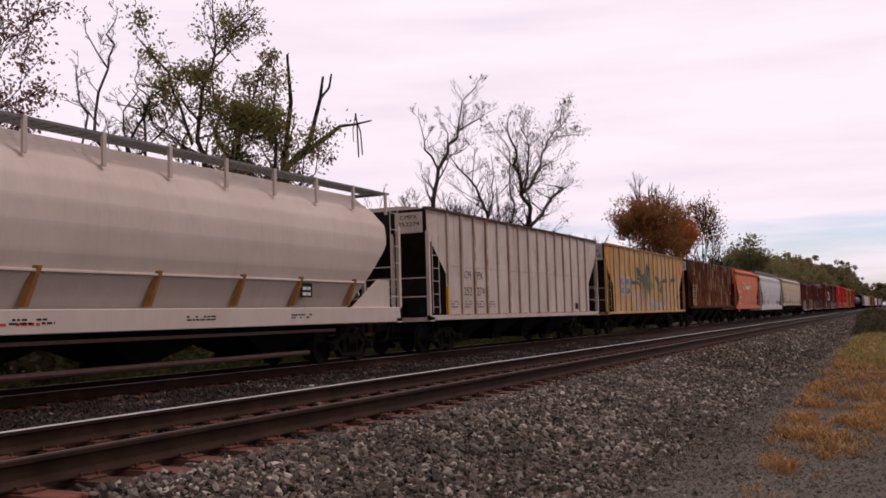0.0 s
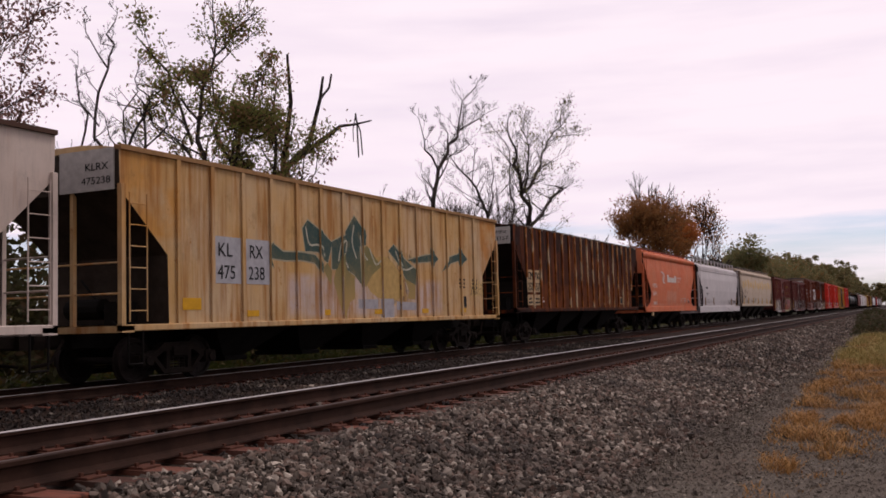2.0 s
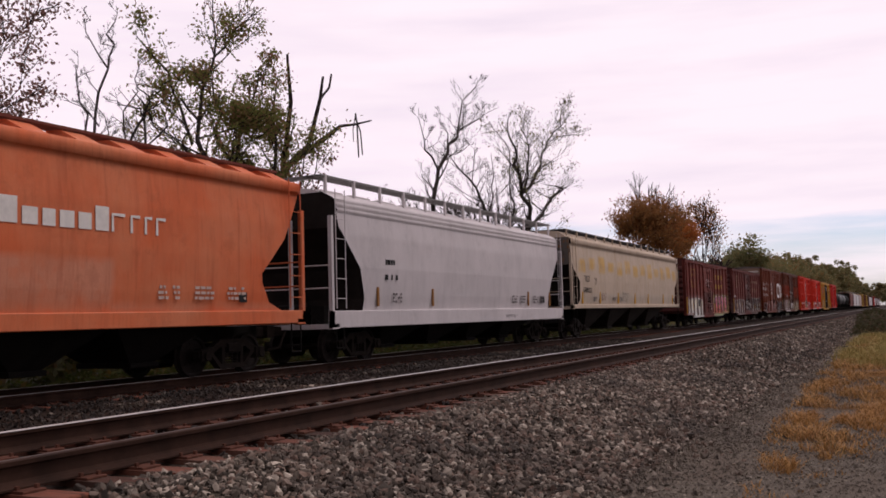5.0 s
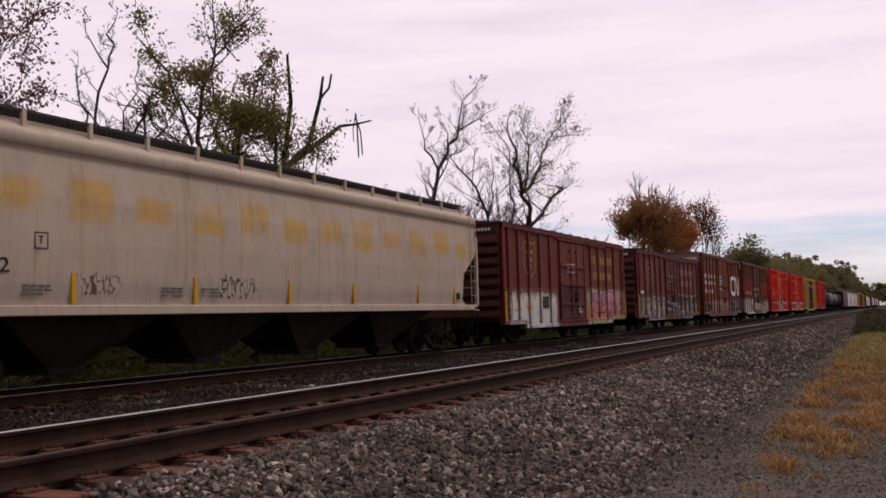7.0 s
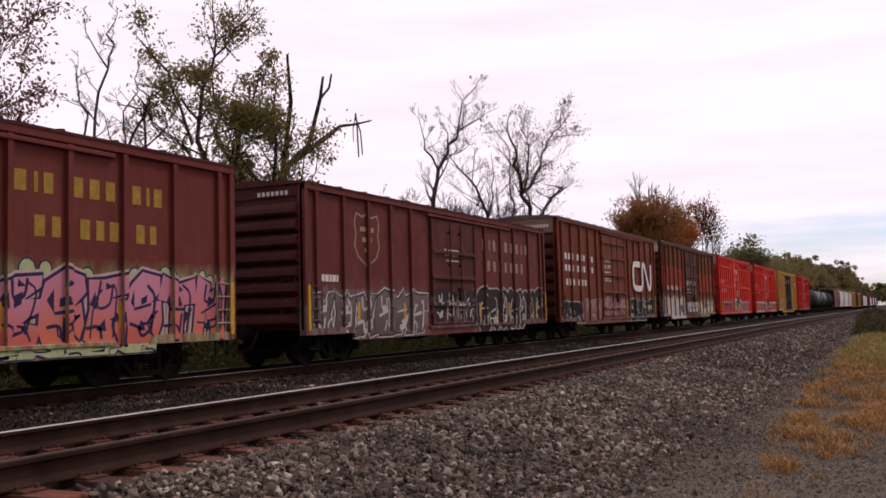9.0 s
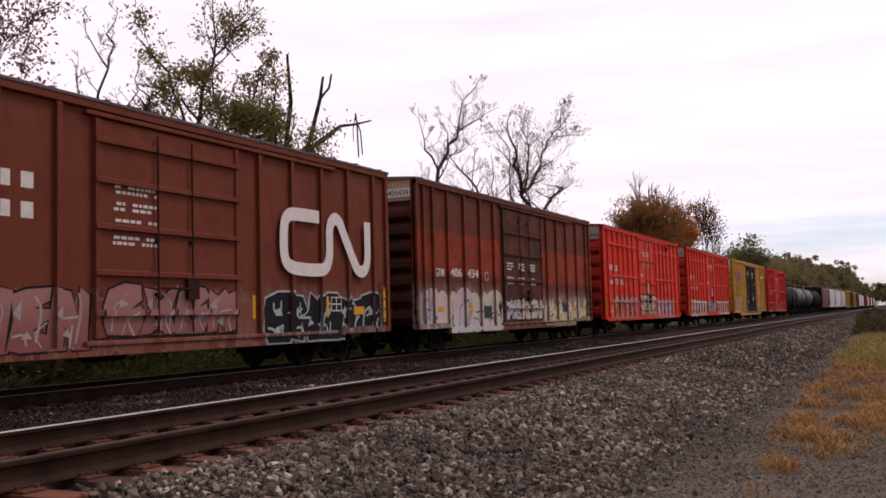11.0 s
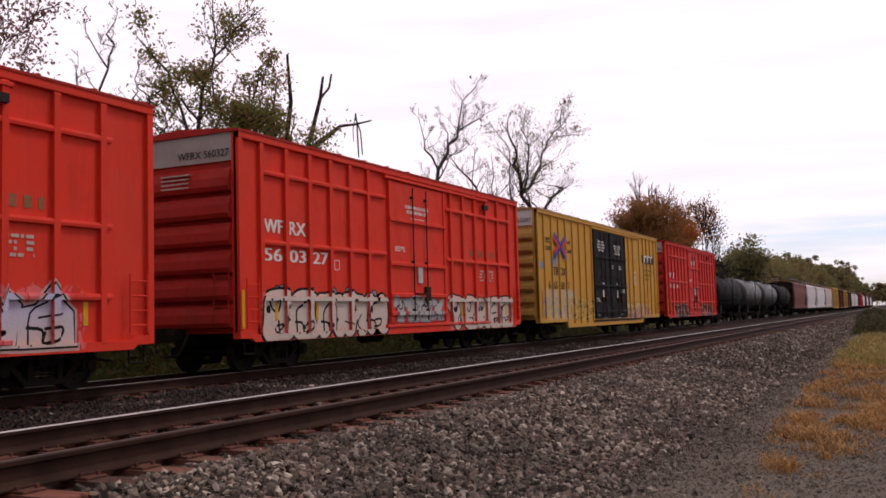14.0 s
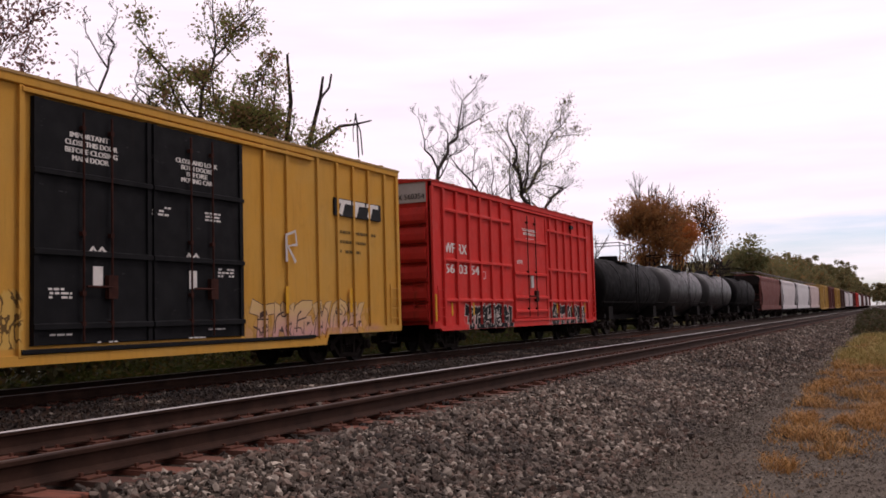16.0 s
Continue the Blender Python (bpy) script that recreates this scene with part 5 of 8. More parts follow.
for txt, y0, y1, z0, z1 in (("CM", 1.32, 1.82, 2.36, 2.64), ("PX", 2.03, 2.5, 2.36, 2.64), ("252", 1.3, 1.83, 1.96, 2.24), ("157", 2.0, 2.52, 1.96, 2.24)):
    lettering(txt, BLACK_INK, c, y0, y1, z0, z1, 1.53, bold=0.012)
part("marking", stripe([(2.85, 1.72), (2.85, 1.56), (3.02, 1.56)], 0.07, 1.53), WHITE_INK, c)
part("data_panel", Geo().box(1.52, 1.53, 13.75, 14.15, 1.45, 1.78), CREAM, c)
part("data_panel", Geo().box(1.53, 1.534, 13.79, 14.11, 1.49, 1.74), BLACK_INK, c)
for k in range(14):
    y = 0.4 + 1.26 * k
    part("roof_bracket", Geo().box(1.47, 1.585, y, y + 0.05, 4.25, 4.34), plain("pale_bracket", (0.4, 0.36, 0.32)) if k % 3 else GALV, c)

part("roof_edge", Geo().box(1.36, 1.50, 0, 17.2, 4.30, 4.345), ROOF_LINE, c, "pale worn roof edge")

# an orange car
ORG = [(1.30, 1.50), (1.7, 1.545), (2.4, 1.575), (3.2, 1.565), (3.95, 1.50), (3.98, 1.56), (4.2, 1.56), (4.26, 1.40)]
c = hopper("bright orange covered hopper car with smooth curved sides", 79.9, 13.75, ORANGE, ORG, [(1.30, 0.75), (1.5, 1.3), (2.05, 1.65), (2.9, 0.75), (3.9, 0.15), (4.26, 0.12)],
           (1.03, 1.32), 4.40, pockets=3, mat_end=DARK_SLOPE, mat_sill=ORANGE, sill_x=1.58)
for k in range(12):
    y = 0.6 + k * 1.12
    part("roof_gusset", Geo().prism_y([(0.55, 4.3), (1.42, 4.24), (0.95, 4.48), (0.6, 4.5)], y, y + 0.5), ORANGE, c)
walkway(c, plain("dark_red_grating", (0.16, 0.05, 0.035)), 13.75, 4.55, 0.8, 0.36, [], post_z=4.3)
part("end_plate", Geo().box(-1.5, 1.5, -0.02, 0.06, 3.1, 4.4), ORANGE, c)
bars(WHITE_INK, c, 2.05, 2.95, 1.45, 1.62, 2, 31, x=1.55)
for k in range(3):
    bars(plain("pale_ink", (0.55, 0.42, 0.36)), c, 9.0 + k, 9.6 + k, 1.55, 1.85, 3, 40 + k, x=1.56)
ebars = Geo()
for k in range(7):
    ebars.box(0.4, 1.0, -0.03, -0.022, 3.25 + 0.14 * k, 3.31 + 0.14 * k)
part("marking", ebars, plain("pale_ink", (0.55, 0.42, 0.36)), c)
lettering("POTX", WHITE_INK, c, 2.0, 2.95, 2.36, 2.58, 1.578)
lettering("1691", WHITE_INK, c, 2.0, 2.8, 1.92, 2.14, 1.572)
for k in range(3):                                     # an emblem of curved bands and a row of blocks
    part("emblem", stripe([(4.1 + 0.22 * k, 3.25 - 0.03 * k), (4.3 + 0.2 * k, 3.28 - 0.05 * k), (4.5 + 0.17 * k, 3.12 - 0.06 * k), (4.35 + 0.14 * k, 2.92 - 0.05 * k), (4.55 + 0.13 * k, 2.62)], 0.07, 1.585), WHITE_INK, c, "white curved band")
y = 5.55
for k, w in enumerate((0.36, 0.3, 0.26, 0.3, 0.28, 0.3, 0.36, 0.26, 0.2, 0.28)):
    zb = 2.72 - 0.0 * k
    part("emblem", Geo().box(1.578, 1.585, y, y + w, zb, zb + (0.42 if k in (0, 6, 5) else 0.28)) if k < 6 else stripe([(y, zb), (y, zb + 0.3), (y + w * 0.8, zb + 0.3)], 0.06, 1.585), WHITE_INK, c, "white block")
    y += w + 0.09
part("data_panel", Geo().box(1.545, 1.555, 11.4, 11.65, 1.5, 1.7), BLACK_INK, c)
part("jack_plate", Geo().box(1.5, 1.56, 1.7, 2.0, 0.82, 1.02), CREAM, c)

# a pale grey car
PALE = [(1.28, 1.48), (1.7, 1.53), (2.4, 1.575), (3.2, 1.56), (3.72, 1.50), (3.76, 1.54), (3.84, 1.49), (3.88, 1.53), (3.98, 1.47), (4.02, 1.50), (4.1, 1.4), (4.25, 1.1)]
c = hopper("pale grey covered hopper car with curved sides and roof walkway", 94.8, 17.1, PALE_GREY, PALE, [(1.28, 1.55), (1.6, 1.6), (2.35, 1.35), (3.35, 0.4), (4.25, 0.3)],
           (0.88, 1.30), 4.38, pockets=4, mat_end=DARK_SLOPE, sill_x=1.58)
walkway(c, GALV, 17.1, 4.66, 0.95, 0.45, [0.4 + 1.36 * k for k in range(13)], post_z=4.15, post_mat=PALE_GREY)
hatches(c, PALE_GREY, 17.1, 4.36, 10)
for y in (2.2, 5.4, 13.2, 15.5):
    part("side_strip", Geo().box(1.53, 1.57, y, y + 0.09, 1.4, 1.9), plain("ochre_strip", (0.34, 0.16, 0.05), 0.7), c)
for k, y in enumerate((11.6, 12.4, 13.7, 14.4, 3.0)):
    bars(plain("grey_lettering", (0.16, 0.14, 0.14)), c, y, y + 0.55, 1.5, 1.8, 3, 50 + k, x=1.56)
bars(plain("grey_lettering", (0.16, 0.14, 0.14)), c, 11.0, 12.0, 1.0, 1.12, 2, 57, x=1.583)
part("data_panel", Geo().box(1.545, 1.56, 14.55, 14.95, 1.5, 1.75), BLACK_INK, c)
bars(BLACK_INK, c, 2.6, 3.3, 2.5, 2.75, 1, 58, x=1.578)
bars(BLACK_INK, c, 2.6, 3.3, 2.1, 2.35, 1, 59, x=1.576)

# a long stained tan car
TANP = [(1.42, 1.50), (1.8, 1.55), (2.5, 1.58), (3.2, 1.57), (3.95, 1.50), (4.0, 1.56), (4.2, 1.56), (4.26, 1.40)]
c = hopper("long tan covered hopper car with ochre stains and tags", 113.1, 20.6, TAN, TANP, [(1.42, 0.85), (1.6, 1.15), (2.4, 1.1), (3.0, 0.2), (3.3, 0.1), (4.26, 0.06)],
           (1.27, 1.44), 4.56, pockets=4, mat_end=DARK_SLOPE, mat_under=DARK_POCKET, sill_x=1.58)
walkway(c, plain("dark_grating", (0.05, 0.05, 0.05)), 20.6, 4.62, 1.0, 0.5, [0.5 + 1.4 * k for k in range(15)], post_z=4.15, post_mat=TAN, grate=False)
part("end_plate", Geo().box(-1.5, 1.5, -0.02, 0.06, 3.1, 4.25), car_paint("rusty_end_plate", (0.14, 0.12, 0.10), (0.12, 0.10, 0.09), 0.7, 0.5, rust_colour=(0.30, 0.11, 0.02)), c)
end_lettering("TILX", BLACK_INK, c, 0.5, 1.05, 3.72, 3.86, -0.03)
end_lettering("638022", BLACK_INK, c, 0.5, 1.3, 3.5, 3.64, -0.03)
lettering("TILX", BLACK_INK, c, 1.72, 2.5, 2.42, 2.68, 1.585)
lettering("638022", BLACK_INK, c, 1.56, 2.78, 1.95, 2.18, 1.572)
for y in (1.4, 4.0, 7.0, 10.15, 12.9, 16.4, 18.8):
    part("side_strip", Geo().box(1.53, 1.575, y, y + 0.09, 1.48, 1.98), YELLOW_TAPE, c, "ochre reflective strip")
for k, (y, z) in enumerate(((3.0, 1.6), (6.1, 1.6), (7.2, 1.6))):
    bars(plain("grey_lettering", (0.16, 0.14, 0.14)), c, y, y + 0.6, z, z + 0.2, 3, 60 + k, x=1.562)
for pts in (((3.25, 2.35), (3.5, 2.35), (3.5, 2.6), (3.25, 2.6), (3.25, 2.35)), ((3.32, 2.54), (3.42, 2.54)), ((3.37, 2.54), (3.37, 2.42))):
    part("marking", stripe(pts, 0.02, 1.586), BLACK_INK, c)
part("data_panel", Geo().box(1.545, 1.565, 18.9, 19.2, 1.6, 1.8), BLACK_INK, c)
# ---- box cars of the train ----
PINKS = [(0.70, 0.17, 0.13), (0.62, 0.20, 0.26), (0.66, 0.24, 0.36), (0.72, 0.22, 0.12), (0.05, 0.04, 0.14), (0.50, 0.60, 0.30), (0.68, 0.28, 0.30)]
WHITES = [(0.62, 0.58, 0.50), (0.56, 0.55, 0.55), (0.66, 0.60, 0.46), (0.60, 0.56, 0.52)]
GREYS = [(0.34, 0.30, 0.30), (0.04, 0.035, 0.035), (0.46, 0.42, 0.41), (0.09, 0.06, 0.06), (0.50, 0.45, 0.41), (0.04, 0.03, 0.03)]
MAROON = (0.165, 0.036, 0.028)
INK = (0.012, 0.011, 0.012)
PALE_HALO = (0.45, 0.38, 0.37)

WC_PAINT = car_paint("maroon_paint_with_pink_and_white_tags", MAROON, (0.19, 0.047, 0.037), 0.12, 0.2, grime=0.35, patches=[(5.8, 9.5, 0.6, 2.4, (0.05, 0.018, 0.016), 0.7)],
                     zones=[dict(y0=0.4, y1=5.7, z0=0.55, z1=1.8, palette=WHITES, outline=(0.30, 0.31, 0.32), scale=0.75, seed=2.0, cover=0.2, halo=PALE_HALO, ragged=0.12, line=0.05),
                            dict(y0=9.5, y1=15.6, z0=0.55, z1=1.95, palette=PINKS, outline=(0.03, 0.02, 0.07), scale=1.15, seed=7.0, cover=0.2, ragged=0.12, line=0.03, halo=(0.42, 0.52, 0.24))])
WC_GREY_TAGS = car_paint("maroon_paint_with_grey_tags", (0.15, 0.036, 0.029), (0.175, 0.046, 0.038), 0.12, 0.2, grime=0.35, patches=[(6.3, 9.9, 0.6, 4.1, (0.05, 0.018, 0.016), 0.6)],
                         zones=[dict(y0=-0.1, y1=6.3, z0=0.55, z1=1.85, palette=GREYS, outline=(0.44, 0.40, 0.38), scale=1.1, seed=3.0, cover=0.2, halo=(0.20, 0.12, 0.11), ragged=0.2, line=0.035),
                                dict(y0=6.4, y1=9.6, z0=0.7, z1=1.7, palette=[(0.12, 0.035, 0.03), (0.42, 0.38, 0.36), (0.10, 0.04, 0.035)], outline=(0.48, 0.44, 0.42), scale=1.8, seed=15.0, cover=0.2, ragged=0.35),
                                dict(y0=9.3, y1=16.2, z0=0.55, z1=1.95, palette=[(0.07, 0.05, 0.05), (0.10, 0.06, 0.06), (0.35, 0.30, 0.27)], outline=(0.58, 0.54, 0.48), scale=1.8, seed=9.0, cover=0.2, ragged=0.25, line=0.05)])
CN_PAINT = car_paint("brown_paint_with_dark_tags", (0.175, 0.042, 0.020), (0.19, 0.050, 0.026), 0.14, 0.25, grime=0.3,
                     zones=[dict(y0=0.2, y1=3.2, z0=0.6, z1=1.55, palette=GREYS, outline=(0.45, 0.42, 0.40), scale=1.5, seed=5.0, cover=0.2, ragged=0.2),
                            dict(y0=3.5, y1=10.6, z0=0.55, z1=1.75, palette=[(0.30, 0.13, 0.12), (0.18, 0.06, 0.05), (0.40, 0.22, 0.18), (0.05, 0.04, 0.04)], outline=(0.42, 0.36, 0.33), scale=1.1, seed=6.0, cover=0.2, ragged=0.2),
                            dict(y0=10.75, y1=16.0, z0=0.55, z1=1.65, palette=[(0.02, 0.02, 0.025), (0.03, 0.03, 0.03), (0.42, 0.46, 0.50), (0.015, 0.015, 0.02)], outline=(0.50, 0.52, 0.54), scale=1.1, seed=8.0, cover=0.2, ragged=0.25, line=0.05, halo=(0.2, 0.15, 0.13))])
GTW_PAINT = car_paint("two_tone_brown_paint_with_pastel_tags", (0.155, 0.042, 0.020), (0.14, 0.036, 0.018), 0.15, 0.25, grime=0.3,
                      patches=[(-0.2, 6.4, 2.3, 3.7, (0.33, 0.045, 0.018), 0.95), (10.2, 16.6, 2.2, 3.6, (0.34, 0.046, 0.018), 0.95), (6.2, 10.5, 0.7, 5.0, (0.05, 0.018, 0.013), 0.75)],
                      zones=[dict(y0=-0.1, y1=6.2, z0=0.55, z1=1.85, palette=[(0.60, 0.53, 0.54), (0.62, 0.48, 0.46), (0.58, 0.53, 0.36), (0.56, 0.54, 0.48), (0.66, 0.56, 0.44)], outline=(0.10, 0.08, 0.10), scale=1.0, seed=11.0, cover=0.2, halo=(0.42, 0.32, 0.26), ragged=0.22, line=0.03),
                             dict(y0=6.3, y1=10.3, z0=0.6, z1=1.55, palette=[(0.50, 0.44, 0.38), (0.16, 0.06, 0.035), (0.55, 0.48, 0.30), (0.40, 0.16, 0.09)], outline=(0.06, 0.05, 0.04), scale=1.8, seed=14.0, cover=0.2, ragged=0.3),
                             dict(y0=10.2, y1=16.2, z0=0.75, z1=1.75, palette=[(0.60, 0.55, 0.42), (0.56, 0.52, 0.46), (0.52, 0.48, 0.24), (0.50, 0.46, 0.40)], outline=(0.08, 0.07, 0.06), scale=1.5, seed=12.0, cover=0.2, halo=(0.40, 0.28, 0.20), ragged=0.28, line=0.05)])
RED = (0.74, 0.042, 0.020)
RED_FADE = (0.68, 0.052, 0.028)
BUBBLE = [(0.62, 0.57, 0.50), (0.60, 0.55, 0.48), (0.55, 0.50, 0.45), (0.22, 0.23, 0.25), (0.64, 0.58, 0.48)]
RED_1 = car_paint("red_paint_with_mixed_tags", RED, RED_FADE, 0.12, 0.22, grime=0.18,
                  zones=[dict(y0=0.9, y1=5.4, z0=0.7, z1=1.95, palette=[(0.56, 0.16, 0.10), (0.60, 0.22, 0.16), (0.42, 0.36, 0.32), (0.60, 0.05, 0.03), (0.50, 0.42, 0.36)], outline=(0.10, 0.06, 0.06), scale=1.4, seed=21.0, cover=0.2, ragged=0.1, line=0.045),
                         dict(y0=5.3, y1=9.8, z0=0.7, z1=1.9, palette=[(0.56, 0.50, 0.38), (0.50, 0.44, 0.34), (0.10, 0.07, 0.05)], outline=(0.05, 0.03, 0.03), scale=1.7, seed=22.0, cover=0.2, ragged=0.15, line=0.06),
                         dict(y0=10.0, y1=14.6, z0=0.7, z1=1.75, palette=[(0.44, 0.44, 0.58), (0.56, 0.54, 0.60), (0.40, 0.38, 0.50)], outline=(0.03, 0.03, 0.05), scale=1.4, seed=23.0, cover=0.2, ragged=0.25, line=0.05)])
RED_2 = car_paint("red_paint_with_white_bubble_tags", RED, RED_FADE, 0.10, 0.18, grime=0.15,
                  zones=[dict(y0=0.7, y1=6.1, z0=0.6, z1=1.72, palette=BUBBLE, outline=INK, scale=1.05, seed=31.0, cover=0.2, ragged=0.2, line=0.03),
                         dict(y0=6.2, y1=9.6, z0=0.9, z1=1.55, palette=[(0.50, 0.46, 0.44), (0.08, 0.05, 0.05), (0.60, 0.05, 0.03)], outline=INK, scale=1.6, seed=32.0, cover=0.2, ragged=0.2),
                         dict(y0=9.9, y1=15.0, z0=0.6, z1=1.72, palette=BUBBLE, outline=INK, scale=1.05, seed=33.0, cover=0.2, ragged=0.25, line=0.035)])
RED_3 = car_paint("red_paint_with_grey_tags", (0.64, 0.038, 0.030), (0.60, 0.048, 0.038), 0.10, 0.18, grime=0.15,
                  zones=[dict(y0=2.2, y1=6.2, z0=0.6, z1=1.4, palette=[(0.20, 0.14, 0.13), (0.40, 0.22, 0.20), (0.05, 0.04, 0.04)], outline=(0.42, 0.36, 0.34), scale=1.7, seed=41.0, cover=0.2, ragged=0.25),
                         dict(y0=9.8, y1=14.6, z0=0.6, z1=1.35, palette=[(0.45, 0.42, 0.38), (0.06, 0.05, 0.05), (0.40, 0.12, 0.09)], outline=(0.50, 0.46, 0.42), scale=1.5, seed=42.0, cover=0.2, ragged=0.3)])
YELLOW = car_paint("yellow_paint_with_small_tags", (0.60, 0.30, 0.045), (0.56, 0.31, 0.065), 0.12, 0.25, grime=0.2, rust_colour=(0.30, 0.12, 0.03),
                   patches=[(0.6, 4.4, 0.8, 2.1, (0.52, 0.47, 0.40), 0.7), (12.5, 18.4, 0.7, 1.0, (0.45, 0.22, 0.2), 0.6)],
                   zones=[dict(y0=0.4, y1=3.4, z0=1.0, z1=1.7, palette=[(0.58, 0.40, 0.14)], outline=(0.14, 0.22, 0.42), scale=1.9, seed=51.0, cover=0.8, ragged=0.3),
                          dict(y0=3.7, y1=6.9, z0=0.75, z1=1.7, palette=[(0.60, 0.38, 0.10)], outline=(0.04, 0.03, 0.02), scale=1.7, seed=52.0, cover=0.85, ragged=0.35),
                          dict(y0=12.5, y1=17.6, z0=0.7, z1=1.45, palette=[(0.58, 0.34, 0.28), (0.60, 0.40, 0.30), (0.55, 0.36, 0.12), (0.48, 0.26, 0.24)], outline=(0.06, 0.04, 0.03), scale=1.7, seed=53.0, cover=0.2, ragged=0.35)])
BLACK_DOOR = car_paint("black_door_paint", (0.006, 0.006, 0.007), (0.009, 0.009, 0.010), 0.03, 0.05, grime=0.1, rough=0.6)
GREY_BAND = plain("grey_white_band", (0.36, 0.33, 0.30), 0.7, 0, 0.2, 1.5)
WHITE_BAND = plain("white_band", (0.62, 0.60, 0.60), 0.7, 0, 0.15, 1.5)
YELLOW_INK = plain("yellow_lettering", (0.46, 0.27, 0.05), 0.7, 0, 0.35)
# Maroon and brown ends darker than the sides: shade between cars painted in.
MAROON_END = car_paint("shaded_maroon_end_paint", (0.075, 0.022, 0.020), (0.095, 0.030, 0.026), 0.2, 0.3)
BROWN_END = car_paint("shaded_brown_end_paint", (0.060, 0.018, 0.012), (0.075, 0.022, 0.014), 0.2, 0.3)
# The red end mixes that painted shade with dark soot.
RED_END = car_paint("shaded_sooty_red_end_paint", (0.42, 0.024, 0.014), (0.34, 0.024, 0.016), 0.2, 0.5)
YELLOW_END = car_paint("yellow_end_paint", (0.50, 0.29, 0.07), (0.46, 0.27, 0.08), 0.15, 0.35)
ROOF_DULL = plain("dull_roof_steel", (0.16, 0.13, 0.12), 0.7, 0, 0.4, 1.5)


def shield(ob, y, z, mat, w=1.25, h=1.35, x=1.505):
    """An empty shield outline, painted."""
    pts = [(-0.5, 0.32), (-0.42, 0.5), (-0.2, 0.44), (0, 0.5), (0.2, 0.44), (0.42, 0.5), (0.5, 0.32), (0.44, 0.1), (0.5, -0.1), (0.38, -0.32), (0, -0.5), (-0.38, -0.32), (-0.5, -0.1), (-0.44, 0.1), (-0.5, 0.32)]
    part("emblem", stripe([(y + a * w, z + b * h) for a, b in pts], 0.05, x), mat, ob, "painted shield outline")
    for k in range(3):
        part("emblem", Geo().box(x - 0.004, x, y - 0.34 + 0.1 * k, y + 0.34 - 0.1 * k, z + 0.22 - 0.27 * k, z + 0.34 - 0.27 * k), mat, ob)


def block_row(ob, mat, y0, z0, h, widths, gap, x, skip=()):
    """A painted name shown as plain upright blocks."""
    y = y0
    for k, w in enumerate(widths):
        part("painted_block", Geo().box(x - 0.004, x, y, y + w * 0.8, z0, z0 + h), mat, ob)
        y += w + gap + (0.28 if k in skip else 0)


def wc_car(s0, L, paint, label, posts, door, ink, first):
    c = boxcar(label, s0, L, 4.28, paint, posts, door, MAROON_END, MAROON_END, low=0.57, ribs=8, door_belts=(1.45, 2.25, 3.0), gable=0.14)
    d = 0.0 if first else 0.3
    shield(c, 2.75 + d * 0.6, 3.1, ink)
    block_row(c, ink, 10.3 + d * 0.2, 3.25, 0.34, (0.30, 0.10, 0.24, 0.26, 0.28, 0.26, 0.26, 0.10, 0.26), 0.09 if first else 0.26, 1.506, (2, 5) if first else ())
    block_row(c, ink, 10.7 + d * 0.2, 2.55, 0.34, (0.26, 0.22, 0.26, 0.22, 0.26, 0.26, 0.20), 0.09 if first else 0.26, 1.506, (1, 4) if first else ())
    for k in range(3):
        bars(WHITE_INK, c, door[0] + 0.9, door[0] + 1.9, 2.75 + 0.16 * k, 2.82 + 0.16 * k, 1, 70 + k, x=1.553)
    tape(c, (2.4, 4.85, 7.7, 10.0, 12.5, 15.55 - d), 1.05, 1.5, 0.1, 1.508)
    part("reflector_strip", Geo().box(1.57, 1.60, L - 0.18, L - 0.08, 0.85, 1.9), YELLOW_TAPE, c, "yellow corner strip")
    part("reflector_strip", Geo().box(1.57, 1.60, 0.06, 0.16, 0.85, 1.9), YELLOW_TAPE, c, "yellow corner strip")
    ebar = Geo()
    for k in range(7):
        ebar.box(0.25 + 0.13 * k, 0.33 + 0.13 * k, -0.005, 0.003, 4.02, 4.12)
    part("marking", ebar, WHITE_INK, c)
    return c


c = wc_car(135.9, 15.65, WC_PAINT, "maroon box car with pink and white sprayed tags", [0.55, 1.5, 2.55, 3.72, 4.88, 10.2, 11.38, 12.62, 13.9, 15.2], (5.98, 9.25), YELLOW_INK, True)
PINK_MATS = [fade_spray("pink_to_salmon_spray", (0.62, 0.22, 0.30), (0.66, 0.17, 0.10), 1.0, 1.7), fade_spray("rose_to_red_spray", (0.64, 0.26, 0.34), (0.60, 0.13, 0.09), 0.9, 1.6)]
NAVY, LIME = plain("navy_spray", (0.040, 0.030, 0.085)), plain("lime_white_spray", (0.50, 0.55, 0.30))
fat_tag(c, 9.9, 15.35, 0.76, 1.92, 6, PINK_MATS, NAVY, 3, edge=plain("pale_pink_spray", (0.66, 0.45, 0.42)), lines=5, holes=4, line_w=0.05, rim=0.06, bubbles=LIME, label="pink and salmon angular sprayed shapes")
fat_tag(c, 9.5, 15.5, 0.6, 0.76, 7, [LIME], NAVY, 4, lines=1, holes=0)
SPRAY_WHITE = fade_spray("cream_spray", (0.66, 0.60, 0.46), (0.58, 0.57, 0.55), 0.9, 1.5, (0.45, 0.42, 0.38))
fat_tag(c, 0.7, 5.45, 0.66, 1.68, 4, [SPRAY_WHITE], plain("grey_spray", (0.33, 0.34, 0.35)), 6, "round", edge=plain("pale_cream_spray", (0.60, 0.56, 0.50)), lines=2, holes=1, line_w=0.07, rim=0.05, label="cream and grey rounded sprayed shapes")
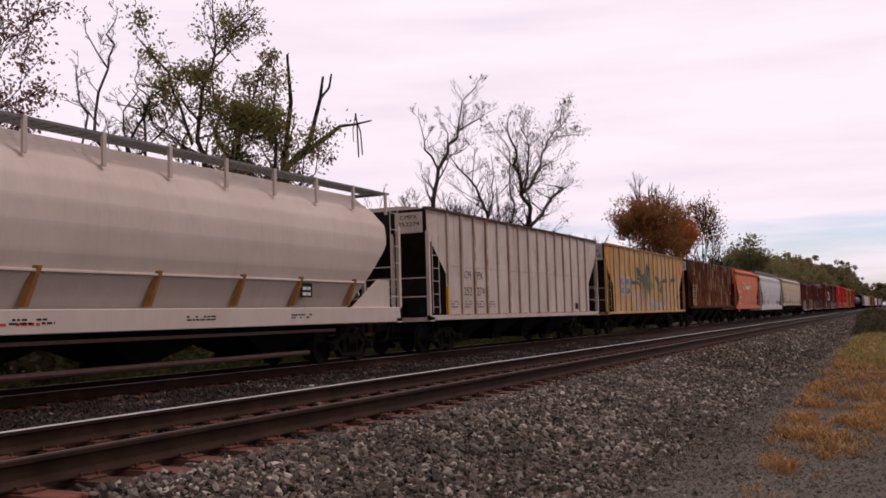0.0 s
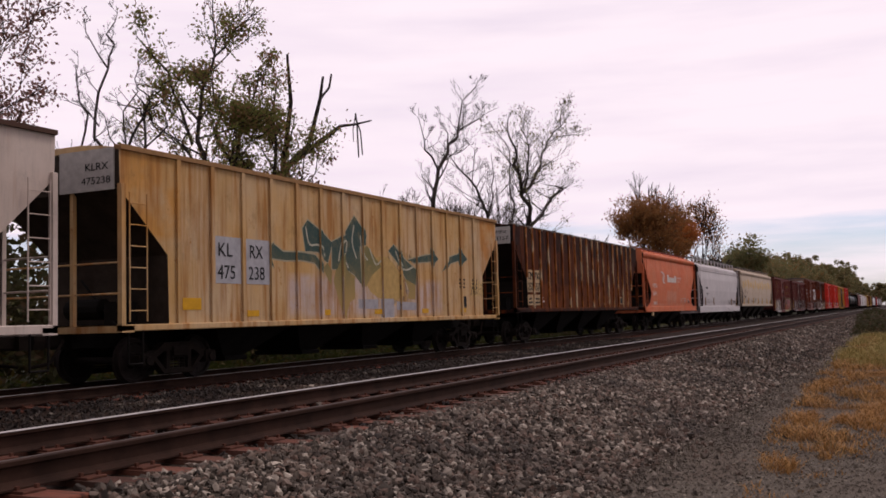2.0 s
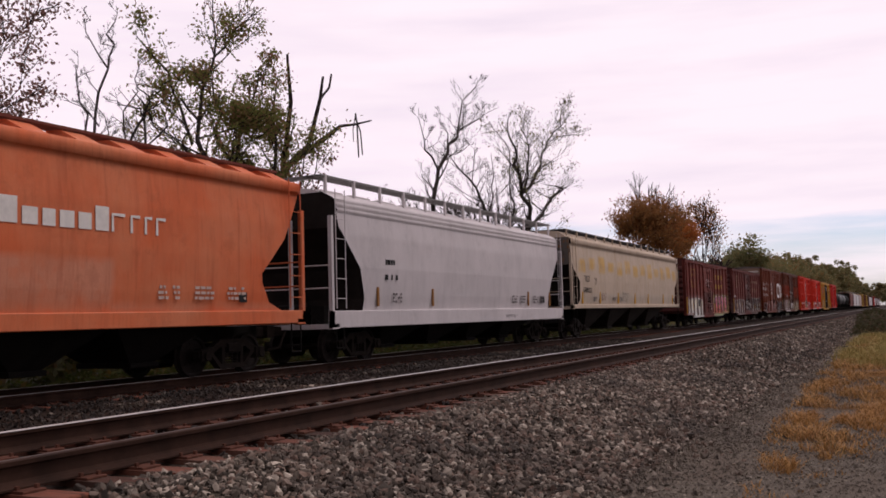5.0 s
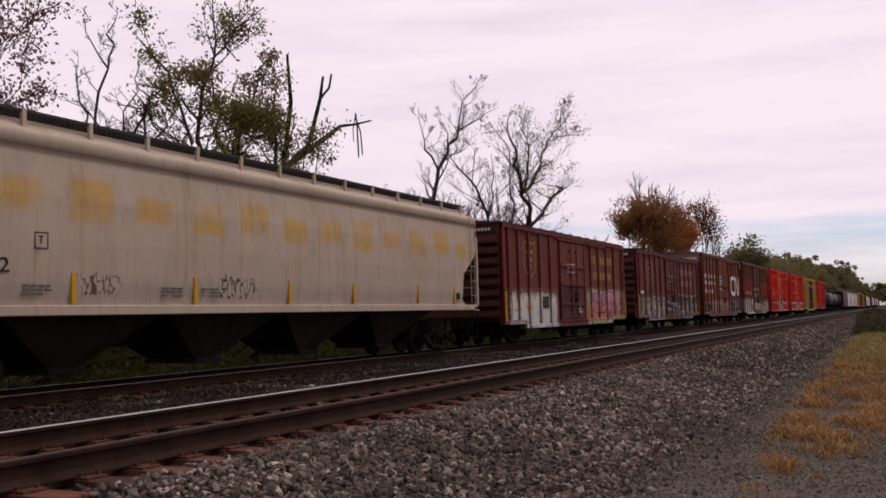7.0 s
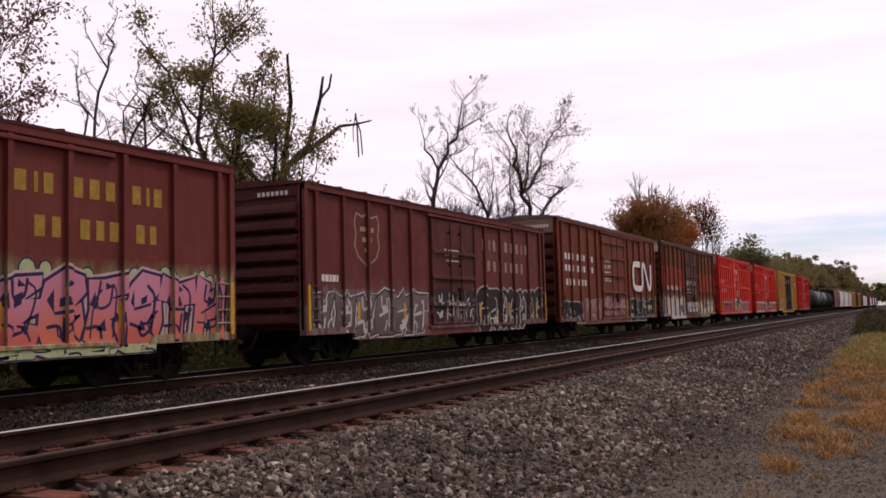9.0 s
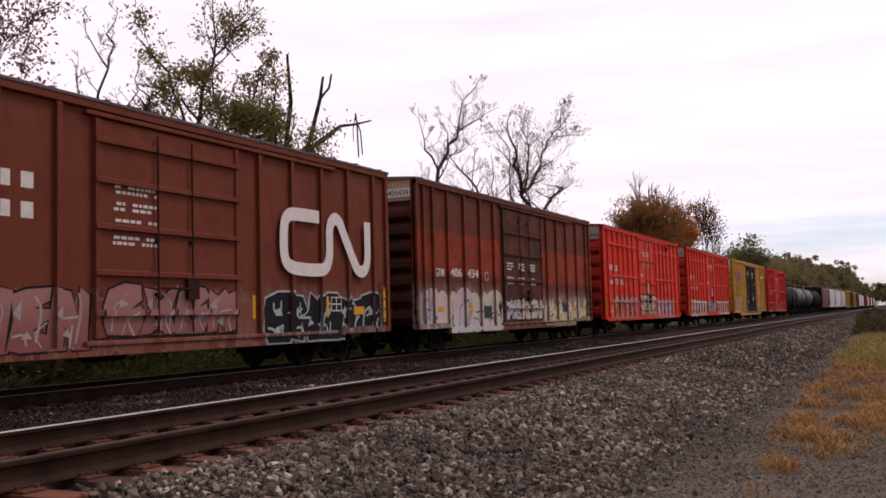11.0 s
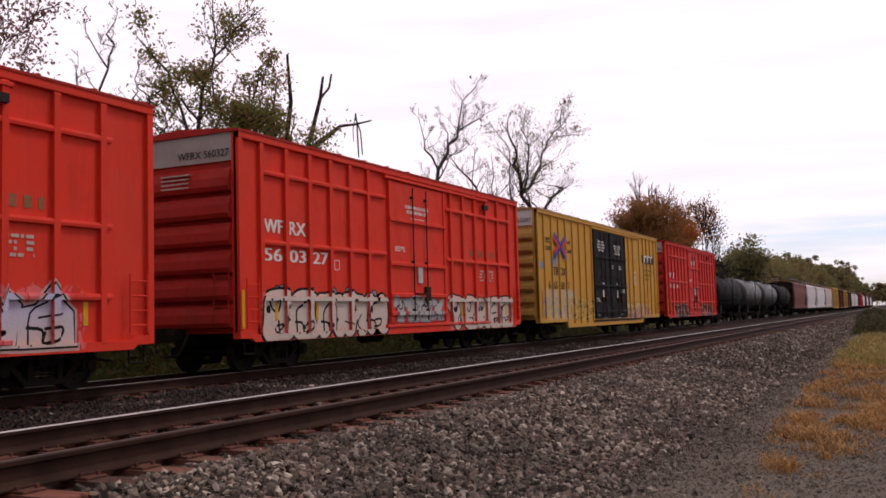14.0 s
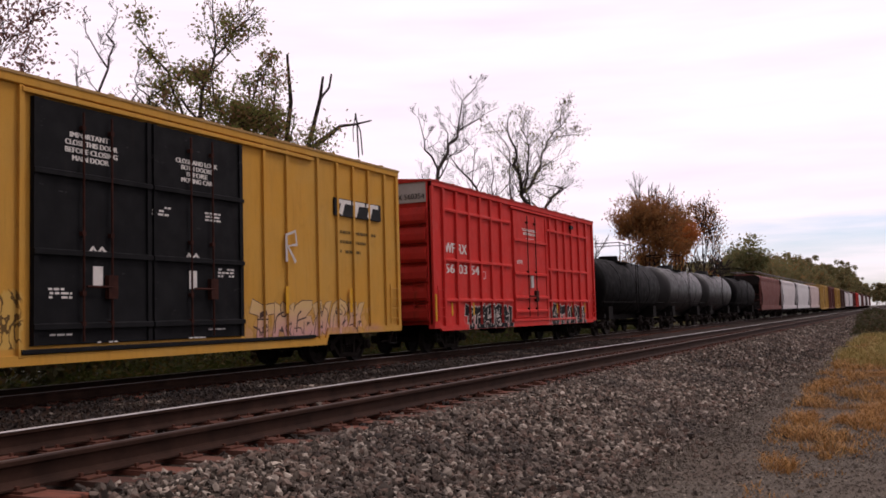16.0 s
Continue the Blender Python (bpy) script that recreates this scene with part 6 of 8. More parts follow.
part("placard_board", Geo().box(1.50, 1.53, 3.95, 4.65, 1.3, 1.75), plain("dark_board", (0.05, 0.05, 0.05)), c)
for k in range(3):
    bars(WHITE_INK, c, 8.3, 8.75, 1.1 + 0.13 * k, 1.2 + 0.13 * k, 1, 80 + k, x=1.553)
c = wc_car(154.1, 16.2, WC_GREY_TAGS, "maroon box car with grey and white sprayed tags", [0.53, 1.74, 2.94, 4.14, 5.29, 10.5, 11.85, 13.05, 14.5, 15.7], (6.5, 9.65), plain("tan_lettering", (0.42, 0.30, 0.20)), False)
bars(WHITE_INK, c, 0.75, 1.5, 2.0, 2.3, 1, 85, x=1.505)
SPRAY_DARK = plain("soot_spray", (0.04, 0.032, 0.032))
SPRAY_PALE = plain("pale_grey_spray", (0.60, 0.55, 0.52))
SPRAY_MID = fade_spray("brown_grey_spray", (0.16, 0.12, 0.115), (0.10, 0.075, 0.075), 0.8, 1.6, (0.30, 0.24, 0.22), 0.5)
fat_tag(c, 0.3, 6.2, 0.66, 1.72, 6, [SPRAY_MID, SPRAY_DARK, SPRAY_MID], SPRAY_DARK, 7, line=SPRAY_PALE, edge=SPRAY_PALE, lines=4, holes=1, line_w=0.075, rim=0.05, label="grey and black sprayed shapes with pale edges")
fat_tag(c, 9.9, 16.0, 0.66, 1.85, 7, [SPRAY_DARK], SPRAY_DARK, 8, "round", line=plain("chalk_spray", (0.56, 0.52, 0.47)), edge=plain("chalk_spray", (0.56, 0.52, 0.47)), lines=6, holes=0, line_w=0.055, rim=0.04, label="looping white sprayed lines on black")
fat_tag(c, 6.7, 9.5, 0.95, 1.85, 4, [SPRAY_DARK, SPRAY_MID], SPRAY_DARK, 9, line=SPRAY_PALE, lines=4, holes=1, line_w=0.05, rim=0.02, door=True)

# a brown car with a bold white emblem
c = boxcar("brown box car with a large white looped emblem and dark tags", 171.9, 16.35, 4.96, CN_PAINT, [0.55, 1.75, 2.95, 4.15, 5.35, 10.75, 11.95, 13.15, 14.35, 15.6], (6.1, 10.0),
           BROWN_END, ROOF_DULL, mat_band=plain("brown_grey_band", (0.30, 0.19, 0.14)), low=0.58, ribs=7, door_belts=(1.3, 2.0, 2.8, 3.6, 4.3))
LOOP = [(12.98, 3.5), (12.3, 3.5), (11.85, 3.48), (11.64, 3.36), (11.56, 3.1), (11.56, 2.6), (11.66, 2.38), (11.9, 2.28), (12.3, 2.25), (12.8, 2.25), (13.15, 2.28), (13.33, 2.42), (13.42, 2.7), (13.42, 3.1), (13.48, 3.38), (13.68, 3.52), (13.9, 3.42), (14.08, 3.15), (14.5, 2.55), (14.7, 2.32), (14.95, 2.28), (15.14, 2.45), (15.2, 2.8), (15.2, 3.55)]
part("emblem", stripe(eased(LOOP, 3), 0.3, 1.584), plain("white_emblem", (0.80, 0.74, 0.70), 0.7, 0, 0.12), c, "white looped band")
for row, (y0, ws) in enumerate(((1.0, (0.3,) * 8), (1.0, (0.3,) * 8), (1.1, (0.3,) * 6))):
    block_row(c, WHITE_INK, y0, 3.3 - 0.48 * row - (0.1 if row == 2 else 0), 0.26, ws, 0.14, 1.506, (2, 5))
for k in range(4):
    bars(WHITE_INK, c, 6.5, 7.6, 2.5 + 0.3 * k, 2.7 + 0.3 * k, 2, 90 + k, x=1.553)
tape(c, (10.5, 13.35), 1.15, 1.65, 0.1, 1.508)
tape(c, (15.95,), 1.0, 1.9, 0.12, 1.59)
part("reflector_patch", Geo().box(1.5, 1.51, 14.6, 15.1, 1.2, 1.4), YELLOW_TAPE, c)
part("data_panel", Geo().box(1.5, 1.512, 13.55, 14.0, 1.3, 1.62), BLACK_INK, c)
for pts in (((13.55, 1.3), (14.0, 1.3), (14.0, 1.62), (13.55, 1.62), (13.55, 1.3)), ((13.55, 1.46), (14.0, 1.46)), ((13.78, 1.3), (13.78, 1.62))):
    part("marking", stripe(pts, 0.03, 1.516), WHITE_INK, c)
eb = Geo()
for k in range(8):
    eb.box(0.2 + 0.13 * k, 0.29 + 0.13 * k, -0.01, 0.006, 4.55, 4.68)
part("marking", eb, WHITE_INK, c)

SILVER, SOOT = plain("silver_spray", (0.44, 0.49, 0.50)), plain("black_spray", (0.014, 0.014, 0.016))
fat_tag(c, 10.9, 15.9, 0.66, 1.62, 5, [SOOT], SOOT, 9, line=SILVER, edge=SILVER, lines=4, holes=2, line_w=0.045, rim=0.05, label="black sprayed shapes with silver edges")
DULL_PINK = fade_spray("dull_pink_spray", (0.36, 0.17, 0.15), (0.24, 0.08, 0.07), 0.8, 1.6)
fat_tag(c, 3.6, 6.0, 0.7, 1.7, 3, [DULL_PINK], SOOT, 10, line=plain("ash_spray", (0.42, 0.37, 0.35)), lines=3, label="dull pink sprayed shapes")
fat_tag(c, 6.3, 9.9, 0.9, 1.75, 4, [DULL_PINK], SOOT, 11, line=plain("ash_spray", (0.42, 0.37, 0.35)), lines=3, door=True)
fat_tag(c, 0.3, 3.2, 0.7, 1.5, 3, [SOOT], SOOT, 12, line=SILVER, edge=SILVER, lines=4, holes=1)

# a two-tone brown car
c = boxcar("two-tone brown box car with pastel sprayed tags", 189.9, 16.5, 5.05, GTW_PAINT, [0.5, 1.1, 2.1, 3.3, 4.53, 5.69, 10.95, 12.1, 13.3, 14.6, 15.9], (6.45, 10.3),
           BROWN_END, ROOF_DULL, mat_band=plain("tan_band", (0.48, 0.33, 0.20), 0.7, 0, 0.2, 1.5), low=0.57, ribs=7, door_belts=(1.35, 2.3, 3.2, 3.95))
lettering("GTW", WHITE_INK, c, 1.25, 1.85, 2.28, 2.52, 1.507, bold=0.012)
lettering("406", WHITE_INK, c, 2.3, 3.08, 2.30, 2.56, 1.507, bold=0.012)
lettering("434", WHITE_INK, c, 3.52, 4.36, 2.30, 2.56, 1.507, bold=0.012)
part("number_plate", Geo().box(0.02, 1.38, -0.012, -0.004, 4.53, 4.79), WHITE_INK, c, "white number plate")
end_lettering("GTW 406434", BLACK_INK, c, 0.1, 1.33, 4.58, 4.74, -0.014)
for pts in (((4.95, 2.25), (5.2, 2.25), (5.2, 2.5), (4.95, 2.5), (4.95, 2.25)),):
    part("marking", stripe(pts, 0.025, 1.507), WHITE_INK, c)
for k in range(6):
    bars(WHITE_INK, c, 6.75 + (k % 3) * 1.1, 7.35 + (k % 3) * 1.1, 2.65 - 0.5 * (k // 3), 2.95 - 0.5 * (k // 3), 3, 100 + k, x=1.553)
for y in (1.3, 3.45, 9.0, 11.6, 14.0, 15.3):
    part("reflector_patch", Geo().box(1.5, 1.51, y, y + 0.45, 1.22, 1.38), YELLOW_TAPE, c)
part("placard_board", Geo().box(1.50, 1.52, 4.7, 5.4, 1.0, 1.4), plain("dark_board", (0.05, 0.05, 0.05)), c)
part("placard_board", Geo().box(1.50, 1.52, 12.7, 13.2, 1.15, 1.5), plain("dark_board", (0.05, 0.05, 0.05)), c)

UMBER = plain("umber_spray", (0.045, 0.035, 0.035))
LILAC, PALE_LIME, BONE = (fade_spray(n_, a_, b_, 0.8, 1.7, (0.42, 0.30, 0.24), 0.45) for n_, a_, b_ in (("lilac_spray", (0.56, 0.42, 0.46), (0.54, 0.53, 0.58)), ("pale_green_spray", (0.54, 0.50, 0.36), (0.56, 0.50, 0.50)), ("bone_white_spray", (0.60, 0.46, 0.42), (0.60, 0.55, 0.50))))
fat_tag(c, 0.2, 6.2, 0.64, 1.74, 5, [LILAC, PALE_LIME, BONE], BONE, 12, "round", line=UMBER, edge=plain("smoke_spray", (0.20, 0.13, 0.11)), lines=3, holes=1, line_w=0.035, rim=0.06, label="pastel rounded sprayed shapes with dark lines")
fat_tag(c, 6.6, 10.2, 0.92, 1.6, 4, [BONE, plain("pale_blue_white_spray", (0.50, 0.53, 0.55))], UMBER, 14, line=UMBER, lines=3, holes=1, door=True, label="pale sprayed shapes")
fat_tag(c, 10.6, 16.25, 0.68, 1.62, 5, [fade_spray("cream_yellow_spray", (0.60, 0.56, 0.46), (0.54, 0.50, 0.20), 0.7, 1.2, (0.40, 0.26, 0.18), 0.4)], UMBER, 13, "peak", edge=plain("dirty_cream_spray", (0.48, 0.40, 0.33)), lines=5, holes=1, line_w=0.035, rim=0.035, label="cream sprayed shapes with pointed tops")


# bright red cars with belts and posts
def red_car(s0, L, paint, label, number):
    posts = [0.8, 1.72, 2.65, 3.55, 4.45, 5.35, 10.3, 11.2, 12.1, 13.0, 14.0, 15.0]
    belts = [(0.8, 6.25, (1.58, 2.80, 4.32)), (9.95, 15.2, (1.58, 2.80, 4.32))]
    c = boxcar(label, s0, L, 5.1, paint, posts, (6.4, 9.85), RED_END, RED_END, mat_band=GREY_BAND, low=0.66, ribs=6, belts=belts, door_belts=(1.2, 1.7, 2.55, 3.75), post_w=0.13, steps=(0.4, 0.4), rib_h=0.46)
    lettering("WF", WHITE_INK, c, 0.92, 1.6, 3.02, 3.32, 1.507, bold=0.016)
    lettering("RX", WHITE_INK, c, 1.85, 2.5, 3.02, 3.32, 1.507, bold=0.016)
    for k, tx in enumerate((number[:2], number[2:4], number[4:])):
        lettering(tx, WHITE_INK, c, 0.92 + 0.94 * k, 1.55 + 0.94 * k, 2.4, 2.68, 1.507, bold=0.016)
    end_lettering("WFRX " + number, BLACK_INK, c, -0.05, 1.33, 4.58, 4.74, -0.005)
    lettering("CLOSE AND LOCK DOORS", WHITE_INK, c, 7.35, 8.75, 4.12, 4.21, 1.553, bold=0.008)
    lettering("BEFORE MOVING CAR", WHITE_INK, c, 7.45, 8.65, 3.98, 4.07, 1.553, bold=0.008)
    bars(WHITE_INK, c, 7.6, 8.5, 3.84, 3.88, 1, 110, x=1.553, fill=1.0)
    bars(WHITE_INK, c, 6.7, 7.3, 2.9, 3.05, 3, 112, x=1.553)
    for pts in (((3.75, 2.3), (3.97, 2.3), (3.97, 2.52), (3.75, 2.52), (3.75, 2.3)),):
        part("marking", stripe(pts, 0.02, 1.507), WHITE_INK, c)
    part("tag_board", Geo().box(1.5, 1.6, 8.0, 8.25, 2.05, 2.5), plain("pale_board", (0.55, 0.52, 0.5)), c, "small pale notice board")
    for y in (1.3, 2.9, 4.55, 11.0, 12.9, 14.6):
        part("reflector_patch", Geo().box(1.5, 1.51, y, y + 0.1, 1.1, 1.5), YELLOW_TAPE, c)
    if number != "560354":              # a faint old name, worn to blocks
        block_row(c, plain("olive_block", (0.30, 0.13, 0.06)), 11.75, 2.98, 0.2, (0.26, 0.2, 0.14, 0.2, 0.1, 0.2, 0.2, 0.14), 0.09, 1.508)
        bars(plain("pale_ink", (0.55, 0.42, 0.36)), c, 12.4, 13.6, 2.2, 2.6, 4, 118, x=1.508)
    part("roof_bracket", Geo().box(1.58, 1.66, 12.65, 13.0, 4.55, 4.7), plain("dark_bracket", (0.03, 0.02, 0.02)), c)
    eb = Geo()
    for k in range(4):
        eb.box(-0.4, 0.35, -0.14, -0.05, 3.95 + 0.09 * k, 3.98 + 0.09 * k)
    part("marking", eb, plain("pale_ink", (0.55, 0.42, 0.36)), c)
    part("reflector_strip", Geo().box(1.55, 1.60, 0.03, 0.12, 0.95, 1.75), YELLOW_TAPE, c)
    return c


c = red_car(208.5, 16.2, RED_1, "bright red box car with mixed sprayed tags", "560343")
part("reflector_patch", Geo().box(1.5, 1.512, 0.95, 1.55, 1.05, 1.2), YELLOW_TAPE, c)
for k, (y, z) in enumerate(((7.45, 3.45), (8.4, 3.45))):
    part("sprayed_tag", stripe([(y, z), (y + 0.12, z + 0.25), (y + 0.2, z - 0.05), (y + 0.3, z + 0.22), (y + 0.42, z - 0.08), (y + 0.55, z + 0.18)], 0.05, 1.556), WHITE_INK, c, "white scrawl")
BLACK_SPRAY, BONE_SPRAY = plain("black_spray", (0.012, 0.011, 0.012)), plain("bone_spray", (0.60, 0.54, 0.47))
BONE_TAG = fade_spray("bone_to_grey_spray", (0.60, 0.53, 0.46), (0.56, 0.47, 0.40), 0.7, 1.6, (0.40, 0.16, 0.12), 0.35)
fat_tag(c, 1.4, 5.9, 0.74, 1.8, 5, [fade_spray("rose_bone_spray", (0.50, 0.30, 0.26), (0.56, 0.20, 0.15), 0.8, 1.6, (0.58, 0.05, 0.03), 0.6)], plain("maroon_spray", (0.09, 0.04, 0.04)), 15, lines=4, label="worn rose sprayed shapes")
STRAW = fade_spray("straw_spray", (0.56, 0.46, 0.36), (0.58, 0.44, 0.24), 0.8, 1.5, (0.25, 0.06, 0.04), 0.4)
fat_tag(c, 6.5, 9.8, 0.98, 1.85, 4, [STRAW], BLACK_SPRAY, 16, "round", lines=3, holes=2, line_w=0.06, rim=0.07, door=True, label="straw-coloured sprayed shapes with black edges")
fat_tag(c, 10.1, 14.4, 0.74, 1.72, 4, [fade_spray("lavender_spray", (0.46, 0.46, 0.60), (0.58, 0.47, 0.42), 0.8, 1.5, (0.40, 0.16, 0.14), 0.3)], BLACK_SPRAY, 17, "peak", lines=4, holes=1, line_w=0.045, rim=0.04, edge=plain("pale_rose_spray", (0.58, 0.36, 0.33)), label="lavender sprayed shapes with black edges")
c = red_car(227.2, 15.85, RED_2, "bright red box car with white bubble-letter tags", "560327")
STEEL_BLUE = plain("steel_blue_spray", (0.24, 0.29, 0.33))
fat_tag(c, 0.8, 6.2, 0.72, 1.66, 5, [BONE_TAG], BLACK_SPRAY, 18, "round", lines=3, holes=2, line_w=0.05, rim=0.06, bubbles=STEEL_BLUE, label="bone-white sprayed shapes with black edges")
fat_tag(c, 10.1, 15.1, 0.72, 1.62, 5, [BONE_TAG], BLACK_SPRAY, 19, "round", lines=3, holes=2, line_w=0.045, rim=0.05, label="bone-white sprayed shapes with black edges")
fat_tag(c, 6.6, 9.6, 0.98, 1.6, 4, [plain("pale_steel_spray", (0.46, 0.46, 0.45))], STEEL_BLUE, 20, line=BLACK_SPRAY, lines=3, holes=1, door=True, label="pale grey sprayed shapes")

# a yellow car with a black double door
c = boxcar("yellow box car with a black double door", 245.1, 19.25, 5.08, YELLOW, [0.75, 1.62, 2.48, 3.36, 4.25, 5.15, 6.03, 6.9, 13.2, 14.05, 15.3, 16.15, 16.9, 17.65, 18.5], (7.1, 12.4),
           YELLOW_END, plain("tan_roof_edge", (0.42, 0.26, 0.10)), BLACK_DOOR, mat_band=WHITE_BAND, low=0.50, ribs=7, door_belts=(1.1, 2.3, 3.6), double=True, post_w=0.09, steps=(3.2, 3.6), proud=0.06)
lettering("next", BLACK_INK, c, 0.87, 1.5, 3.84, 4.1, 1.527, slant=0.04)
lettering("load", BLACK_INK, c, 0.87, 1.5, 3.55, 3.8, 1.527, slant=0.04)
lettering("any", BLACK_INK, c, 3.5, 3.98, 3.83, 4.06, 1.527, slant=0.04)
lettering("road", BLACK_INK, c, 3.45, 4.08, 3.55, 3.78, 1.527, slant=0.04)
lettering("TB", BLACK_INK, c, 1.72, 2.35, 2.6, 2.92, 1.527, slant=0.08, bold=0.015)
lettering("OX", BLACK_INK, c, 2.58, 3.26, 2.6, 2.92, 1.527, slant=0.08, bold=0.015)
for tx, y0, y1 in (("6", 1.18, 1.38), ("65", 1.75, 2.2), ("50", 2.62, 3.06), ("7", 3.5, 3.7)):
    lettering(tx, BLACK_INK, c, y0, y1, 2.05, 2.35, 1.527, bold=0.012)
end_lettering("TBOX 665507", BLACK_INK, c, -0.1, 1.33, 4.58, 4.74, -0.005)
BLUE_INK, RED_INK = plain("blue_emblem", (0.05, 0.07, 0.36)), plain("red_emblem", (0.62, 0.06, 0.05))
for pts, m in ((((1.85, 4.25), (2.55, 3.85), (2.55, 3.7), (1.85, 3.3)), BLUE_INK), (((3.25, 4.2), (2.7, 3.87), (2.62, 3.78), (2.7, 3.66), (3.25, 3.28)), BLUE_INK),
               (((1.82, 4.08), (2.35, 3.78), (1.82, 3.5)), RED_INK), (((3.28, 4.02), (2.85, 3.77), (3.28, 3.48)), RED_INK)):
    part("emblem", stripe(pts, 0.14 if m is BLUE_INK else 0.22, 1.586 if m is BLUE_INK else 1.583), m, c, "painted crossing band")
for tx, y0, y1, z in (("IMPORTANT", 7.85, 8.7, 4.24), ("CLOSE THIS DOOR", 7.75, 8.9, 4.11), ("BEFORE CLOSING", 7.75, 8.9, 3.98), ("MAIN DOOR", 7.9, 8.7, 3.85), ("CLOSE AND LOCK", 10.4, 11.6, 4.16), ("BOTH DOORS", 10.55, 11.45, 4.04), ("BEFORE", 10.7, 11.3, 3.92), ("MOVING CAR", 10.55, 11.45, 3.8)):
    lettering(tx, WHITE_INK, c, y0, y1, z, z + 0.09, 1.572 if y0 < 9 else 1.573, bold=0.008)
for k, (y, z) in enumerate(((7.4, 1.55), (9.75, 3.1), (11.2, 3.1), (11.6, 2.0), (7.4, 0.95), (8.4, 0.8), (10.7, 0.8), (11.3, 0.95))):
    bars(WHITE_INK, c, y, y + 0.5, z, z + 0.2 if z > 1.2 else z + 0.05, 3 if z > 1.2 else 1, 120 + k, x=1.574)
for y in (8.35, 10.75):
    part("door_notice", Geo().box(1.57, 1.576, y, y + 0.22, 1.75, 2.1), WHITE_INK, c, "white notice")
    part("door_notice", stripe([(y - 0.1, 2.3), (y, 2.42), (y + 0.1, 2.32), (y + 0.2, 2.42), (y + 0.32, 2.3)], 0.06, 1.577), WHITE_INK, c)
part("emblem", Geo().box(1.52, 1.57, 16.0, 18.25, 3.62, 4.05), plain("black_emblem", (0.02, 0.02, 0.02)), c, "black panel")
for k in range(3):
    a = 16.15 + 0.68 * k
    part("emblem", stripe([(a, 3.98), (a + 0.6, 3.98)] , 0.1, 1.576), WHITE_INK, c, "white block")
    part("emblem", stripe([(a + 0.25, 3.98), (a + 0.1, 3.66)], 0.16, 1.577), WHITE_INK, c, "white block")
for k, tx in enumerate((1.4, 1.0, 0.8)):
    bars(plain("olive_ink", (0.16, 0.10, 0.03)), c, 16.2, 16.2 + tx * 1.3, 3.2 - 0.24 * k, 3.33 - 0.24 * k, 1, 130 + k, x=1.527)
part("reflector_patch", Geo().box(1.52, 1.53, 0.85, 1.35, 0.78, 0.98), YELLOW_TAPE, c)
tape(c, (2.4, 6.2, 13.9, 16.6), 1.25, 1.85, 0.12, 1.585)
part("sprayed_tag", stripe([(13.95, 2.4), (13.95, 3.0), (14.3, 3.1), (14.35, 2.8), (14.0, 2.75), (14.3, 2.4)], 0.08, 1.586), plain("white_spray", (0.6, 0.55, 0.52)), c, "white scrawl")
fat_tag(c, 12.7, 17.3, 0.72, 1.5, 6, [fade_spray("peach_pink_spray", (0.60, 0.40, 0.18), (0.56, 0.30, 0.28), 0.8, 1.4, (0.58, 0.34, 0.10), 0.4)], plain("dusky_spray", (0.10, 0.06, 0.05)), 26, lines=4, holes=1, line_w=0.03, rim=0.02, label="peach and pink sprayed shapes")
BLUE_SPRAY = plain("pale_blue_spray", (0.22, 0.30, 0.42))
spray(c, [rounded([(1.5, 2.95), (1.9, 2.9), (2.3, 3.1), (2.25, 3.35), (1.8, 3.4), (1.5, 3.25)]), rounded([(0.15, 2.8), (0.7, 2.75), (0.75, 3.1), (0.2, 3.15)])], BLUE_SPRAY, 1, label="pale blue blot of spray")

c = red_car(266.4, 16.05, RED_3, "bright red box car with small grey tags", "560354")
CHALK = plain("chalky_spray", (0.50, 0.44, 0.40))
fat_tag(c, 2.3, 6.1, 0.68, 1.36, 5, [BLACK_SPRAY], BLACK_SPRAY, 24, line=CHALK, edge=CHALK, lines=4, holes=0, line_w=0.05, rim=0.03, label="black sprayed shapes with chalky lines")
fat_tag(c, 10.2, 14.6, 0.68, 1.36, 5, [BLACK_SPRAY], BLACK_SPRAY, 25, line=CHALK, edge=CHALK, lines=5, holes=0, line_w=0.05, rim=0.03, label="black sprayed shapes with chalky lines")

# ---- the rest of the train ----
TANK_BLACK = car_paint("black_tank_paint", (0.004, 0.004, 0.004), (0.006, 0.0055, 0.0055), 0.05, 0.1, grime=0.2, rough=0.55, spec=0.06)
TANK_GREY = car_paint("dark_grey_tank_paint", (0.022, 0.021, 0.021), (0.03, 0.028, 0.027), 0.05, 0.1, grime=0.2, rough=0.34, spec=0.3)
for s, L, m in ((283.9, 12.6, TANK_BLACK), (297.6, 11.4, TANK_GREY), (310.1, 11.2, TANK_GREY), (322.5, 12.2, TANK_BLACK)):
    tank_car("black tank car with a railed dome platform" if m is TANK_BLACK else "dark grey tank car with a railed dome platform", s, L, m)
MAROON_HOP = car_paint("maroon_hopper_paint", (0.15, 0.045, 0.035), (0.17, 0.06, 0.05), 0.15, 0.25)
WHITE_HOP = car_paint("white_hopper_paint", (0.66, 0.64, 0.64), (0.58, 0.56, 0.56), 0.05, 0.1)
PINK_HOP = car_paint("pinkish_hopper_paint", (0.58, 0.46, 0.43), (0.50, 0.40, 0.38), 0.1, 0.2)
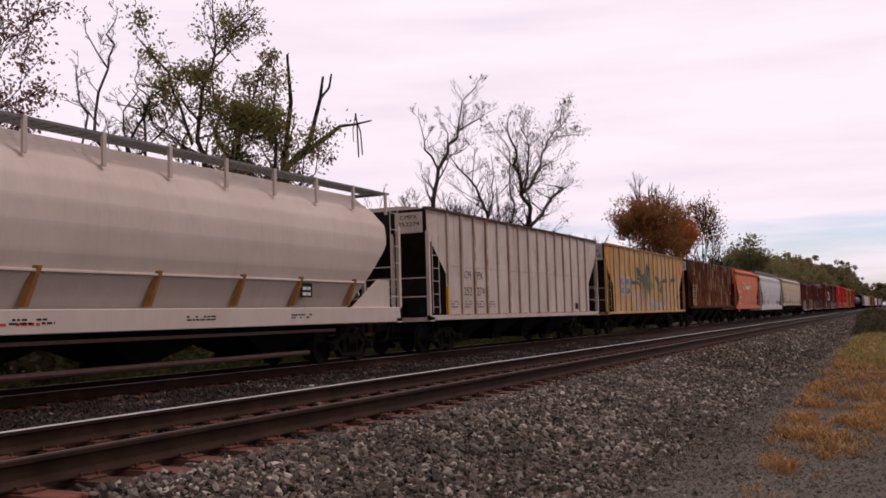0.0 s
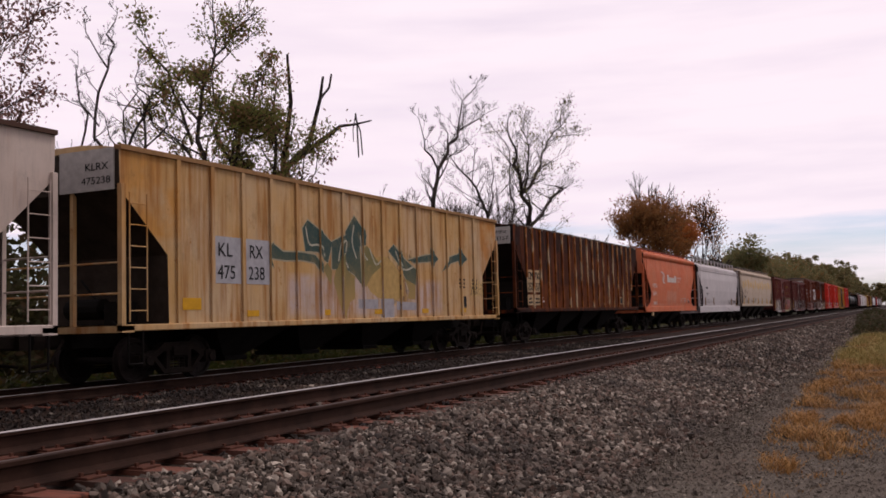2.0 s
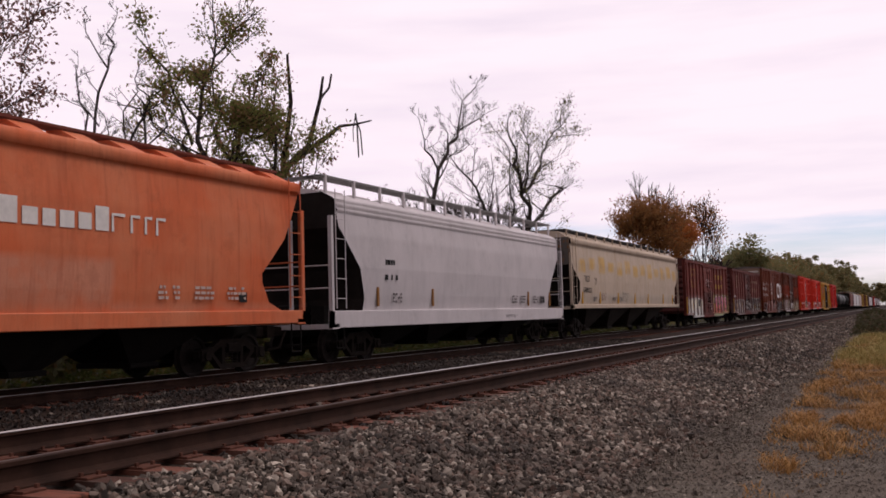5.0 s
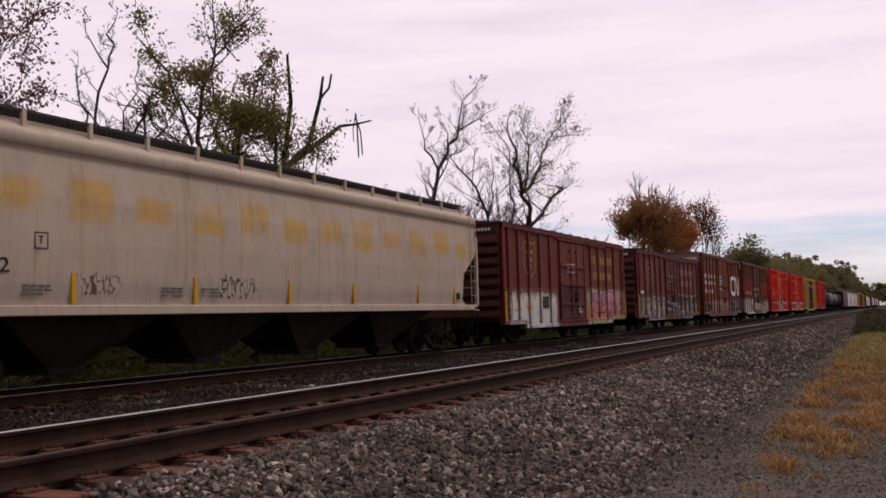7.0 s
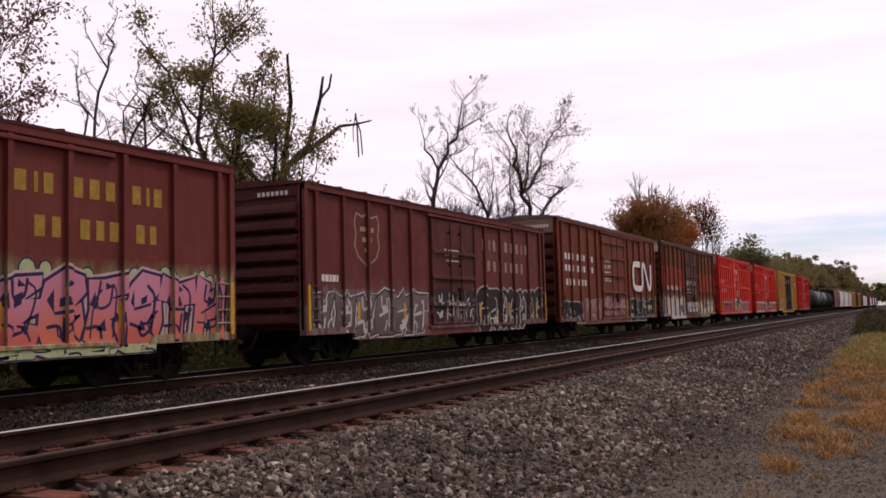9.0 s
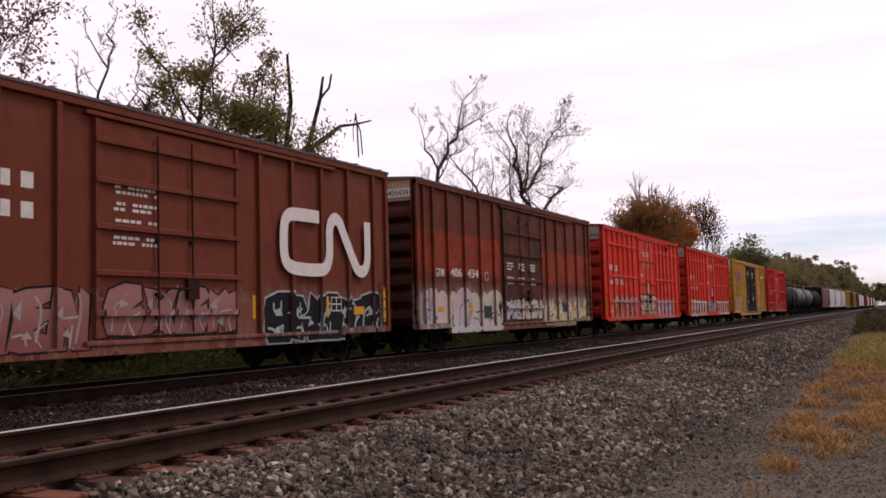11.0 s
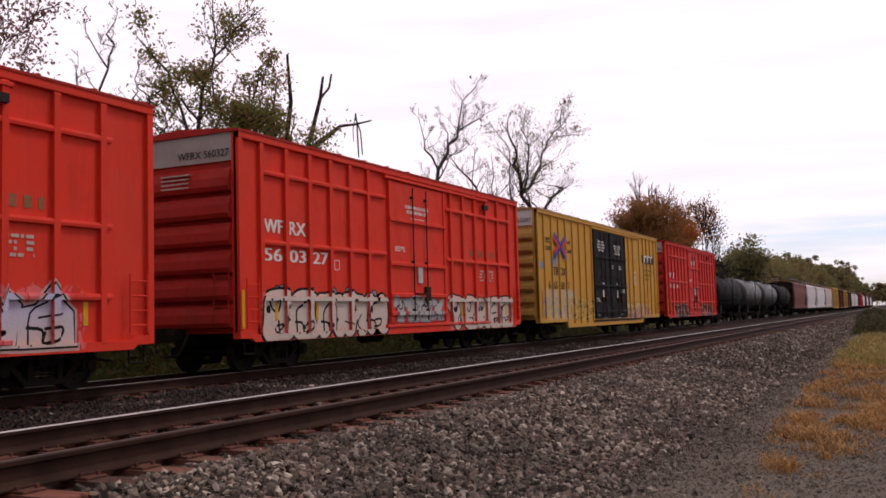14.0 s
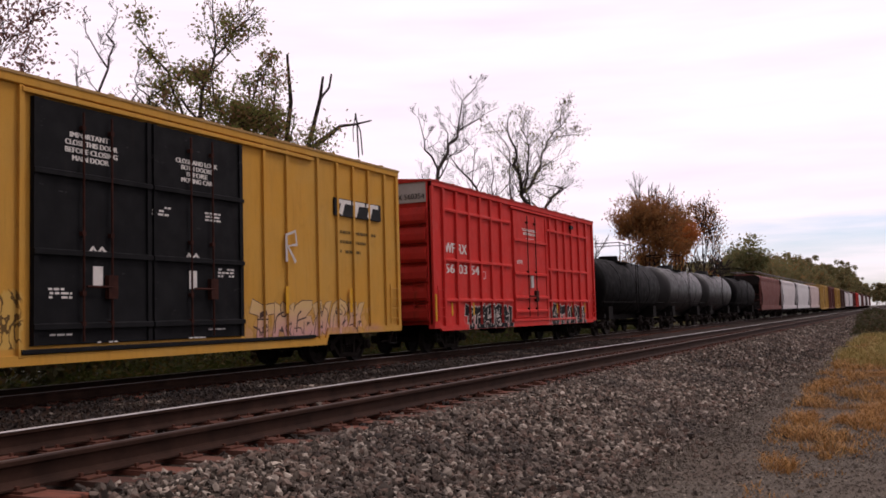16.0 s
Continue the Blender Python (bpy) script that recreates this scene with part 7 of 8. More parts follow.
FARS = [(336.4, 16.6, MAROON_HOP, "maroon covered hopper car", "h"), (354.2, 15.2, PALE_GREY, "pale grey covered hopper car", "h"), (370.8, 17.4, WHITE_HOP, "white covered hopper car", "h"), (389.6, 16.4, PINK_HOP, "pinkish white covered hopper car", "h"),
        (407.6, 18.0, None, "yellow box car far down the train", "y"), (427.2, 16.0, None, "maroon box car far down the train", "m"), (444.6, 16.0, None, "yellow box car far down the train", "y"),
        (462.0, 16.2, None, "brown box car far down the train", "b"), (479.8, 17.0, PALE_GREY, "pale grey covered hopper car", "h"), (498.4, 17.0, WHITE_HOP, "white covered hopper car", "h"), (517.0, 16.2, None, "maroon box car far down the train", "m"),
        (534.8, 16.2, None, "red box car far down the train", "r"), (552.6, 17.0, WHITE_HOP, "white covered hopper car", "h"), (571.2, 16.2, None, "maroon box car far down the train", "m"), (589.0, 17.0, PALE_GREY, "pale grey covered hopper car", "h"),
        (607.6, 16.2, None, "brown box car far down the train", "b"), (625.4, 17.0, WHITE_HOP, "white covered hopper car", "h"), (644.0, 16.2, None, "maroon box car far down the train", "m")]
FAR_PAINT = {"y": car_paint("plain_yellow_paint", (0.56, 0.34, 0.07)), "m": car_paint("plain_maroon_paint", MAROON), "b": car_paint("plain_brown_paint", (0.10, 0.04, 0.03)), "r": car_paint("plain_red_paint", RED)}
for s, L, m, label, kind in FARS:
    if kind == "h":
        c = hopper(label, s, L, m, PALE, [(1.28, 1.55), (1.6, 1.6), (2.35, 1.35), (3.35, 0.4), (4.25, 0.3)], (0.88, 1.30), 4.38, pockets=3, mat_end=DARK_SLOPE, sill_x=1.58)
        walkway(c, GALV, L, 4.62, 0.95, 0.45, [], post_z=4.15, grate=True)
    else:
        boxcar(label, s, L, 4.6, FAR_PAINT[kind], [1.2 + (L - 2.4) * k / 9 for k in (0, 1, 2, 3, 6, 7, 8, 9)], (L * 0.4, L * 0.6), door_belts=(1.5, 2.5, 3.5))
# ---- trees, brush and grass ----
def leaf_material(name, cols, trans=0.5):
    n = Nodes(name)
    g = n.n("NewGeometry")
    k = len(cols)
    c = n.ramp(g.outputs["Random Per Island"], [((i + 0.5) / k, x) for i, x in enumerate(cols)])
    c = n.mix(n.span(n.noise(0.5, 3.0), 0.4, 0.65, 0.0, 0.6), c, cols[0])
    m = n.done(c, 0.75, 0.0, 0.2)
    n.p.inputs["Transmission Weight"].default_value = 0.0
    t = n.t.nodes.new("ShaderNodeBsdfTranslucent")
    mx = n.t.nodes.new("ShaderNodeMixShader")
    mx.inputs[0].default_value = trans
    n.link(c, t.inputs["Color"])
    n.link(n.p.outputs[0], mx.inputs[1])
    n.link(t.outputs[0], mx.inputs[2])
    n.link(mx.outputs[0], n.t.nodes["Material Output"].inputs["Surface"])
    return m


BARK = plain("grey_brown_bark", (0.055, 0.042, 0.036), 0.95, 0, 0.5, 4.0, bump=0.5)
BARK_PALE = plain("pale_grey_bark", (0.065, 0.050, 0.044), 0.95, 0, 0.4, 4.0, bump=0.4)
BARK_DARK = plain("dark_dead_wood", (0.03, 0.022, 0.02), 0.95, 0, 0.4, 4.0, bump=0.4)
LEAF_GREEN = leaf_material("green_and_olive_leaves", [(0.15, 0.17, 0.045), (0.22, 0.21, 0.06), (0.12, 0.135, 0.035), (0.26, 0.16, 0.07), (0.27, 0.13, 0.085)])
LEAF_BROWN = leaf_material("brown_pink_leaves", [(0.22, 0.115, 0.095), (0.28, 0.15, 0.13), (0.15, 0.075, 0.055), (0.12, 0.07, 0.045)])
LEAF_ORANGE = leaf_material("rust_orange_leaves", [(0.42, 0.13, 0.03), (0.52, 0.18, 0.04), (0.32, 0.10, 0.03), (0.30, 0.15, 0.05)])
LEAF_DULL = leaf_material("dull_green_leaves", [(0.17, 0.175, 0.075), (0.21, 0.20, 0.09), (0.14, 0.14, 0.06), (0.26, 0.19, 0.085)])
LEAF_RUSSET = leaf_material("olive_russet_leaves", [(0.26, 0.12, 0.045), (0.32, 0.14, 0.045), (0.20, 0.125, 0.05), (0.36, 0.15, 0.045)])
LEAF_FAR = leaf_material("olive_brown_leaves", [(0.165, 0.155, 0.068), (0.215, 0.185, 0.08), (0.135, 0.13, 0.06), (0.26, 0.155, 0.065)])
LEAF_BRUSH = leaf_material("dark_brush_leaves", [(0.045, 0.045, 0.018), (0.07, 0.06, 0.025), (0.03, 0.03, 0.012), (0.09, 0.055, 0.03)])
LEAF_WEED = leaf_material("bright_weed_leaves", [(0.035, 0.045, 0.010), (0.065, 0.065, 0.014), (0.020, 0.028, 0.007), (0.085, 0.055, 0.015)])
DRY_GRASS = leaf_material("dry_orange_grass", [(0.33, 0.16, 0.048), (0.50, 0.28, 0.095), (0.22, 0.10, 0.035), (0.15, 0.10, 0.04)], 0.2)
GREEN_GRASS = leaf_material("yellow_green_grass", [(0.22, 0.18, 0.05), (0.32, 0.24, 0.08), (0.14, 0.13, 0.035), (0.36, 0.22, 0.07)], 0.2)


def grow(rng, base, direction, length, radius, depth, limbs, tips, spread=0.75, up=0.12, kids=(2, 4), shrink=0.68, wiggle=0.16):
    """Grows limbs: each is a bent run of tapering pieces that forks."""
    p, d = Vector(base), Vector(direction).normalized()
    n = 5 if depth > 1 else 4
    r = radius
    pts = [(p.copy(), r)]
    for i in range(n):
        d = (d + Vector((rng.uniform(-1, 1), rng.uniform(-1, 1), rng.uniform(-0.85, 0.9))) * wiggle + Vector((0, 0, up if depth > 1 else 0.0))).normalized()
        p = p + d * length / n
        r = radius * (1 - 0.62 * (i + 1) / n)
        pts.append((p.copy(), r))
        if depth > 0 and i >= 1:
            for k in range(rng.randint(0, 1) if i < n - 1 else rng.randint(*kids)):
                side = Vector((rng.uniform(-1, 1), rng.uniform(-1, 1), rng.uniform(-0.25, 0.7))).normalized()
                grow(rng, p, d * (1 - spread) + side * spread * 0.8 + d * 0.45, length * shrink * rng.uniform(0.7, 1.15), r * 0.72, depth - 1, limbs, tips, spread, up, kids, shrink, wiggle)
    limbs.append(pts)
    if depth <= 1:
        tips += [q for q, _ in pts[2:]]


def leaves_at(rng, tips, per, size, reach, droop=0.0):
    """Small folded leaves, each with a turn of its own, about the twig ends."""
    g = Geo()
    for t in tips:
        fill = min(1.45, max(0.0, 0.95 + 2.4 * noise.noise(t * 0.8 + Vector((droop, per, 3.7)))))     # clumps and gaps
        want = per * fill
        for _ in range(int(want) + (1 if rng.random() < want % 1 else 0)):
            c = t + Vector((rng.gauss(0, 1), rng.gauss(0, 1), rng.gauss(0, 0.8) - droop)) * reach
            a = Vector((rng.uniform(-1, 1), rng.uniform(-1, 1), rng.uniform(-1, 1))).normalized()
            b = a.orthogonal().normalized()
            b = (b + a.cross(b) * rng.uniform(-1, 1)).normalized()
            s = size * rng.uniform(0.6, 1.4)
            up = a.cross(b) * s * 0.22
            g.add([c - a * s, c - b * s * 0.5 + up, c + a * s, c + b * s * 0.5 + up], [(0, 1, 2), (0, 2, 3)])
    return g


def limb_geo(limbs, least=0.012):
    g = Geo()
    for pts in limbs:
        n = 7 if pts[0][1] > 0.08 else (4 if pts[0][1] > 0.02 else 3)
        for (p, r), (q, s) in zip(pts, pts[1:]):
            g.tube(p, q, max(r, least), max(s, least), n, caps=False)
    return g


def raw_mesh(g, name, mat):
    me = bpy.data.meshes.new(name)
    me.from_pydata(g.v, [], g.f)
    me.materials.append(mat)
    return me


def tree(label, x, y, height, seed, leaf=None, per=3, size=0.09, reach=0.3, bark=BARK, trunk_r=0.2, depth=4, spread=0.6, up=0.1, lean=(0, 0), trunks=1, first=0.34, droop=0.0, least=0.014, kids=(2, 3), z=-0.85, wiggle=0.16, category="tree"):
    rng = random.Random(seed)
    ob = thing("tree", label, category, "trees beyond the track")
    ob.location = (x, y, z)
    limbs, tips = [], []
    for k in range(trunks):
        a = rng.uniform(0, 6.28)
        off = (0, 0, 0) if trunks == 1 else (0.25 * math.cos(a), 0.25 * math.sin(a), 0)
        d = (lean[0] + (0.25 * math.cos(a) if trunks > 1 else 0), lean[1] + (0.25 * math.sin(a) if trunks > 1 else 0), 1)
        grow(rng, off, d, height * first * rng.uniform(0.9, 1.1), trunk_r, depth, limbs, tips, spread, up, kids, wiggle=wiggle)
    top = max(p.z for pts in limbs for p, _ in pts)
    s = height / top
    limbs = [[(p * s, r) for p, r in pts] for pts in limbs]
    tips = [t * s for t in tips]
    part("trunk", raw_mesh(limb_geo([q for q in limbs if q[0][1] >= trunk_r * 0.3], least), "trunk", bark), None, ob)
    tagged(part("branchwork", raw_mesh(limb_geo([q for q in limbs if q[0][1] < trunk_r * 0.3], least), "branchwork", bark), None, ob), kind="stuff")
    if leaf:
        part("crown", raw_mesh(leaves_at(rng, tips, per, size, reach, droop), "crown", leaf), None, ob)
    return ob


def limbed_tree(label, x, y, runs, seed, leaf=None, per=1, size=0.11, reach=0.25, bark=BARK, depth=2, twig=1.6, least=0.014, every=0.8, z=-0.85, spread=0.62, category="tree", bare_below=5.0, thin=0.75):
    """A tree whose main limbs follow given runs of (y, z, radius); smaller branches grow out of them."""
    rng = random.Random(seed)
    ob = thing("tree", label, category, "trees beyond the track")
    ob.location = (x, y, z)
    main, limbs, tips = [], [], []
    for run in runs:
        out = []
        for (y0, z0, r0), (y1, z1, r1) in zip(run, run[1:]):
            a, b = Vector((0, y0, z0)), Vector((0, y1, z1))
            n = max(2, int((b - a).length / 0.7))
            for k in range(n):
                t = k / n
                q = a.lerp(b, t) + Vector((0.9 * noise.noise(Vector((seed, a.z + t, y0))), 0.14 * noise.noise(Vector((a.z + t * 3, seed, 1))), 0))
                out.append((q, r0 + (r1 - r0) * t))
                if q.z > bare_below and rng.random() < every:
                    d = Vector((rng.uniform(-1, 1), rng.uniform(-1, 1), rng.uniform(-0.1, 0.9)))
                    grow(rng, q, (b - a).normalized() * 0.5 + d, twig * rng.uniform(0.5, 1.2) * min(1.0, 0.2 + out[-1][1] * 6), max(0.012, out[-1][1] * 0.4), depth, limbs, tips, spread, 0.02, (1, 3), wiggle=0.11)
        out.append((Vector((out[-1][0].x, run[-1][0], run[-1][1])), run[-1][2]))
        out = [(q, r * thin) for q, r in out]
        main.append(out)
    part("trunk", raw_mesh(limb_geo(main, least), "trunk", bark), None, ob)
    tagged(part("branchwork", raw_mesh(limb_geo(limbs, least), "branchwork", bark), None, ob), kind="stuff")
    if leaf:
        part("crown", raw_mesh(leaves_at(rng, tips, per, size, reach), "crown", leaf), None, ob)
    return ob


# far left, with thin brownish leaves
tree("slender tree with sparse brownish pink leaves", -25.0, 19.8, 14.5, 3, LEAF_BROWN, 7, 0.075, 0.3, depth=4, trunk_r=0.2)
tree("slender tree with sparse brownish pink leaves", -28.5, 22.8, 11.2, 4, LEAF_BROWN, 6, 0.075, 0.3, depth=4, trunk_r=0.18)
# bare trees near the head of the line
limbed_tree("bare grey tree with forked limbs", -26.0, 25.3, [[(0.3, 0, 0.10), (0.43, 8.9, 0.075), (0.38, 11.4, 0.055), (0.5, 12.3, 0.04), (0.87, 13.3, 0.025), (0.76, 13.9, 0.01)], [(0.38, 11.4, 0.045), (-0.5, 12.2, 0.03), (-0.69, 12.8, 0.02), (-0.95, 13.1, 0.01)], [(0.5, 12.2, 0.03), (0.11, 12.5, 0.02), (0.0, 12.8, 0.01)]], 21, every=0.95, twig=0.7, depth=3, least=0.004, bark=BARK)
limbed_tree("bare grey tree with forked limbs", -26.0, 24.3, [[(0, 0, 0.08), (0.23, 8.9, 0.05), (0.36, 10.0, 0.04), (0.57, 10.95, 0.03), (0.55, 11.4, 0.02), (-0.15, 11.8, 0.01)], [(0.57, 10.95, 0.025), (1.3, 11.4, 0.012)], [(1.02, 9.2, 0.04), (0.23, 9.75, 0.03), (-0.41, 10.05, 0.015)]], 22, every=0.95, twig=0.7, depth=3, least=0.004, bark=BARK)
limbed_tree("bare tree with long curved limbs", -26.0, 27.6, [[(-0.5, 0, 0.13), (-0.44, 8.7, 0.08), (-0.26, 9.6, 0.065), (-0.34, 10.15, 0.05), (-0.13, 10.7, 0.04), (-0.34, 11.4, 0.03), (-0.18, 12.1, 0.012)], [(-0.5, 7.5, 0.08), (-0.29, 10.0, 0.05), (1.12, 11.1, 0.035), (1.77, 11.8, 0.015)], [(-0.9, 7.5, 0.06), (-1.17, 9.25, 0.045), (-0.58, 10.8, 0.03), (-0.13, 11.2, 0.015)],
            [(-0.29, 9.9, 0.045), (-1.3, 10.2, 0.03), (-2.41, 10.1, 0.012)], [(-0.4, 8.0, 0.07), (0.1, 8.75, 0.06), (1.1, 9.75, 0.045), (1.76, 10.9, 0.02)], [(-0.9, 8.2, 0.04), (-2.0, 9.6, 0.02), (-2.8, 10.3, 0.01)]], 23, every=0.95, twig=0.9, depth=3, least=0.004, bark=BARK)
tree("bare grey tree with fine twigs", -29.0, 29.0, 9.5, 24, None, bark=BARK_PALE, trunk_r=0.1, depth=4, trunks=2, wiggle=0.25)
# the large leafy tree and its neighbours
limbed_tree("tall tree with thinning green and brown leaves", -26.0, 31.0, [[(-0.3, 0, 0.24), (-0.2, 9.6, 0.16), (0.2, 11.2, 0.12), (0.7, 13.3, 0.08), (1.0, 16.2, 0.04)], [(1.4, 0, 0.2), (1.8, 8.8, 0.14), (0.9, 10.8, 0.1), (0.6, 12.3, 0.06)],
            [(-0.3, 9.4, 0.12), (-2.0, 12.0, 0.07), (-3.6, 13.1, 0.03)], [(0.7, 13.2, 0.08), (2.6, 15.0, 0.05), (3.8, 16.2, 0.03)], [(1.8, 8.5, 0.1), (3.2, 11.2, 0.07), (3.6, 13.4, 0.03)], [(-0.3, 8.0, 0.1), (-2.4, 9.8, 0.06), (-4.0, 10.9, 0.03)]],
            7, LEAF_GREEN, 4, 0.085, 0.26, depth=2, twig=1.8, every=1.0, bark=BARK, thin=0.6)
limbed_tree("dense leafy tree with green and brown leaves", -25.6, 35.0, [[(0, 0, 0.2), (0.2, 8, 0.14), (0.1, 11, 0.09), (0.6, 13.2, 0.04)], [(0.2, 7, 0.12), (1.8, 9.6, 0.08), (2.2, 11.8, 0.04)], [(0.1, 6.5, 0.12), (-1.6, 9.0, 0.07), (-1.8, 11.5, 0.03)]],
            9, LEAF_GREEN, 9, 0.08, 0.38, depth=2, twig=1.8, every=1.0, bark=BARK, thin=0.65)
limbed_tree("young tree with sparse reddish leaves", -26.6, 38.4, [[(0, 0, 0.12), (0.4, 8, 0.08), (0.9, 10.6, 0.03)], [(0.3, 6, 0.08), (1.8, 9.4, 0.04), (2.2, 11.2, 0.02)]], 10, LEAF_BROWN, 1, 0.1, 0.3, depth=2, twig=1.3, every=0.8)
tree("bare grey tree with fine twigs", -29.5, 41.6, 9.2, 30, None, bark=BARK_PALE, trunk_r=0.09, depth=4, trunks=2, wiggle=0.26, least=0.01)
tree("bare grey tree with fine twigs", -27.5, 37.5, 10.0, 33, None, bark=BARK, trunk_r=0.1, depth=4, trunks=2, wiggle=0.24, least=0.01)
# bare trees further along
limbed_tree("bare crooked tree with grey limbs", -26.0, 52.5, [[(-0.4, 0, 0.26), (-0.4, 6.8, 0.22), (-0.05, 9.0, 0.19), (1.05, 11.2, 0.15), (2.75, 13.1, 0.12), (4.8, 14.3, 0.09), (7.9, 15.8, 0.05), (11.5, 17.2, 0.015)], [(4.8, 14.3, 0.08), (4.8, 15.9, 0.065), (6.1, 17.15, 0.05), (7.9, 18.3, 0.03), (8.9, 18.8, 0.012)],
            [(1.05, 11.2, 0.10), (-0.86, 12.2, 0.07), (-1.56, 13.2, 0.04), (-1.63, 14.7, 0.015)], [(2.75, 13.1, 0.06), (1.74, 14.4, 0.035), (1.55, 15.3, 0.012)], [(2.7, 12.4, 0.06), (3.9, 12.6, 0.05), (6.2, 13.8, 0.015)]], 43, depth=3, twig=1.5, every=0.95, least=0.006, bark=BARK)
limbed_tree("bare leaning tree with fine twigs", -26.0, 61.0, [[(1.5, 0, 0.2), (0.1, 8.8, 0.14), (-2.9, 11.05, 0.09), (-5.4, 12.4, 0.04)], [(0.1, 8.8, 0.1), (1.0, 11.0, 0.06), (0.4, 13.4, 0.02)], [(-2.0, 10.4, 0.06), (-2.4, 12.6, 0.03), (-1.8, 14.0, 0.012)], [(1.5, 6, 0.1), (3.5, 9.5, 0.06), (3.0, 12.5, 0.015)]], 44, depth=3, twig=1.6, every=1.0, least=0.006, bark=BARK)
limbed_tree("nearly bare tree with a few leaves", -26.0, 69.5, [[(-0.3, 0, 0.32), (-0.4, 8.1, 0.27), (-0.5, 9.2, 0.25), (-0.7, 11.2, 0.2), (-3.4, 13.7, 0.12), (-4.05, 15.75, 0.07), (-3.1, 17.2, 0.02)], [(-0.5, 11.3, 0.18), (2.7, 13.6, 0.13), (5.3, 15.9, 0.10), (7.4, 17.9, 0.07), (10.7, 20.8, 0.015)], [(5.3, 15.95, 0.06), (7.3, 17.05, 0.04), (11.2, 17.8, 0.025), (14.6, 18.4, 0.01)],
            [(7.4, 17.9, 0.04), (7.5, 19.4, 0.012)], [(-0.4, 8.6, 0.2), (3.0, 10.2, 0.17), (6.0, 11.65, 0.14), (8.4, 12.9, 0.10), (10.6, 12.9, 0.03)], [(-0.7, 11.2, 0.14), (0.2, 14.2, 0.09), (-0.8, 16.3, 0.05), (0.6, 18.3, 0.015)], [(-0.2, 12.4, 0.08), (2.7, 13.1, 0.05), (6.9, 13.9, 0.015)], [(-3.7, 8, 0.1), (-3.7, 10.9, 0.09), (-3.75, 12.8, 0.07), (-5.0, 14.7, 0.04), (-7.1, 15.9, 0.015)]],
            47, LEAF_DULL, 0.12, 0.10, 0.35, depth=3, twig=1.8, every=1.0, least=0.006, bark=BARK)
tree("bare tree with fine grey twigs", -29.0, 59.0, 11.5, 45, None, bark=BARK_PALE, trunk_r=0.15, depth=5, spread=0.55, trunks=2, least=0.015, kids=(1, 3), wiggle=0.24)
tree("bare tree with fine grey twigs", -30.0, 66.0, 12.0, 53, None, bark=BARK_PALE, trunk_r=0.14, depth=4, spread=0.6, trunks=2, least=0.018, wiggle=0.26)
tree("bare tree with fine grey twigs", -31.0, 92.0, 10.0, 55, None, bark=BARK_PALE, trunk_r=0.12, depth=4, spread=0.55, trunks=2, least=0.02, wiggle=0.26)
# the rust-coloured tree and its neighbours
tree("broad tree with rust-orange autumn leaves", -30.0, 128.0, 17.6, 61, LEAF_RUSSET, 9, 0.17, 0.5, depth=4, trunk_r=0.35, spread=0.65, trunks=2)
tree("broad tree with rust-orange autumn leaves", -31.0, 140.0, 19.4, 62, LEAF_ORANGE, 11, 0.17, 0.5, depth=4, trunk_r=0.35, spread=0.6, trunks=2)
tree("tall bare tree behind the autumn tree", -34.0, 140.0, 22.5, 63, None, bark=BARK_PALE, trunk_r=0.25, depth=4, trunks=3, least=0.03, spread=0.4)
tree("thin tree with pale sparse leaves", -30.0, 153.0, 20.5, 64, LEAF_RUSSET, 2, 0.16, 0.7, bark=BARK_DARK, trunk_r=0.3, depth=4, spread=0.5, trunks=2, least=0.04)
tree("bare tree with fine grey twigs", -31.0, 172.0, 12.5, 65, None, bark=BARK_PALE, trunk_r=0.2, depth=4, trunks=2, least=0.04)
tree("round tree with dull green leaves", -30.0, 192.0, 15.2, 66, LEAF_DULL, 5, 0.34, 0.8, depth=4, trunk_r=0.35, spread=0.65, trunks=2)
tree("round tree with dull green leaves", -32.0, 205.0, 13.6, 67, LEAF_DULL, 5, 0.34, 0.8, depth=4, trunk_r=0.35, spread=0.7, trunks=2)
tree("bare tree with fine grey twigs", -32.0, 232.0, 13.5, 68, None, bark=BARK_PALE, trunk_r=0.25, depth=4, trunks=3, least=0.05)

# the broken tree: a dark snag with one long arm and hanging vines
snag = thing("broken_tree", "dark broken tree with a long bare arm and hanging vine", "tree", "trees beyond the track")
snag.location = (-26.0, 38.4, -0.85)


def snag_limb(name, points, r0, r1):
    limbs = [[(Vector(p), r0 + (r1 - r0) * i / (len(points) - 1)) for i, p in enumerate(points)]]
    part(name, raw_mesh(limb_geo(limbs, 0.02), name, BARK_DARK), None, snag)


snag_limb("trunk", [(0, -1.9, 0), (0.1, -1.8, 4), (0, -1.7, 9.0), (0.1, -1.1, 12.4), (0, -1.2, 14.7)], 0.22, 0.06)
snag_limb("limb", [(0, -1.7, 9.0), (0.2, 0.2, 10.5), (0.2, 1.3, 13.0), (0.2, 1.6, 14.2)], 0.15, 0.06)
snag_limb("limb", [(0.2, 1.3, 13.0), (0.3, 2.0, 13.7), (0.2, 2.4, 14.5)], 0.07, 0.05)
snag_limb("arm", [(0, -1.7, 9.0), (0.3, 1.2, 10.9), (0.3, 3.0, 11.9), (0.3, 4.5, 12.25), (0.3, 6.2, 12.75)], 0.13, 0.04)
snag_limb("hanging_vine", [(0.3, 4.55, 12.85), (0.35, 4.6, 12.2), (0.35, 4.7, 10.5)], 0.045, 0.04)
snag_limb("hanging_vine", [(0.3, 4.5, 12.7), (0.35, 4.95, 11.9), (0.35, 5.1, 10.7)], 0.04, 0.035)
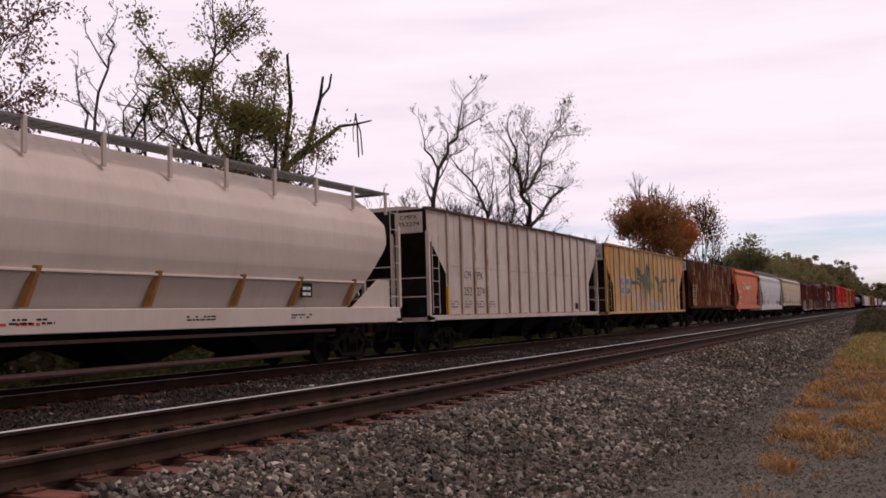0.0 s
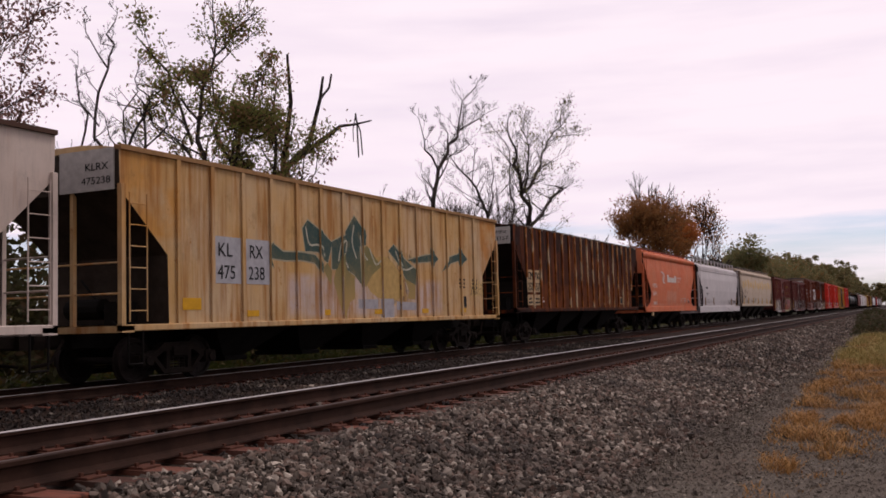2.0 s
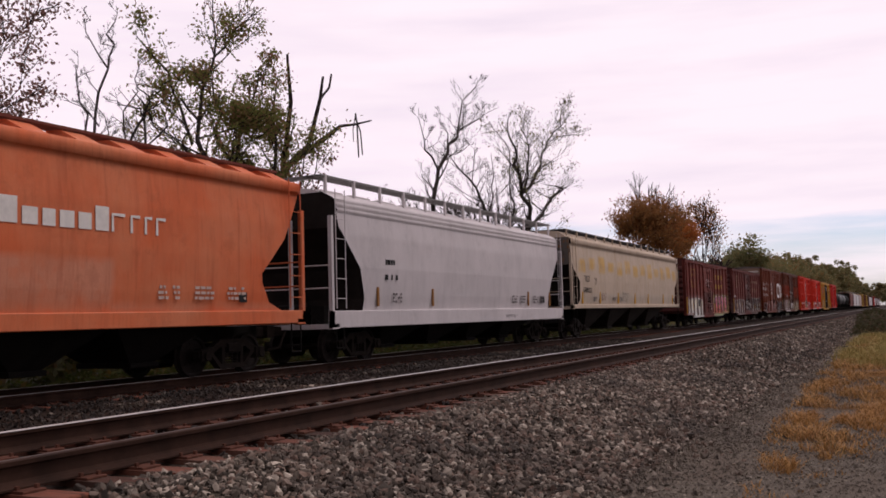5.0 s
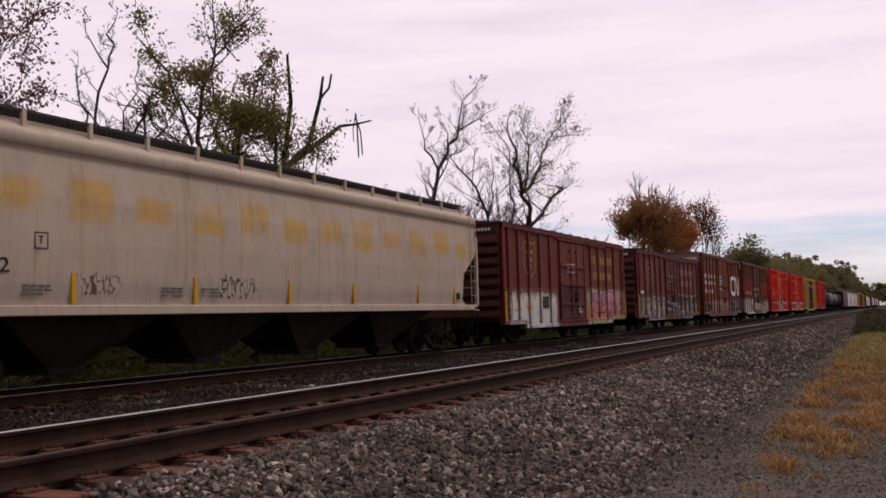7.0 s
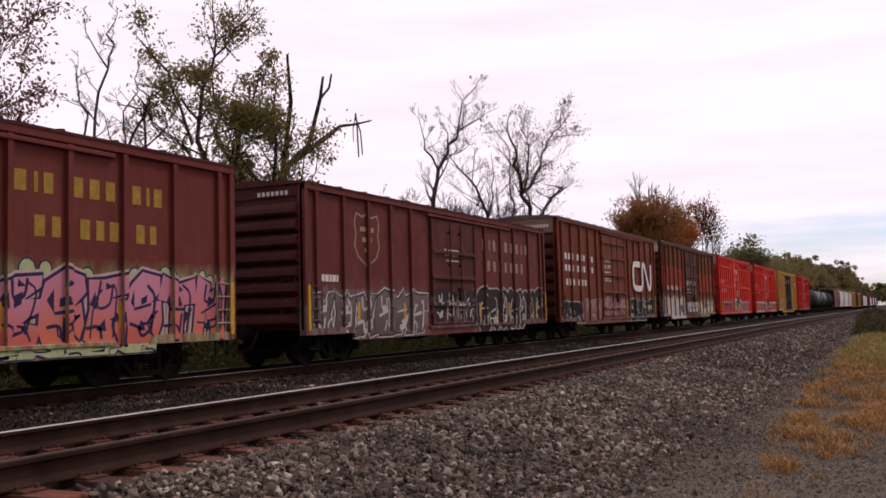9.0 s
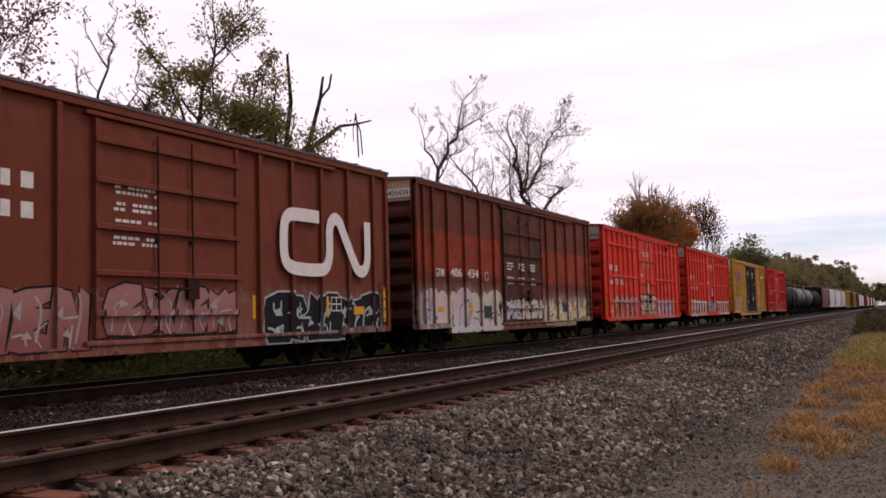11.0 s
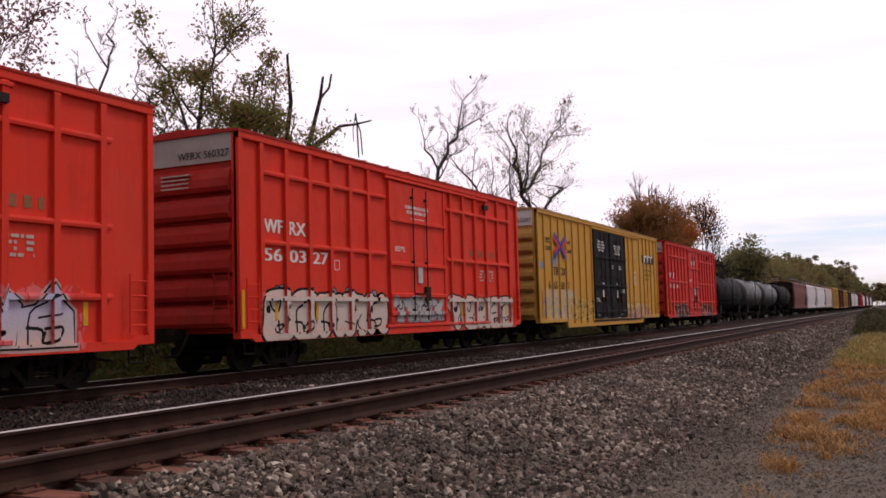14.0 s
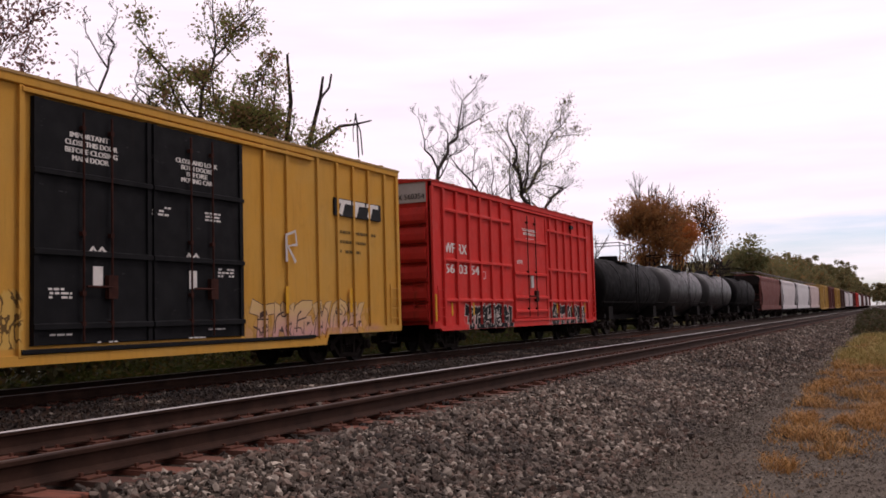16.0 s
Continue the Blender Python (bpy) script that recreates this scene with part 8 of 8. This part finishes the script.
snag_limb("hanging_vine", [(0.3, 4.5, 12.6), (0.3, 4.25, 11.9), (0.3, 4.3, 11.3)], 0.03, 0.025)


# low green growth behind the tracks, seen under the cars
def clumps(name, label, spots, leaf, per, size, category, seed, stalk=0.0):
    rng, g = random.Random(seed), Geo()
    for x, y, z, rx, h in spots:
        for _ in range(per):
            a, r = rng.uniform(0, 6.28), math.sqrt(rng.random())
            top = h * (1 - 0.55 * r * r) * rng.uniform(0.25, 1.0)
            c = Vector((x + rx * r * math.cos(a), y + rx * r * math.sin(a), z + top))
            d = Vector((rng.uniform(-1, 1), rng.uniform(-1, 1), rng.uniform(-0.6, 1))).normalized()
            b = d.orthogonal().normalized()
            s = size * rng.uniform(0.6, 1.5)
            g.add([c - d * s, c - b * s * 0.45, c + d * s, c + b * s * 0.45], [(0, 1, 2), (0, 2, 3)])
    return tagged(new(name, raw_mesh(g, name, leaf)), label, category, kind="stuff")


rr = random.Random(77)
clumps("undergrowth", "green and yellow weeds and shrubs behind the tracks", [(rr.uniform(-24, -17.6), rr.uniform(9, 75), -0.8, rr.uniform(0.7, 1.7), rr.uniform(0.5, 1.9)) for _ in range(150)], LEAF_WEED, 220, 0.085, "undergrowth", 78)
clumps("undergrowth", "dull brushy thicket behind the tracks", [(rr.uniform(-36, -23), rr.uniform(8, 150), -0.85, rr.uniform(1.5, 3.2), rr.uniform(2.0, 5.0)) for _ in range(170)], LEAF_DULL, 190, 0.16, "undergrowth", 79)
clumps("undergrowth", "dense dull brush close behind the tracks", [(rr.uniform(-25, -20.5), rr.uniform(4, 66), -0.85, rr.uniform(1.2, 2.2), rr.uniform(3.0, 5.8)) for _ in range(150)], LEAF_BRUSH, 380, 0.14, "undergrowth", 80)


# far woods in one mesh
def far_woods(name, label, spots, leaf, per, size, seed):
    rng, g = random.Random(seed), Geo()
    for x, y, h, rx in spots:
        g.tube((x, y, -0.9), (x + rng.uniform(-1, 1), y, h * 0.7), 0.35, 0.15, 5)
        lumps = [(Vector((rng.gauss(0, 0.5) * rx, rng.gauss(0, 0.5) * rx, h * rng.uniform(0.25, 0.92))), rng.uniform(0.18, 0.42) * rx) for _ in range(22)]
        for _ in range(per * 2):
            c, r = rng.choice(lumps)
            d = Vector((rng.gauss(0, 1), rng.gauss(0, 1), rng.gauss(0, 1))).normalized()
            p = Vector((x, y, 0)) + c + d * r * rng.uniform(0.5, 1.15)
            p.z = min(max(p.z, 0.2), h)
            b = d.orthogonal().normalized()
            e = d.cross(b)
            s = size * rng.uniform(0.3, 0.85)
            g.add([p - b * s, p - e * s * 0.6, p + b * s, p + e * s * 0.7], [(0, 1, 2), (0, 2, 3)])
    return tagged(new(name, raw_mesh(g, name, leaf)), label, "woods", kind="stuff")


def wood_line(n, y0, y1, h0, h1, seed, x0=-30.0, x1=-55.0):
    r = random.Random(seed)
    out = []
    for k in range(n):
        t = (k + r.random()) / n
        y = y0 + (y1 - y0) * t
        out.append((r.uniform(x1, x0) , y, (h0 + (h1 - h0) * t) * r.uniform(0.75, 1.05), r.uniform(4.0, 7.0)))
    return out


far_woods("woods", "far mixed autumn woods along the line", wood_line(26, 245, 350, 14.0, 19.0, 91), LEAF_FAR, 420, 0.7, 92)
far_woods("woods", "far dark woods along the line", wood_line(44, 360, 640, 21.0, 31.0, 93), LEAF_FAR, 420, 1.0, 94)
far_woods("woods", "far dark woods along the line", wood_line(50, 640, 1000, 31.0, 27.0, 95, -32, -60), LEAF_FAR, 380, 1.5, 96)
far_woods("woods", "far rusty and grey woods along the line", wood_line(24, 240, 420, 12.0, 18.0, 97, -34, -60), LEAF_ORANGE, 200, 0.8, 98)
far_woods("woods", "distant hazy woods at the end of the line", wood_line(60, 1000, 1900, 26.0, 34.0, 99, -60, 330), LEAF_FAR, 260, 3.0, 100)
far_woods("woods", "distant hazy woods where the line ends", [(-95 + 10 * k, 1500 + 9 * (k % 4), 27 + 3 * (k % 3), 9.0) for k in range(14)], LEAF_FAR, 300, 3.0, 101)
# bushes and dry grass beside the road
clumps("roadside_bushes", "dark green bushes beside the gravel road", [(-1.9 - 0.030 * (y - 46) + rr.uniform(0, 2.6), y, -0.42, rr.uniform(0.6, 1.1), rr.uniform(0.5, 1.2)) for y in np.linspace(48, 160, 90)], LEAF_BRUSH, 170, 0.1, "bushes", 81)


def grass(name, label, count, seed, spot, h0, h1, mat):
    """Dry blades that bend, in one mesh."""
    rng, g = random.Random(seed), Geo()
    made = 0
    while made < count:
        x, y, k = spot(rng)
        if k < rng.random():
            continue
        made += 1
        h, a = rng.uniform(h0, h1) * (0.5 + 0.5 * k), rng.uniform(0, 6.28)
        d = Vector((math.cos(a), math.sin(a), 0))
        s = Vector((-d.y, d.x, 0)) * rng.uniform(0.002, 0.005) * (1 + y * 0.03)
        b = Vector((x, y, -0.42))
        bend = rng.uniform(0.5, 1.8) * h
        m, t = b + d * bend * 0.3 + Vector((0, 0, h * 0.65)), b + d * bend + Vector((0, 0, h))
        g.add([b - s, b + s, m + s * 0.7, m - s * 0.7, t], [(0, 1, 2, 3), (3, 2, 4)])
    return tagged(new(name, raw_mesh(g, name, mat)), label, "grass", kind="stuff")


def verge_spot(rng):
    y = 7.2 + 58.0 * rng.random() ** 1.9
    x = rng.uniform(-2.6, 1.8)
    left = float(np.interp(y, [8, 10.8, 13.6, 18.3, 25, 35, 55], [-1.25, -1.5, -1.6, -1.8, -1.85, -1.85, -2.0])) - 0.3 * noise.noise(Vector((0, y * 0.5, 2)))
    right = float(np.interp(y, [7.5, 8.3, 9.2, 11.2, 15, 30, 60], [-1.0, -0.75, -0.5, -0.15, 0.4, 1.6, 2.5])) + 0.35 * noise.noise(Vector((4, y * 0.4, 1)))
    if not left < x < right:
        return x, y, 0.0
    edge = min(1.0, (x - left) / 0.3) * min(1.0, (right - x) / 0.5)
    tuft = 0.40 + 2.2 * noise.noise(Vector((x * 1.6, y * 0.8, 7))) + 1.6 * noise.noise(Vector((x * 4.5, y * 2.6, 1)))
    return x, y, (0.05 + 0.95 * edge) * min(1.0, max(0.02, tuft)) * min(1.0, 0.5 + (y - 7) / 5)


def far_verge_spot(rng):
    y = rng.uniform(24, 75)
    x, _, k = verge_spot(rng)
    left = -1.85 - 0.006 * (y - 24) - 0.3 * noise.noise(Vector((0, y * 0.5, 2)))
    x = left + 3.2 * rng.random() ** 1.4
    return x, y, min(1.0, (x - left) / 0.3) * min(1.0, max(0.1, 0.6 + 1.4 * noise.noise(Vector((x, y * 0.4, 5)))))


grass("dry_grass", "dry orange-brown grass beside the gravel road", 84000, 83, verge_spot, 0.02, 0.17, DRY_GRASS)
grass("green_grass", "yellowing green grass along the gravel road", 16000, 84, far_verge_spot, 0.10, 0.42, GREEN_GRASS)


# ---- what moves: the train, and the wheels under it ----
def motions():
    times = (0.0, 4.0, 8.0, 12.0, 16.0)
    for ob, s0 in CARS:
        walk(ob, [(t, pose(TRAIN_X, s0 - SPEED * t, 0)) for t in times])
    # one turning motion for the leading and one for the trailing wheels of every truck
    turn = math.degrees(SPEED / WHEEL_R / FPS)
    shared = {}
    for w, dy in WHEELS:
        if dy not in shared:
            walk(w, [(k / FPS, pose(0, dy, WHEEL_R, (k * turn) % 360.0)) for k in range(16 * FPS + 1)])
            shared[dy] = w.animation_data
        else:
            w.rotation_mode = "QUATERNION"
            w.animation_data_create()
            w.animation_data.action = shared[dy].action
            w.animation_data.action_slot = shared[dy].action_slot


motions()
